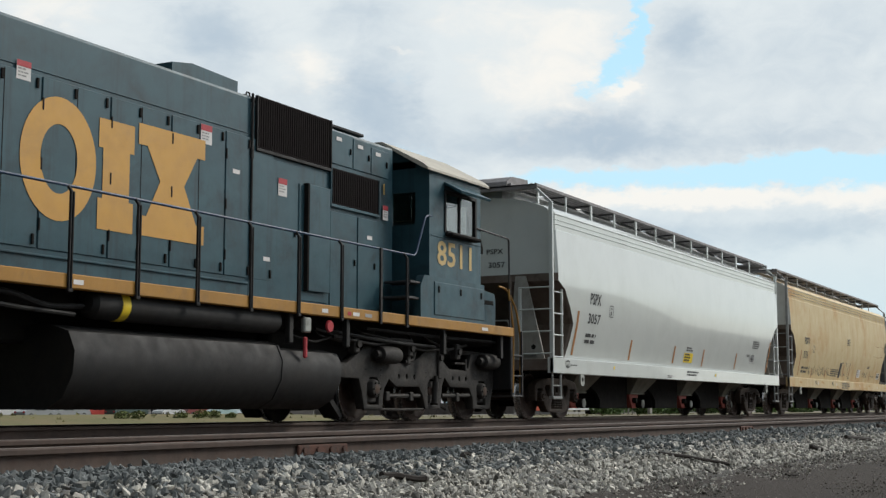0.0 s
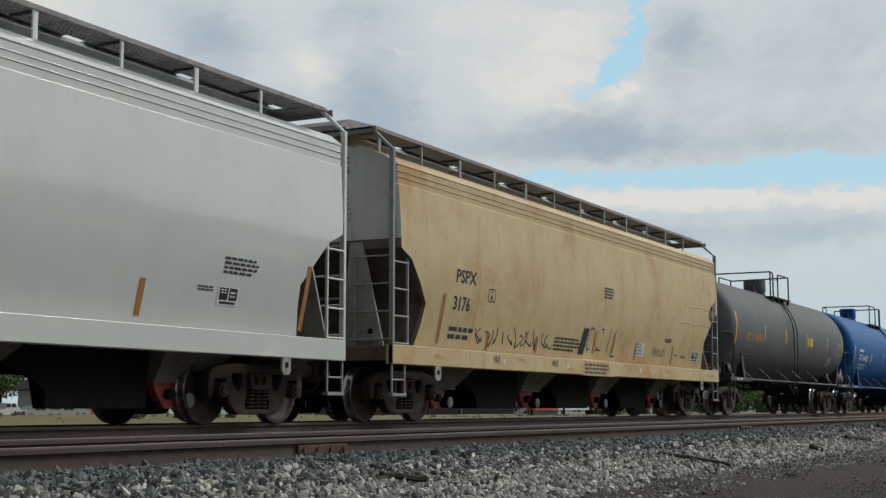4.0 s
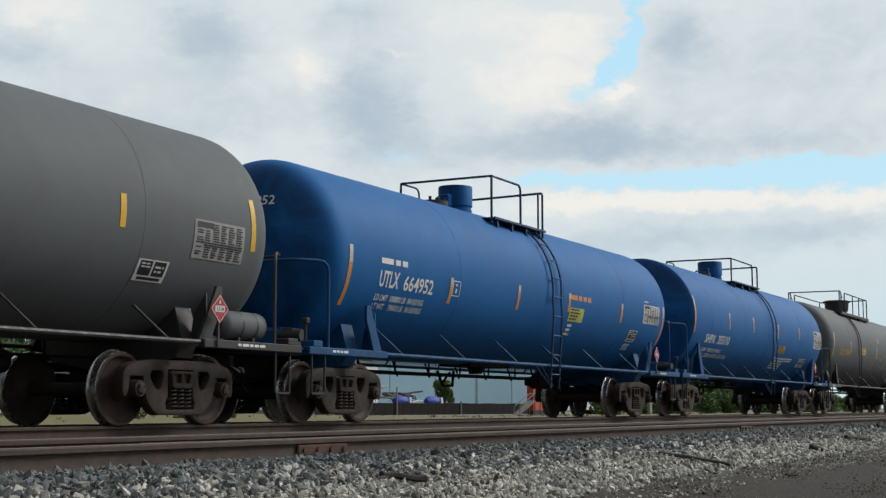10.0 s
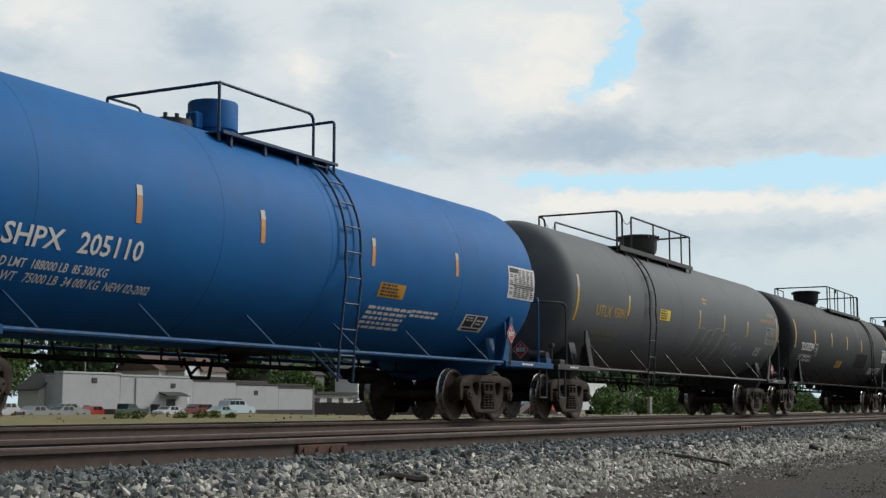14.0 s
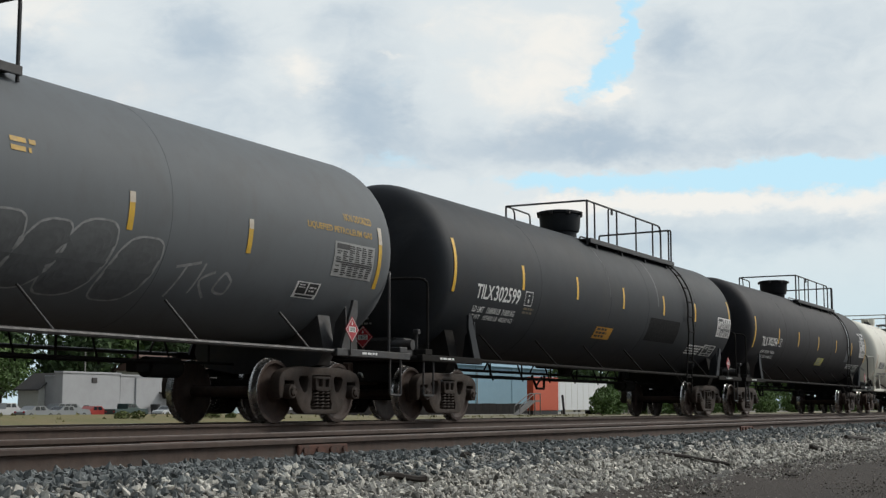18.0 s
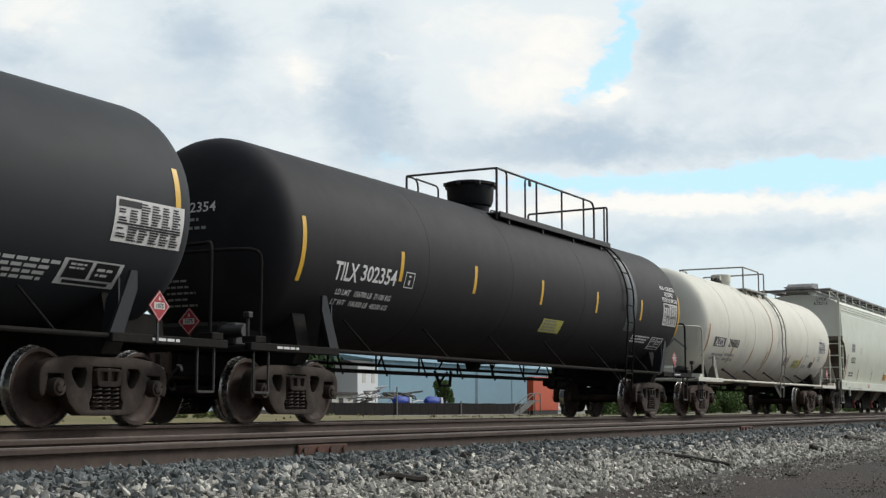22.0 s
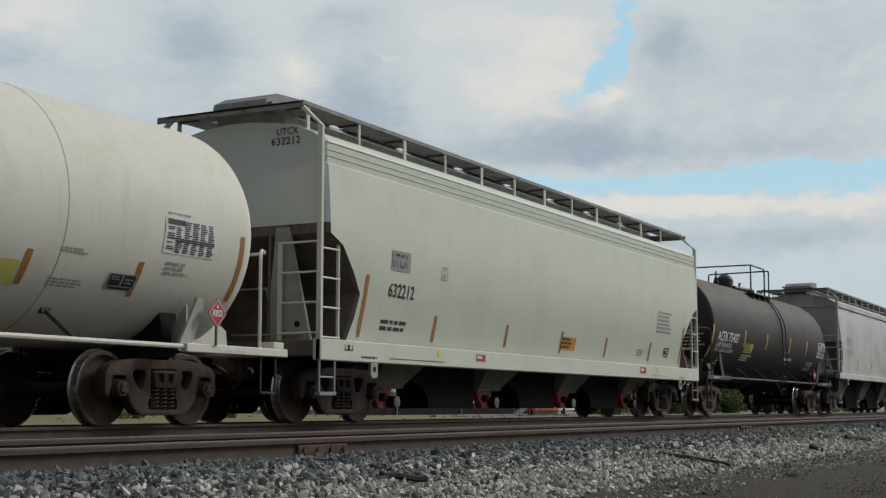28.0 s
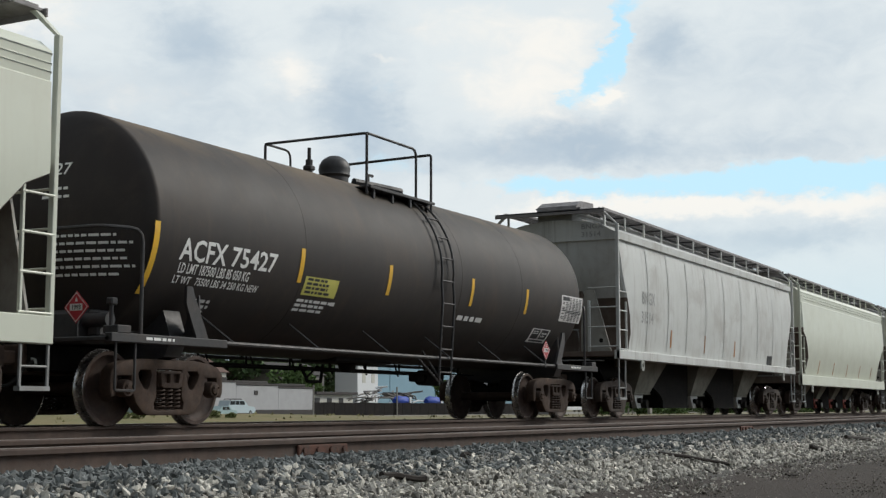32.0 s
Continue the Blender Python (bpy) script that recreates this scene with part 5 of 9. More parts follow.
def ground_material():
    m = bpy.data.materials.new("trackside_ground")
    m.use_nodes = True
    t = m.node_tree
    b = t.nodes["Principled BSDF"]
    co = nd(t, "ShaderNodeTexCoord").outputs["Object"]
    y = nd(t, "ShaderNodeSeparateXYZ", {0: co}).outputs[1]
    wob = noise_of(t, co, 0.9, 6.0, 0.65)
    yw = mth(t, "MULTIPLY_ADD", mth(t, "SUBTRACT", wob, 0.5), 0.9, y)
    n1, n2 = noise_of(t, co, 30.0, 6.0, 0.7), noise_of(t, co, 1.3, 6.0, 0.6)
    dirt = mixc(t, remap(t, n1, 0.35, 0.7), (0.033, 0.027, 0.0235), (0.074, 0.061, 0.051))
    dirt = mixc(t, remap(t, n2, 0.4, 0.7, 0.0, 0.55), dirt, (0.032, 0.027, 0.024))
    gravel = mixc(t, remap(t, n1, 0.35, 0.7), (0.10, 0.10, 0.095), (0.20, 0.195, 0.18))
    between = mixc(t, remap(t, n1, 0.35, 0.7), (0.050, 0.037, 0.029), (0.095, 0.071, 0.054))
    dry = mixc(t, remap(t, noise_of(t, co, 0.25, 6.0, 0.65), 0.35, 0.65), (0.185, 0.150, 0.075), (0.125, 0.130, 0.052))
    dry = mixc(t, remap(t, noise_of(t, co, 3.0, 6.0, 0.7), 0.35, 0.7, 0.0, 0.5), dry, (0.24, 0.185, 0.10))
    xx = nd(t, "ShaderNodeSeparateXYZ", {0: co}).outputs[0]
    dry = mixc(t, remap(t, xx, 58.0, 90.0), dry, mixc(t, remap(t, noise_of(t, co, 0.3, 6.0, 0.65), 0.35, 0.65), (0.21, 0.18, 0.125), (0.16, 0.15, 0.085)))
    lot = mixc(t, remap(t, n2, 0.35, 0.7), (0.27, 0.255, 0.225), (0.20, 0.19, 0.17))
    col = mixc(t, remap(t, yw, 3.5, 3.95), dirt, gravel)
    col = mixc(t, remap(t, yw, 5.2, 5.6), col, between)
    col = mixc(t, remap(t, yw, 13.8, 15.0), col, dry)
    col = mixc(t, remap(t, y, 100.0, 108.0), col, lot)
    col = mixc(t, remap(t, y, 150.0, 170.0), col, dry)
    t.links.new(col, b.inputs["Base Color"])
    b.inputs["Roughness"].default_value = 0.92
    b.inputs["Specular IOR Level"].default_value = 0.2
    bn = nd(t, "ShaderNodeBump", {"Strength": 0.5, "Distance": 0.03, "Height": n1})
    t.links.new(bn.outputs[0], b.inputs["Normal"])
    return m


def build_ground():
    xs = [-2500, -600, -200, -60, -20, 0] + [i * 1.0 for i in range(1, 40)] + [42, 46, 50, 54, 58, 62, 66, 70, 75, 80, 90, 100, 120, 200, 300, 400, 600, 1200, 3000]
    ys = []
    for (a, _), (b, _) in zip(PROFILE, PROFILE[1:]):
        n = max(1, min(6, int((b - a) / 0.25))) if -6 < a < 16 else 1
        ys += [a + (b - a) * k / n for k in range(n)]
    ys.append(PROFILE[-1][0])
    vs, fs = [], []
    for x in xs:
        for y in ys:
            z = ground_z(y)
            if -6 < y < 5 and 0 < x < 60:
                z += 0.035 * noise.noise(Vector((x * 0.6, y * 1.1, 0))) + 0.015 * noise.noise(Vector((x * 2.3, y * 2.7, 4)))
            vs.append((x, y, z + mound(x, y)))
    n = len(ys)
    for i in range(len(xs) - 1):
        fs += [(i * n + j, (i + 1) * n + j, (i + 1) * n + j + 1, i * n + j + 1) for j in range(n - 1)]
    g = part("ground", MB().add(vs, fs), ground_material(), None, "dark dirt, gravel slope and dry grass beside the tracks")
    tagged(g, category="ground", kind="structure")


build_ground()


def rail_mesh(x0, x1):
    """Flat-bottomed rail from x0 to x1 with its head at z = 0."""
    sec = [(-0.070, -0.172), (0.070, -0.172), (0.070, -0.160), (0.014, -0.142), (0.009, -0.125), (0.009, -0.055), (0.014, -0.045), (0.036, -0.038), (0.037, -0.012), (0.030, -0.002), (0.012, 0.0),
           (-0.012, 0.0), (-0.030, -0.002), (-0.037, -0.012), (-0.036, -0.038), (-0.014, -0.045), (-0.009, -0.055), (-0.009, -0.125), (-0.014, -0.142), (-0.070, -0.160)]
    mb = MB().prism(sec, x0, x1, "yz")
    me = mb.mesh("rail", 30)
    me.materials.append(M["rail"])
    me.materials.append(M["railhead"])
    for p in me.polygons:
        if p.center.z > -0.005 and abs(p.normal.z) > 0.5:
            p.material_index = 1
    return me


def build_track(yc, label, joints):
    tr = thing("railway_track", label, "track", "pair of tracks", (0, yc, 0), "structure")
    for s in (-1, 1):
        r = part("rail", rail_mesh(-260, 700), None, tr, at=(0, s * 0.738, 0))
        for jx in joints:
            mb = MB().box(jx - 0.34, jx + 0.34, -0.034, -0.012, -0.128, -0.05, 0.008)
            for k in range(4):
                x = jx - 0.27 + 0.18 * k
                mb.cyl((x, -0.05, -0.09), (x, -0.03, -0.09), 0.022, 6)
            part("joint_bar", mb, M["joint_rust"], r, "rust-red joint bar with bolts")
    tie = MB().box(-0.115, 0.115, -1.3, 1.3, -0.36, -0.176, 0.012).mesh("tie")
    tie.materials.append(M["tie"])
    for k in range(120):
        part("tie", tie, None, tr, at=(1.0 + k * 0.52, 0, random.Random(k).uniform(-0.012, 0.0)))
    return tr


build_track(NEAR_YC, "empty rusty railway track in grey ballast", (8.66, 20.4, 32.2))
build_track(YC, "railway track that carries the freight train", ())


def stones():
    """Loose ballast: many small broken stones, two kinds."""
    rng = np.random.default_rng(7)
    protos = []
    for k in range(14):
        bm = bmesh.new()
        bmesh.ops.create_icosphere(bm, subdivisions=1, radius=1.0)
        v = np.array([p.co[:] for p in bm.verts])
        f = np.array([[p.index for p in q.verts] for q in bm.faces])
        bm.free()
        v = v * rng.uniform(0.5, 1.2, (len(v), 1)) * np.array([1.1, rng.uniform(0.5, 0.9), rng.uniform(0.35, 0.7)])
        protos.append((v, f))

    def field(name, label, material, pts, sizes, lift):
        vs, fs, o = [], [], 0
        pick = rng.integers(0, len(protos), len(pts))
        for k, (v, f) in enumerate(protos):
            sel = pts[pick == k]
            sz = sizes[pick == k]
            n = len(sel)
            if not n:
                continue
            e = rng.uniform(0, 6.283, (n, 3))
            e[:, 0] = rng.normal(0, 0.9, n)
            e[:, 1] = rng.normal(0, 0.9, n)
            ca, sa, cb, sb, cg, sg = np.cos(e[:, 0]), np.sin(e[:, 0]), np.cos(e[:, 1]), np.sin(e[:, 1]), np.cos(e[:, 2]), np.sin(e[:, 2])
            rx = np.stack([np.stack([ca * 0 + 1, ca * 0, ca * 0], -1), np.stack([ca * 0, ca, -sa], -1), np.stack([ca * 0, sa, ca], -1)], 1)
            ry = np.stack([np.stack([cb, cb * 0, sb], -1), np.stack([cb * 0, cb * 0 + 1, cb * 0], -1), np.stack([-sb, cb * 0, cb], -1)], 1)
            rz = np.stack([np.stack([cg, -sg, cg * 0], -1), np.stack([sg, cg, cg * 0], -1), np.stack([cg * 0, cg * 0, cg * 0 + 1], -1)], 1)
            m = rz @ ry @ rx
            w = np.einsum("nij,vj->nvi", m, v) * sz[:, None, None] + sel[:, None, :]
            vs.append(w.reshape(-1, 3))
            fs.append((f[None] + (np.arange(n) * len(v))[:, None, None] + o).reshape(-1, 3))
            o += n * len(v)
        va, fa = np.concatenate(vs), np.concatenate(fs)
        me = bpy.data.meshes.new(name)
        me.vertices.add(len(va))
        me.vertices.foreach_set("co", va.astype(np.float32).ravel())
        me.loops.add(len(fa) * 3)
        me.loops.foreach_set("vertex_index", fa.astype(np.int32).ravel())
        me.polygons.add(len(fa))
        me.polygons.foreach_set("loop_start", (np.arange(len(fa)) * 3).astype(np.int32))
        me.update(calc_edges=True)
        me.validate()
        me.polygons.foreach_set("use_smooth", [False] * len(me.polygons))
        part(name, me, material, None, label)
        tagged(bpy.data.objects[name], category="gravel", kind="stuff")

    def scatter(x0, x1, y0, y1, per_m2, s0, s1, edge=0.0):
        n = int((x1 - x0) * (y1 - y0) * per_m2)
        x, y = rng.uniform(x0, x1, n), rng.uniform(y0, y1, n)
        size = rng.uniform(s0, s1, n) * rng.choice([0.55, 0.75, 1.0, 1.0, 1.25, 1.5], n)
        z = np.interp(y, [p[0] for p in PROFILE], [p[1] for p in PROFILE]) + rng.uniform(-0.1, 0.55, n) * size
        return np.stack([x, y, z], -1), size
    rows = [scatter(2.5, 9, 4.15, 5.52, 1300, 0.016, 0.034), scatter(9, 18, 4.15, 5.52, 800, 0.020, 0.038), scatter(18, 45, 4.15, 5.52, 340, 0.026, 0.05), scatter(45, 110, 4.2, 5.5, 90, 0.05, 0.08)]
    field("ballast_stones", "blue-grey broken ballast stones heaped against the rail", M["stone_blue"], np.concatenate([r[0] for r in rows]), np.concatenate([r[1] for r in rows]), 0)
    rows = [scatter(2.5, 10, 3.55, 4.45, 1700, 0.013, 0.029), scatter(10, 20, 3.64, 4.45, 800, 0.018, 0.034), scatter(20, 45, 3.72, 4.45, 300, 0.026, 0.044), scatter(2.5, 24, 3.25, 3.75, 300, 0.009, 0.020), scatter(2.5, 16, 4.3, 5.0, 70, 0.015, 0.026)]
    field("gravel_stones", "pale mixed gravel on the slope below the ballast", M["stone_pale"], np.concatenate([r[0] for r in rows]), np.concatenate([r[1] for r in rows]), 0)

    rows = [scatter(2.5, 14, 1.6, 3.6, 420, 0.004, 0.011), scatter(14, 34, 0.6, 3.6, 90, 0.006, 0.018), scatter(2.5, 30, 3.2, 4.2, 90, 0.01, 0.02)]
    field("dirt_pebbles", "small brown pebbles strewn on the dirt", M["pebble"], np.concatenate([r[0] for r in rows]), np.concatenate([r[1] for r in rows]), 0)


stones()


def build_sky():
    """A far sheet of cloudy sky behind the train; it drifts slowly."""
    m = bpy.data.materials.new("drifting_clouds")
    m.use_nodes = True
    t = m.node_tree
    t.nodes.clear()
    col = cloud_sky(t, nd(t, "ShaderNodeTexCoord").outputs["Object"])
    em = nd(t, "ShaderNodeEmission", {0: col, 1: 0.97})
    t.links.new(em.outputs[0], nd(t, "ShaderNodeOutputMaterial").inputs[0])
    vs, fs, na, ne, r = [], [], 40, 16, 2900.0
    for j in range(ne + 1):
        el = radians(-1.5 + 30 * j / ne)
        for i in range(na + 1):
            az = radians(-8 + 72 * i / na)
            vs.append((r * math.cos(el) * math.cos(az), r * math.cos(el) * math.sin(az), r * math.sin(el)))
    for j in range(ne):
        fs += [(j * (na + 1) + i, j * (na + 1) + i + 1, (j + 1) * (na + 1) + i + 1, (j + 1) * (na + 1) + i) for i in range(na)]
    s = part("backdrop", MB().add(vs, fs), m, None, "evening sky with broken grey and cream clouds")
    return tagged(s, category="sky", kind="structure")


SKY = build_sky()

# ---------------------------------------------------------------- locomotive
def locomotive():
    mid = 12.4
    car = thing("diesel_locomotive", "dark blue diesel locomotive with faded gold letters and sill stripe", "locomotive", "", (mid, YC, 0))
    TRAIN.append((car, mid))

    def X(u):
        return u - mid
    blue, under, dark = M["loco_blue"], M["loco_under"], M["steel_dark"]

    def hood_side(u, z, lift):
        return (X(u), -0.955 - lift, z)

    def cab_side(u, z, lift):
        return (X(u), -1.452 - lift, z)
    # frame and gold sill
    part("frame", MB().box(X(1.6), X(22.95), -1.12, 1.12, 1.34, 1.66, 0.02), M["under"], car)
    for s in (-1, 1):
        mb = MB().box(X(1.6), X(22.95), s * 1.555, s * 1.44, 1.535, 1.70, 0.012)
        part("sill_stripe", mb, M["loco_sill"], car, "gold-painted sill edge")
        part("walkway", MB().box(X(1.6), X(22.9), s * 1.44, s * 0.95, 1.66, 1.69, 0.006), dark, car)
    # long hood: lower body, roof with sloped shoulders, joints between door panels
    mb = MB()
    for u0, u1 in ((1.8, 15.42), (15.44, 19.45)):
        w, top = (0.955, 4.65) if u1 < 16 else (0.952, 4.58)
        sec = [(-w, 1.68), (-w, top - 0.07), (-w + 0.02, top - 0.03), (-w + 0.10, top), (-0.3, top + 0.03), (0.3, top + 0.03), (w - 0.10, top), (w - 0.02, top - 0.03), (w, top - 0.07), (w, 1.68)]
        mb.prism(sec, X(u0), X(u1), "yz")
    part("long_hood", mb, blue, car, angle=25)
    seams = [10.2, 10.78, 11.36, 11.94, 12.52, 13.1, 13.68, 14.26, 14.84, 9.6, 9.0]
    for k, u in enumerate(seams):
        if k % 2 == 0:
            mb = MB().box(X(u) + 0.012, X(u) + 1.148, -0.972, -0.950, 2.02, 4.02, 0.008)
            door = part("hood_door", mb, blue, car)
            for z in (2.12, 3.92):
                for dx in (0.52, 1.06):
                    part("latch", MB().box(X(u) + dx, X(u) + dx + 0.04, -0.992, -0.97, z - 0.06, z + 0.06, 0.006), M["under"], door)
            for z in (2.3, 3.0, 3.7):
                part("hinge", MB().cyl((X(u) + 0.02, -0.975, z - 0.07), (X(u) + 0.02, -0.975, z + 0.07), 0.014, 8), M["loco_under"], door)
            part("door_joint", MB().box(X(u) + 0.574, X(u) + 0.586, -0.9745, -0.972, 2.04, 4.0, 0), M["under"], door)
    for u0, u1, z0, z1 in ((15.48, 16.62, 1.75, 3.80), (16.66, 17.45, 1.80, 3.55), (17.52, 18.3, 1.75, 3.25), (18.34, 18.92, 1.75, 3.25), (17.52, 18.16, 4.0, 4.52), (18.18, 18.72, 4.0, 4.5), (18.74, 19.3, 4.0, 4.45)):
        d = part("access_door", MB().box(X(u0), X(u1), -0.968, -0.948, z0, z1, 0.008), blue, car)
        part("latch", MB().box(X(u1) - 0.09, X(u1) - 0.06, -0.99, -0.966, (z0 + z1) / 2 - 0.05, (z0 + z1) / 2 + 0.05, 0.006), M["under"], d)
    part("hood_step_line", MB().box(X(1.8), X(15.4), -0.966, -0.95, 4.07, 4.085, 0.004).box(X(1.8), X(15.4), -0.985, -0.95, 1.93, 1.96, 0.008), blue, car)
    ajar = part("open_door", MB().box(X(16.84), X(17.42), -1.035, -1.012, 1.95, 3.56, 0.008), blue, car, "hood door standing ajar")
    part("door_edge", MB().box(X(16.79), X(16.838), -1.04, -0.95, 1.95, 3.57, 0.006), M["under"], ajar)
    part("door_handle", MB().tube([(X(16.86), -0.97, 2.72), (X(16.86), -1.0, 2.70), (X(16.86), -1.0, 2.55), (X(16.86), -0.97, 2.53)], 0.012, 6), M["under"], car)
    # intakes with upright slats
    for u0, u1, z0, z1, key in ((15.56, 17.48, 3.90, 4.66, "grille"), (17.52, 18.95, 3.36, 3.93, "grille")):
        g = part("air_intake", MB().box(X(u0), X(u1), -0.985, -0.94, z0, z1, 0.01), M[key], car, "dark screened air intake")
        n = int((u1 - u0) / 0.055)
        slat = MB().box(-0.007, 0.007, -0.993, -0.984, z0 + 0.03, z1 - 0.03, 0).mesh("slat")
        for k in range(n):
            part("slat", slat, M["grille"], g, at=(X(u0) + 0.03 + (u1 - u0 - 0.06) * k / (n - 1), 0, 0))
        mb = MB().box(X(u0) - 0.03, X(u1) + 0.03, -1.0, -0.95, z0 - 0.05, z0, 0.008)
        mb.box(X(u0) - 0.03, X(u0), -1.0, -0.95, z0, z1, 0.006).box(X(u1), X(u1) + 0.03, -1.0, -0.95, z0, z1, 0.006)
        part("intake_frame", mb, M["loco_under"] if z0 > 3.5 else blue, g)
    # roof pieces
    mb = MB().prism([(X(13.78), 4.60), (X(13.78), 4.76), (X(14.2), 4.83), (X(15.22), 4.80), (X(15.22), 4.60)], -0.87, 0.87)
    part("roof_housing", mb, blue, car, angle=20)
    part("roof_edge", MB().box(X(15.44), X(18.75), -0.82, 0.82, 4.63, 4.68, 0.012), M["loco_under"], car)
    for u in (15.55, 16.3):
        part("lifting_ring", MB().tube([(X(u), -0.78, 4.66), (X(u), -0.78, 4.73), (X(u) + 0.08, -0.78, 4.73), (X(u) + 0.08, -0.78, 4.66)], 0.012, 6, 0.02), M["under"], car)
    part("seam_pipe", MB().cyl((X(15.43), -0.985, 2.0), (X(15.43), -0.985, 4.66), 0.02, 8).box(X(15.40), X(15.47), -1.0, -0.95, 3.72, 3.92, 0.01), M["loco_under"], car)
    # cab
    wx0, wx1, wz0, wz1 = 20.40, 21.56, 3.24, 3.92
    # walls as slabs, so that the window is a real opening
    for y0, y1 in ((-1.45, -1.39), (1.39, 1.45)):
        mb = MB().box(X(19.84), X(wx0), y0, y1, 1.68, 4.24, 0).box(X(wx1), X(21.78), y0, y1, 1.68, 4.24, 0).box(X(wx0), X(wx1), y0, y1, 1.68, wz0, 0).box(X(wx0), X(wx1), y0, y1, wz1, 4.24, 0)
        part("cab_wall", mb, blue, car, angle=0)
    for u in (19.84, 21.74):
        mb = MB()
        x0, x1 = X(u), X(u) + 0.05
        mb.box(x0, x1, -1.39, -1.18, 1.68, 4.26, 0).box(x0, x1, -0.72, 0.72, 1.68, 4.66, 0).box(x0, x1, 1.18, 1.39, 1.68, 4.26, 0)
        for s in (-1, 1):
            mb.box(x0, x1, s * 1.18, s * 0.72, 1.68, 3.30, 0).box(x0, x1, s * 1.18, s * 0.72, 3.85, 4.38, 0)
            mb.prism([(s * 1.39, 4.26), (s * 0.72, 4.26), (s * 0.72, 4.64)], x0, x1, "yz")
        part("cab_bulkhead", mb, M["loco_blue"], car, angle=0)
    roof = [(-1.52, 4.19), (-1.52, 4.23), (-1.42, 4.31), (-0.62, 4.735), (0.62, 4.735), (1.42, 4.31), (1.52, 4.23), (1.52, 4.19), (1.40, 4.24), (0.62, 4.69), (-0.62, 4.69), (-1.40, 4.24)]
    part("cab_roof", MB().prism(roof, X(19.66), X(22.0), "yz"), M["cab_roof"], car, "pale weathered cab roof", angle=25)
    part("cab_floor", MB().box(X(19.9), X(21.7), -1.38, 1.38, 1.9, 1.95, 0.01), M["under"], car)
    part("roof_antenna", MB().lathe([(4.73, 0.13), (4.77, 0.14), (4.80, 0.09), (4.80, 0)], 16, "z", (X(20.9), -0.2, 0)), M["under"], car)
    glass = M["glass"]
    win = part("cab_window", MB().box(X(wx0) - 0.03, X(wx0) + 0.03, -1.47, -1.40, wz0 - 0.03, wz1 + 0.03, 0.006).box(X(wx1) - 0.03, X(wx1) + 0.03, -1.47, -1.40, wz0 - 0.03, wz1 + 0.03, 0.006)
               .box(X(wx0) + 0.03, X(wx1) - 0.03, -1.47, -1.40, wz1 - 0.03, wz1 + 0.03, 0.006).box(X(wx0) + 0.03, X(wx1) - 0.03, -1.50, -1.40, wz0 - 0.05, wz0, 0.006)
               .box(X(20.93), X(20.98), -1.46, -1.41, wz0, wz1 - 0.03, 0.006), M["loco_under"], car)
    for a, b in ((wx0 + 0.03, 20.93), (20.98, wx1 - 0.03)):
        p = part("window_pane", MB().box(X(a), X(b), -1.436, -1.428, wz0, wz1 - 0.03, 0), glass, win, angle=0)
        p.visible_shadow = False
    part("armrest", MB().box(X(20.38), X(21.5), -1.62, -1.46, wz0 - 0.10, wz0 - 0.04, 0.02), M["under"], win)
    part("sun_awning", MB().prism([(-1.46, 4.08), (-1.46, 4.04), (-1.78, 3.86), (-1.80, 3.90)], X(20.36), X(21.5), "yz"), blue, car)
    part("cab_beading", MB().box(X(19.9), X(21.76), -1.462, -1.448, 3.10, 3.125, 0.004), blue, car)
    part("rear_door_window", MB().box(X(19.825), X(19.84), -1.12, -0.80, 3.36, 3.80, 0.006), glass, car)
    # step box below the cab
    mb = MB().prism([(X(19.40), 1.70), (X(19.40), 2.22), (X(19.52), 2.40), (X(21.76), 2.40), (X(21.76), 1.70)], -1.53, -1.40)
    box = part("battery_box", mb, blue, car)
    part("box_lid", MB().box(X(19.86), X(21.74), -1.545, -1.52, 1.76, 2.32, 0.01), blue, box)
    mb = MB()
    for u in (19.98, 20.78, 21.58):
        mb.box(X(u), X(u) + 0.05, -1.56, -1.54, 2.14, 2.25, 0.008)
    part("box_catch", mb, M["under"], box)
    part("rear_step", MB().box(X(18.98), X(19.4), -1.5, -1.0, 1.98, 2.02, 0.008).box(X(19.1), X(19.5), -1.5, -1.0, 2.24, 2.28, 0.008), dark, car)
    # short nose and end platform
    nose = [(X(21.78), 1.68), (X(21.78), 2.42), (X(22.86), 2.34), (X(22.90), 2.20), (X(22.90), 1.68)]
    part("short_hood", MB().prism(nose, -1.2, 1.2), blue, car)
    part("nose_vent", MB().box(X(21.85), X(22.8), -1.215, -1.195, 2.12, 2.2, 0.01), M["under"], car)
    part("headlight", MB().box(X(22.88), X(22.94), -0.3, 0.3, 2.02, 2.24, 0.02), dark, car)
    part("bell", MB().lathe([(3.0, 0.0), (3.0, 0.12), (3.05, 0.13), (3.2, 0.11), (3.25, 0.0)], 16, "z", (X(21.9), -1.3, 0)), M["under"], car)
    # end plate, steps and handrails
    mb = MB().box(X(22.93), X(23.0), -1.5, 1.5, 0.55, 1.70, 0.02)
    part("pilot", mb, under, car)
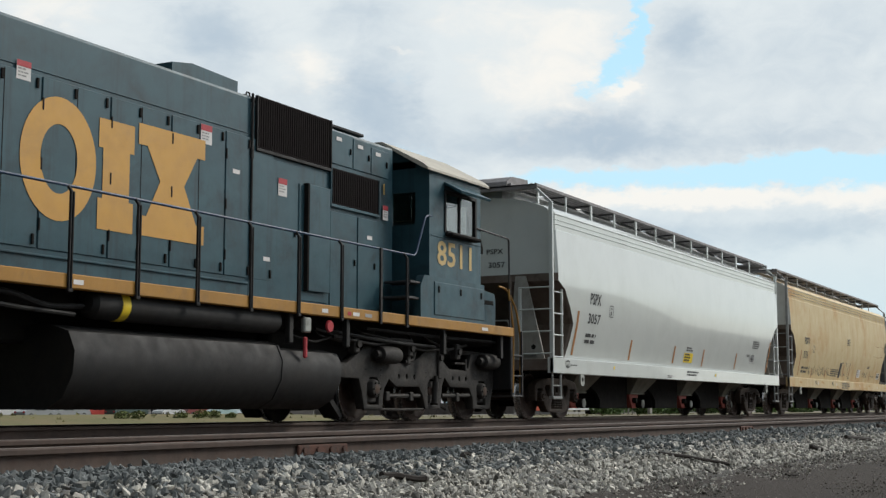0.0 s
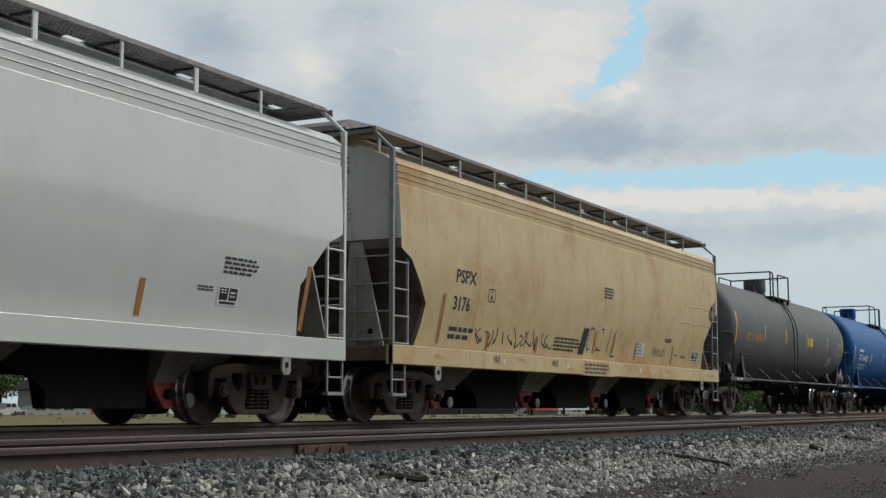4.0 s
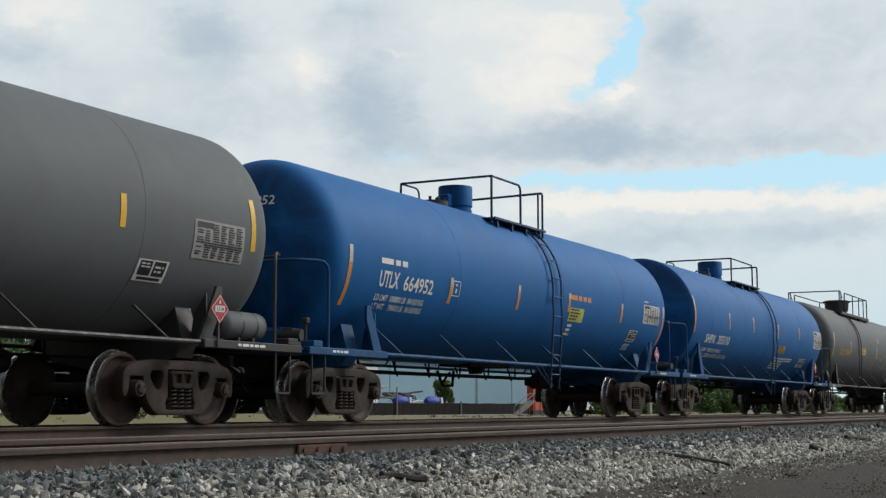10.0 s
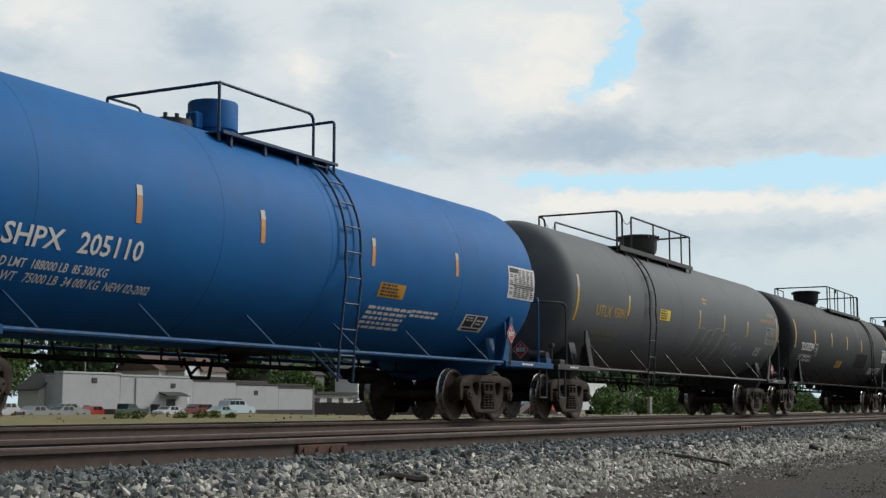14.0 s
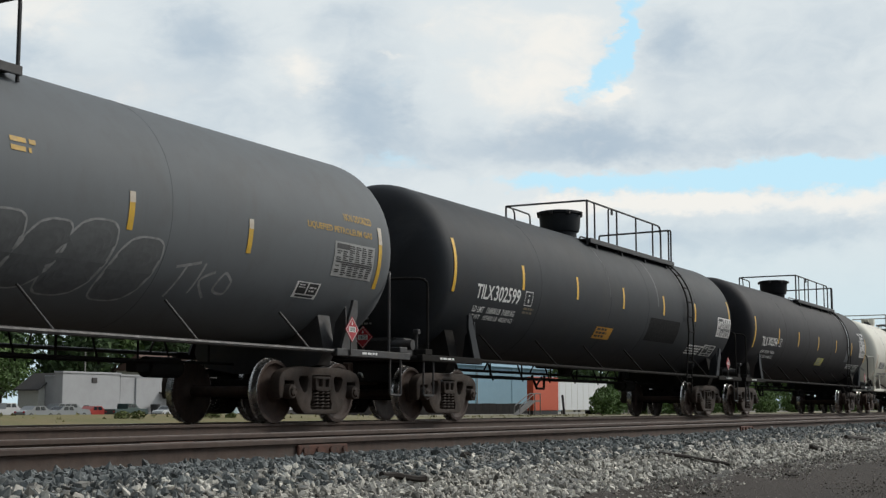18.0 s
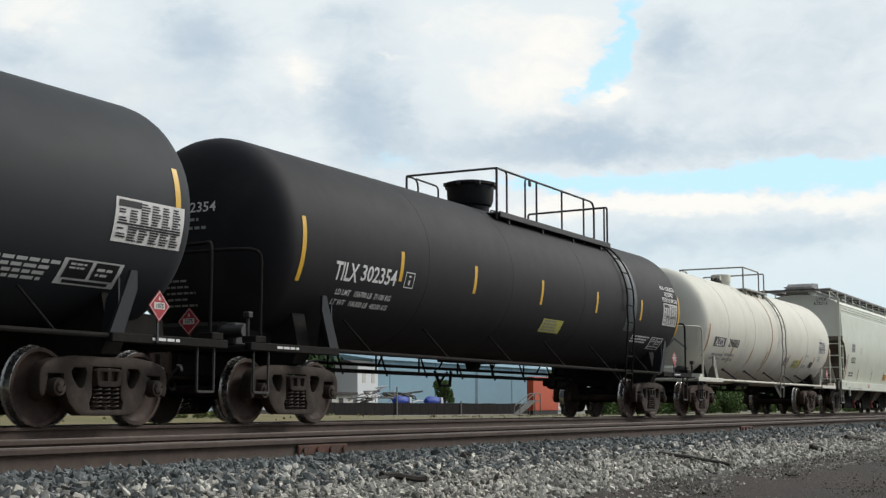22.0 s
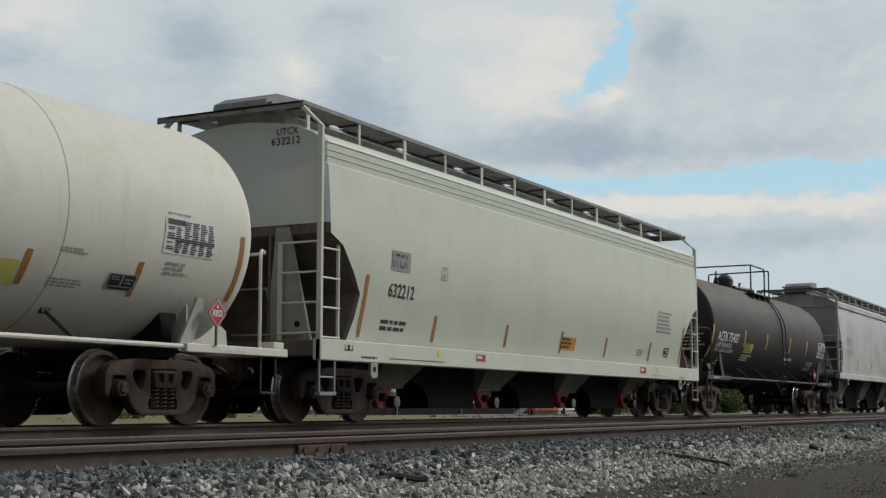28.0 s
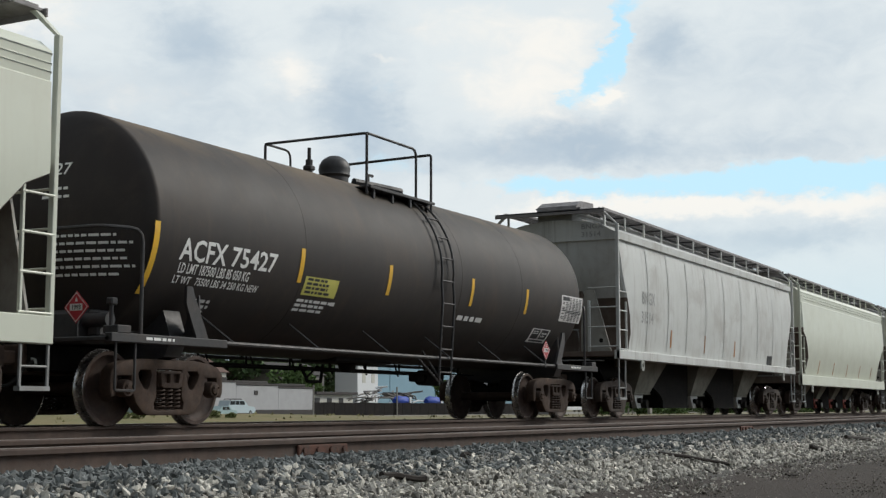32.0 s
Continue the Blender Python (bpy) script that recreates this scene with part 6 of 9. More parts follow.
    for s in (-1, 1):
        mb = MB()
        for k, z in enumerate((0.42, 0.80, 1.18)):
            mb.box(X(22.98), X(23.5), s * 1.5, s * 1.0, z, z + 0.03, 0.006)
        mb.box(X(23.44), X(23.48), s * 1.5, s * 1.46, 0.42, 1.66, 0.006).box(X(22.98), X(23.02), s * 1.5, s * 1.46, 0.42, 1.66, 0.006)
        part("end_step", mb, dark, car)
        rail = MB().tube([(X(23.02), s * 1.5, 0.50), (X(23.06), s * 1.5, 1.70), (X(22.86), s * 1.5, 2.3), (X(22.86), s * 1.5, 2.42)], 0.02, 8, 0.15)
        rail.tube([(X(23.46), s * 1.44, 0.50), (X(23.5), s * 1.44, 1.55), (X(23.30), s * 1.44, 2.1), (X(22.88), s * 1.44, 2.43), (X(22.55), s * 1.44, 2.45)], 0.02, 8, 0.2)
        part("step_handrail", rail, M["loco_sill"], car, "gold-painted step handrail")
        rail = MB().tube([(X(21.6), s * 1.46, 3.42), (X(22.87), s * 1.5, 3.36), (X(22.9), s * 1.5, 1.70)], 0.02, 8, 0.06)
        part("front_handrail", rail, dark, car)
        # walkway handrail with its posts
        run = [(X(2.0), s * 1.5, 2.69), (X(19.27), s * 1.5, 2.69), (X(19.62), s * 1.5, 3.40), (X(19.86), s * 1.48, 3.42)]
        hr = part("side_handrail", MB().tube(run, 0.018, 8, 0.1), M["rail_blue"], car)
        for k in range(16):
            u = 18.05 - 1.13 * k if k else 18.88
            mb = MB().box(X(u) - 0.032, X(u) - 0.008, s * 1.585, s * 1.55, 1.50, 2.62, 0.006).box(X(u) + 0.008, X(u) + 0.032, s * 1.585, s * 1.55, 1.50, 2.62, 0.006)
            mb.box(X(u) - 0.035, X(u) + 0.035, s * 1.59, s * 1.545, 1.49, 1.53, 0.006).tube([(X(u), s * 1.57, 2.60), (X(u), s * 1.50, 2.69)], 0.02, 6)
            part("handrail_post", mb, M["loco_under"], hr)
        mb = MB().box(X(18.05) - 0.03, X(18.05) + 0.03, s * 1.585, s * 1.55, 1.50, 2.69, 0.006)
        part("handrail_post", mb, M["loco_under"], hr)
    # fuel tank, reservoirs and pipes
    ft = [(-1.05, 0.20), (-1.30, 0.34), (-1.44, 0.60), (-1.46, 0.86), (-1.36, 1.08), (-1.1, 1.16), (1.1, 1.16), (1.36, 1.08), (1.46, 0.86), (1.44, 0.60), (1.30, 0.34), (1.05, 0.20)]
    tank = part("fuel_tank", MB().prism(ft, X(11.5), X(15.58), "yz"), under, car, angle=40)
    low = [(y * 0.985, z - 0.06 if z > 0.9 else z) for y, z in ft]
    part("tank_end", MB().prism([(y, min(z, 1.07)) for y, z in low], X(15.58), X(17.14), "yz"), under, tank, angle=40)
    part("tank_rim", MB().prism([(y * 1.008, z * 1.004) for y, z in ft], X(15.56), X(15.60), "yz"), M["loco_under"], tank)
    for s in (-1, 1):
        r = part("air_reservoir", MB().lathe([(X(11.9) - 0.08, 0.0), (X(11.9) - 0.06, 0.12), (X(11.9), 0.175), (X(12.05), 0.185), (X(15.42), 0.185), (X(15.56), 0.165), (X(15.62), 0.10), (X(15.64), 0.0)], 24, "x", (0, s * 1.28, 1.42)), under, car)
        if s < 0:
            part("yellow_band", MB().lathe([(X(12.28), 0.188), (X(12.42), 0.188)], 24, "x", (0, s * 1.28, 1.42)), M["sign_yellow"], r)
    part("air_pipe", MB().tube([(X(10.0), -1.3, 1.48), (X(10.6), -1.36, 1.46), (X(11.2), -1.3, 1.34), (X(11.8), -1.28, 1.38)], 0.035, 8, 0.2), M["loco_under"], car)
    part("air_pipe", MB().tube([(X(9.8), -1.34, 1.38), (X(10.7), -1.34, 1.30), (X(11.6), -1.34, 1.27)], 0.028, 8, 0.2), M["loco_under"], car)
    part("air_pipe", MB().tube([(X(17.2), -1.2, 1.36), (X(18.1), -1.3, 1.30), (X(19.2), -1.3, 1.26), (X(20.4), -1.25, 1.25)], 0.03, 8, 0.2), M["loco_under"], car)
    part("air_pipe", MB().tube([(X(18.0), -1.33, 1.44), (X(20.2), -1.33, 1.42), (X(22.6), -1.33, 1.42)], 0.024, 8, 0.2), M["loco_under"], car)
    part("fuel_filler", MB().box(X(16.02), X(16.2), -1.52, -1.44, 1.28, 1.50, 0.02), M["cap_white"], car)
    part("red_gauge", MB().box(X(16.06), X(16.14), -1.50, -1.45, 0.92, 1.22, 0.02), M["sign_red"], car, "red fuel gauge strip")
    part("fuel_cutoff", MB().lathe([(-1.53, 0.0), (-1.53, 0.08), (-1.50, 0.09), (-1.50, 0.0)][::-1], 16, "y", (X(16.68), 0, 1.40)), M["sign_red"], car, "red fuel cutoff disc")
    for u in (15.7, 17.2, 20.3, 22.55):
        part("hanger_bracket", MB().box(X(u), X(u) + 0.1, -1.48, -1.40, 1.12, 1.54, 0.01), M["loco_under"], car)
    part("underframe", MB().box(X(8.0), X(22.6), -0.7, 0.7, 0.95, 1.66, 0.04).box(X(16.0), X(18.3), -0.95, 0.8, 0.60, 1.60, 0.04), M["under"], car)
    rnd = random.Random(8)
    for k in range(7):
        u0, z, y = 16.9 + 0.55 * k, 1.18 + 0.05 * (k % 4), -1.18 - 0.03 * (k % 3)
        ln = rnd.uniform(1.2, 2.6)
        pts = [(X(u0), y + 0.2, 1.5), (X(u0), y, z + 0.1), (X(u0) + (-ln if k % 2 else ln) * 0.5, y - 0.02, z + rnd.uniform(-0.06, 0.04)), (X(u0) + (-ln if k % 2 else ln), y, z + 0.05)]
        part("hose", MB().tube(pts, rnd.choice([0.018, 0.024, 0.03]), 7, 0.12), M["cast_dark"], car)
    for u in (17.8, 19.5, 21.2):
        part("pipe_clamp", MB().box(X(u), X(u) + 0.16, -1.26, -1.12, 1.06, 1.34, 0.02).cyl((X(u) + 0.08, -1.3, 1.2), (X(u) + 0.08, -1.1, 1.2), 0.06, 10), M["cast_dark"], car)
    # trucks
    frame_sec = [(-3.12, 0.90), (-2.72, 0.91), (-2.48, 1.02), (-2.25, 1.15), (-1.9, 1.215), (-0.6, 1.225), (1.2, 1.22), (2.45, 1.20), (2.62, 1.10), (2.58, 0.90), (2.42, 0.55), (2.28, 0.20), (1.60, 0.20), (1.58, 0.40), (1.45, 0.57),
                 (0.72, 0.58), (0.50, 0.74), (0.42, 0.62), (0.34, 0.20), (-0.20, 0.20), (-0.30, 0.44), (-0.43, 0.57), (-1.18, 0.56), (-1.42, 0.68), (-1.58, 0.52), (-1.64, 0.20), (-2.20, 0.20), (-2.28, 0.48), (-2.36, 0.67), (-3.12, 0.68)]
    frame_cuts = [[(-1.30, 1.17), (-0.22, 1.18), (-0.42, 1.06), (-0.74, 0.955), (-1.15, 0.95)], [(0.34, 1.17), (1.50, 1.165), (1.42, 0.93), (1.30, 0.885), (0.68, 0.895), (0.46, 1.02)]]
    for a in (-1.92, 0.07, 1.94):
        frame_cuts.append([(a - 0.17, 0.27), (a - 0.19, 0.62), (a - 0.10, 0.70), (a + 0.10, 0.70), (a + 0.19, 0.62), (a + 0.17, 0.27)])
    for a in (-1.10, -0.84, -0.58, 0.81, 1.06, 1.32):
        frame_cuts.append([(a + 0.032 * math.cos(k * 1.0472), 0.735 + 0.042 * math.sin(k * 1.0472)) for k in range(6)])
    frame_plate = cut_plate("loco_side_frame", frame_sec, frame_cuts, -0.08, 0.08, 0.018)
    frame_plate.materials.append(M["cast_dark"])
    for mt in (20.48, 4.6):
        tr = part("truck_frame", MB().box(X(mt) - 2.2, X(mt) + 2.2, -0.5, 0.5, 0.62, 1.0, 0.04).box(X(mt) - 0.3, X(mt) + 0.3, -1.0, 1.0, 0.7, 1.0, 0.04), M["under"], car)
        for s in (-1, 1):
            part("side_frame", frame_plate, None, tr, at=(X(mt), s * 1.06, 0))
            part("frame_flange", MB().tube([(X(mt) - 2.3, s * 1.16, 1.16), (X(mt) - 1.9, s * 1.16, 1.225), (X(mt) + 0.3, s * 1.16, 1.23), (X(mt) + 2.5, s * 1.16, 1.205)], 0.014, 6), M["cast_dark"], tr)
            for a in (-1.92, 0.07, 1.94):
                box = MB().box(X(mt) + a - 0.165, X(mt) + a + 0.165, s * 1.10, s * 0.98, 0.30, 0.68, 0.02)
                if a != 0.07:
                    box.lathe([(s * 1.21, 0.0), (s * 1.21, 0.09), (s * 1.20, 0.125), (s * 1.17, 0.145), (s * 1.0, 0.15), (s * 1.0, 0.0)][::-s], 24, "y", (X(mt) + a, 0, 0.52))
                    for k in range(6):
                        t = k * 1.047
                        box.cyl((X(mt) + a + math.cos(t) * 0.10, s * 1.20, 0.52 + math.sin(t) * 0.10), (X(mt) + a + math.cos(t) * 0.10, s * 1.23, 0.52 + math.sin(t) * 0.10), 0.016, 6)
                else:
                    box.cyl((X(mt) + a - 0.02, s * 1.18, 0.30), (X(mt) + a + 0.02, s * 1.18, 0.66), 0.055, 14).cyl((X(mt) + a + 0.02, s * 1.18, 0.66), (X(mt) + a + 0.03, s * 1.18, 0.76), 0.035, 10)
                    box.cyl((X(mt) + a + 0.20, s * 1.10, 1.08), (X(mt) + a + 0.20, s * 1.22, 1.08), 0.055, 12).box(X(mt) + a + 0.14, X(mt) + a + 0.26, s * 1.18, s * 1.12, 0.72, 1.2, 0.015)
                axle = part("axle_box", box, M["cast_dark"], tr)
                if a != 0.07:
                    part("bearing_face", MB().lathe([(s * 1.216, 0.0), (s * 1.216, 0.07), (s * 1.206, 0.085)][::-s], 20, "y", (X(mt) + a, 0, 0.52)), M["cast_rusty"], axle, "rust-brown bearing face")
                for e in (-1, 1):
                    part("shoe_spring", MB().tube([(X(mt) + a + e * 0.24 + 0.045 * math.cos(k * 1.05), s * 1.10 + 0.045 * math.sin(k * 1.05), 0.68 + 0.014 * k) for k in range(16)], 0.012, 5), M["cast_dark"], axle)
            for a in (-1.92, 1.76):
                cy = MB().lathe([(-0.10, 0.0), (-0.10, 0.06), (0.0, 0.07), (0.02, 0.125), (0.10, 0.14), (0.52, 0.14), (0.58, 0.12), (0.60, 0.0)], 20, "x", (X(mt) + a, s * 1.23, 1.06))
                cy.box(X(mt) + a + 0.1, X(mt) + a + 0.3, s * 1.2, s * 1.06, 0.95, 1.18, 0.02)
                part("brake_cylinder", cy, M["cast_dark"], tr)
            hook = MB().box(X(mt) - 0.92, X(mt) - 0.80, s * 1.20, s * 1.10, 0.93, 1.12, 0.02).tube([(X(mt) - 0.95, s * 1.16, 0.97), (X(mt) - 0.72, s * 1.18, 1.0), (X(mt) - 0.66, s * 1.18, 1.14)], 0.03, 6, 0.05)
            hook.box(X(mt) + 0.85, X(mt) + 1.30, s * 1.16, s * 1.08, 0.98, 1.02, 0.01).box(X(mt) + 1.26, X(mt) + 1.32, s * 1.16, s * 1.08, 0.88, 1.08, 0.01)
            part("frame_bracket", hook, M["cast_dark"], tr)
            rod = MB().tube([(X(mt) - 1.50, s * 1.12, 0.41), (X(mt) - 0.40, s * 1.12, 0.42)], 0.035, 8).tube([(X(mt) + 0.40, s * 1.12, 0.43), (X(mt) + 1.45, s * 1.12, 0.44)], 0.035, 8)
            for a in (-1.50, -0.72, 0.95):
                rod.box(X(mt) + a - 0.06, X(mt) + a + 0.06, s * 1.17, s * 1.07, 0.33, 0.48, 0.012)
            rod.tube([(X(mt) - 2.16, s * 1.1, 0.20), (X(mt) - 0.8, s * 1.1, 0.19), (X(mt) - 0.2, s * 1.1, 0.20)], 0.02, 6).tube([(X(mt) + 0.34, s * 1.0, 0.34), (X(mt) + 0.8, s * 1.0, 0.20)], 0.03, 6)
            part("brake_rod", rod, M["cast_dark"], tr)
            part("sand_pipe", MB().tube([(X(mt) - 2.7, s * 0.9, 0.9), (X(mt) - 2.6, s * 0.85, 0.5), (X(mt) - 2.35, s * 0.75, 0.10)], 0.03, 6, 0.1).prism([(X(mt) - 2.95, 0.42), (X(mt) - 2.85, 0.46), (X(mt) - 2.45, 0.10), (X(mt) - 2.52, 0.06)], s * 0.9, s * 0.6), M["loco_under"], tr)
        for a in (-1.95, 0.0, 1.95):
            w = part("wheelset", skin_scaled(1.1), None, tr, at=(X(mt) + a, 0, 0.508))
            ROLLING.append((w, X(mt) + a, 0.508))
    coupler(car, X(23.0), 1)
    # large faded emblem of three plain gold forms
    gold = M["loco_yellow"]
    mb = MB()
    cx, cz = 11.66, 3.10

    def ring(a0, a1, r0x, r0z, r1x, r1z):
        n = 40
        vs = []
        for k in range(n + 1):
            t = a0 + (a1 - a0) * k / n
            vs += [hood_side(cx + math.cos(t) * r0x, cz + math.sin(t) * r0z, 0.024), hood_side(cx + math.cos(t) * r1x, cz + math.sin(t) * r1z, 0.024)]
        mb.add(vs, [(2 * k, 2 * k + 1, 2 * k + 3, 2 * k + 2) for k in range(n)])
    ring(0.0, 6.28319, 0.30, 0.41, 0.62, 0.73)
    part("emblem_ring", mb, gold, car, "faded gold ring painted on the hood", angle=0)
    mb = MB()
    for x0, x1, z0, z1, sl in ((12.32, 12.96, 3.36, 3.72, 0.0), (12.32, 12.96, 2.36, 2.74, 0.0), (12.40, 12.88, 2.74, 3.36, 0.0)):
        patch(mb, hood_side, x0, x1, z0, z1, 0.024, sl, 1)
    part("emblem_block", mb, gold, car, "faded gold stacked block painted on the hood", angle=0)
    mb = MB()
    for z0, z1, w0, w1 in ((2.37, 2.62, 0.67, 0.67), (2.62, 3.10, 0.50, 0.24), (3.10, 3.52, 0.24, 0.50), (3.52, 3.79, 0.67, 0.67)):
        mb.add([hood_side(13.71 - w0, z0, 0.024), hood_side(13.71 + w0, z0, 0.024), hood_side(13.71 + w1, z1, 0.024), hood_side(13.71 - w1, z1, 0.024)], [(0, 1, 2, 3)])
    part("emblem_hourglass", mb, gold, car, "faded gold hourglass form painted on the hood", angle=0)
    fit_text("road_number", "8511", 20.10, 21.40, 2.64, 0.40, cab_side, "ink_gold", car)
    # notices
    for u, z, w, h in ((10.95, 4.02, 0.22, 0.22), (14.28, 3.88, 0.24, 0.26), (16.10, 3.42, 0.22, 0.26), (19.10, 3.42, 0.17, 0.24)):
        p = part("safety_notice", patch(MB(), hood_side, u, u + w, z - h / 2, z + h / 2, 0.022), M["sign_white"], car, "white notice with a red heading", angle=0)
        part("notice_heading", patch(MB(), hood_side, u, u + w, z + h * 0.18, z + h / 2, 0.026), M["sign_red"], p, angle=0)
        part("notice_print", bars(MB(), hood_side, u + 0.02, z + h * 0.02, 3, 0.018, w * 0.8, 2.2, None, 0.026), M["ink_grey"], p, angle=0, kind="stuff")
    mb = MB()
    for u, z in ((15.0, 3.45), (16.95, 3.25), (17.66, 4.38), (18.30, 4.36), (18.86, 4.33), (15.75, 2.30), (18.6, 2.92)):
        patch(mb, hood_side, u, u + 0.16, z, z + 0.06, 0.024)
    part("small_label", mb, M["sign_white"], car, angle=0)
    part("yellow_mark", patch(MB(), hood_side, 19.12, 19.16, 3.72, 3.90, 0.02), M["ink_ochre"], car, angle=0)
    sill = lambda u, z, l: (X(u), -1.555 - l, z)
    for u, w, key in ((11.34, 0.16, "sign_white"), (16.4, 0.16, "sign_white"), (17.1, 0.10, "sign_red"), (17.25, 0.18, "sign_white"), (17.6, 0.2, "ink_grey"), (21.6, 0.25, "sign_white")):
        part("sill_label", patch(MB(), sill, u, u + w, 1.585, 1.64, 0.006), M[key], car, angle=0)
    return car


def skin_scaled(k):
    """The wheelset enlarged in its radius for the locomotive."""
    name = "large_wheelset"
    old = bpy.data.meshes.get(name)
    if old:
        return old
    me = WHEELSET.copy()
    me.name = name
    me.transform(Matrix.Diagonal((k, 1, k, 1)))
    return me


def glass_material():
    m = bpy.data.materials.new("window_glass")
    m.use_nodes = True
    b = m.node_tree.nodes["Principled BSDF"]
    b.inputs["Base Color"].default_value = (0.8, 0.88, 0.9, 1)
    b.inputs["Roughness"].default_value = 0.04
    b.inputs["Transmission Weight"].default_value = 1.0
    b.inputs["IOR"].default_value = 1.45
    return m


M["glass"] = glass_material()
locomotive()

# ---------------------------------------------------------------- the cars of the train
def placards(car, mid, u_side, z, number, u_end=None, y_end=-0.35):
    """A hazard placard on the platform edge near the following end, and one on the leading end."""
    p = diamond(car, u_side - mid, -1.56, z, number)
    part("placard_holder", MB().box(u_side - mid - 0.02, u_side - mid + 0.02, -1.558, -1.54, 1.0, z, 0.004), M["steel_dark"], p)
    if u_end:
        p = diamond(car, u_end - mid, y_end, 1.40, number, 0.27, "end")
        part("placard_holder", MB().box(u_end - mid, u_end - mid + 0.02, y_end - 0.02, y_end + 0.02, 1.0, 1.40, 0.004), M["steel_dark"], p)


# pale grey hopper
car, side, front, mid, half = covered_hopper(24.70, 42.50, (25.25, 26.95, 40.20, 41.90), "hopper_white", "pale grey covered hopper car with smooth sides")
fit_text("reporting_mark", "PSPX", 26.61, 27.25, 2.39, 0.23, side, "ink_black", car)
fit_text("car_number", "3057", 26.58, 27.29, 1.99, 0.20, side, "ink_black", car)
small_prints(car, side, [(26.59, 1.7, 2, 0.073, 0.59), (39.57, 2.13, 4, 0.034, 0.85), (33.49, 1.72, 2, 0.036, 0.54), (31.64, 0.98, 2, 0.022, 0.37), (33.19, 1.1, 2, 0.04, 1.0), (25.56, 1.07, 1, 0.02, 0.44), (39.11, 1.74, 2, 0.022, 0.35)], "ink_black")
outline_box(car, side, 27.77, 28.01, 2.18, 2.43, "ink_black")
plate("yellow_notice", side, 33.37, 34.09, 1.37, 1.61, M["sign_yellow"], M["ink_black"], car, 3, "yellow notice with black lines")
stencil_panel(car, side, 39.53, 39.97, 1.54, 1.78, "ink_white")
stripes(car, side, [(26.04, 1.3, 2.21, 0.1, 0), (29.42, 1.3, 1.75, 0.1, 0), (32.56, 1.32, 1.75, 0.1, 0), (34.97, 1.31, 1.75, 0.1, 0), (38.06, 1.31, 1.76, 0.1, 0), (41.52, 1.3, 2.21, 0.1, 0)], "stripe_rust")
outline_box(car, side, 25.31, 25.52, 1.03, 1.16, "ink_black")
end_text("end_number", [("PSPX", -0.08, 3.34, 0.10, 1.2), ("3057", -0.12, 3.06, 0.11, 1.2)], front, "ink_black", car)
plate("yellow_dot", side, 28.0, 28.08, 1.05, 1.12, M["sign_yellow"], M["ink_black"], car, 0)
plate("yellow_dot", side, 35.6, 35.7, 1.05, 1.12, M["sign_yellow"], M["ink_black"], car, 0)
# tan hopper, scribbled over
car, side, front, mid, half = covered_hopper(43.88, 61.50, (44.35, 46.07, 59.50, 61.20), "hopper_tan", "rust-stained tan covered hopper car with scribbled sides", end_paint="hopper_old")
fit_text("reporting_mark", "PSPX", 45.99, 46.77, 2.36, 0.22, side, "ink_black", car)
fit_text("car_number", "3176", 45.98, 46.62, 1.89, 0.23, side, "ink_black", car)
small_prints(car, side, [(45.99, 1.53, 2, 0.073, 0.92), (52.93, 2.77, 4, 0.037, 0.64), (50.54, 1.59, 4, 0.042, 1.41), (57.2, 1.86, 2, 0.03, 0.55), (58.1, 1.5, 1, 0.03, 0.25), (58.6, 1.5, 2, 0.02, 0.4)], "ink_black")
outline_box(car, side, 47.29, 47.57, 2.11, 2.34, "ink_black")
plate("white_notice", side, 55.25, 55.86, 1.41, 1.72, M["sign_white"], M["ink_grey"], car, 4, "")
plate("sill_panel", side, 51.71, 53.58, 0.89, 1.24, M["hopper_tan"], M["ink_black"], car, 4, "")
stencil_panel(car, side, 59.42, 60.04, 1.4, 1.66, "ink_white")
stripes(car, side, [(45.65, 1.3, 2.14, 0.1, 0), (47.54, 1.25, 1.56, 0.1, 0), (49.71, 1.28, 1.55, 0.1, 0), (52.69, 1.36, 1.84, 0.1, 0), (53.82, 1.42, 1.86, 0.1, 0), (55.28, 1.31, 1.72, 0.1, 0), (57.91, 1.29, 1.73, 0.1, 0)], "stripe_rust")
end_text("end_number", [("PSPX", -0.30, 4.16, 0.11, 1.2), ("3176", -0.34, 4.0, 0.11, 1.2)], front, "ink_black", car)
end_prints([(-0.45, 3.75, 7, 0.05, 0.35)], front, "ink_grey", car)
mb, rnd = MB(), random.Random(11)
for k in range(15):
    u = 47.0 + k * 0.23 + rnd.uniform(-0.05, 0.05)
    p, q = (u, 1.72 - rnd.uniform(0, 0.16)), (u + rnd.uniform(-0.12, 0.22), 1.32 + rnd.uniform(0, 0.1))
    stroke(mb, side, [p, (u + rnd.uniform(-0.16, 0.2), 1.52), q, (q[0] + rnd.uniform(-0.1, 0.14), q[1] + 0.08)], 0.028)
for pts in (((52.4, 1.91), (52.34, 1.78), (52.3, 1.46), (52.46, 1.46)), ((52.4, 1.91), (52.59, 1.87)), ((52.98, 1.9), (53.12, 1.89), (53.1, 1.78)), ((53.57, 1.93), (53.52, 1.7), (53.45, 1.42)),
            ((53.88, 1.93), (53.81, 1.65), (53.73, 1.37), (53.99, 1.36)), ((52.78, 1.4), (52.84, 1.49), (52.92, 1.46), (53.08, 1.45))):
    stroke(mb, side, list(pts), 0.035)
loops = []
for k in range(8):
    u = 56.42 + 0.115 * k
    loops += [(u, 1.46 + 0.03 * (k % 2)), (u + 0.10, 1.62 + 0.05 * math.sin(k * 2.1)), (u + 0.03, 1.56), (u + 0.09, 1.45)]
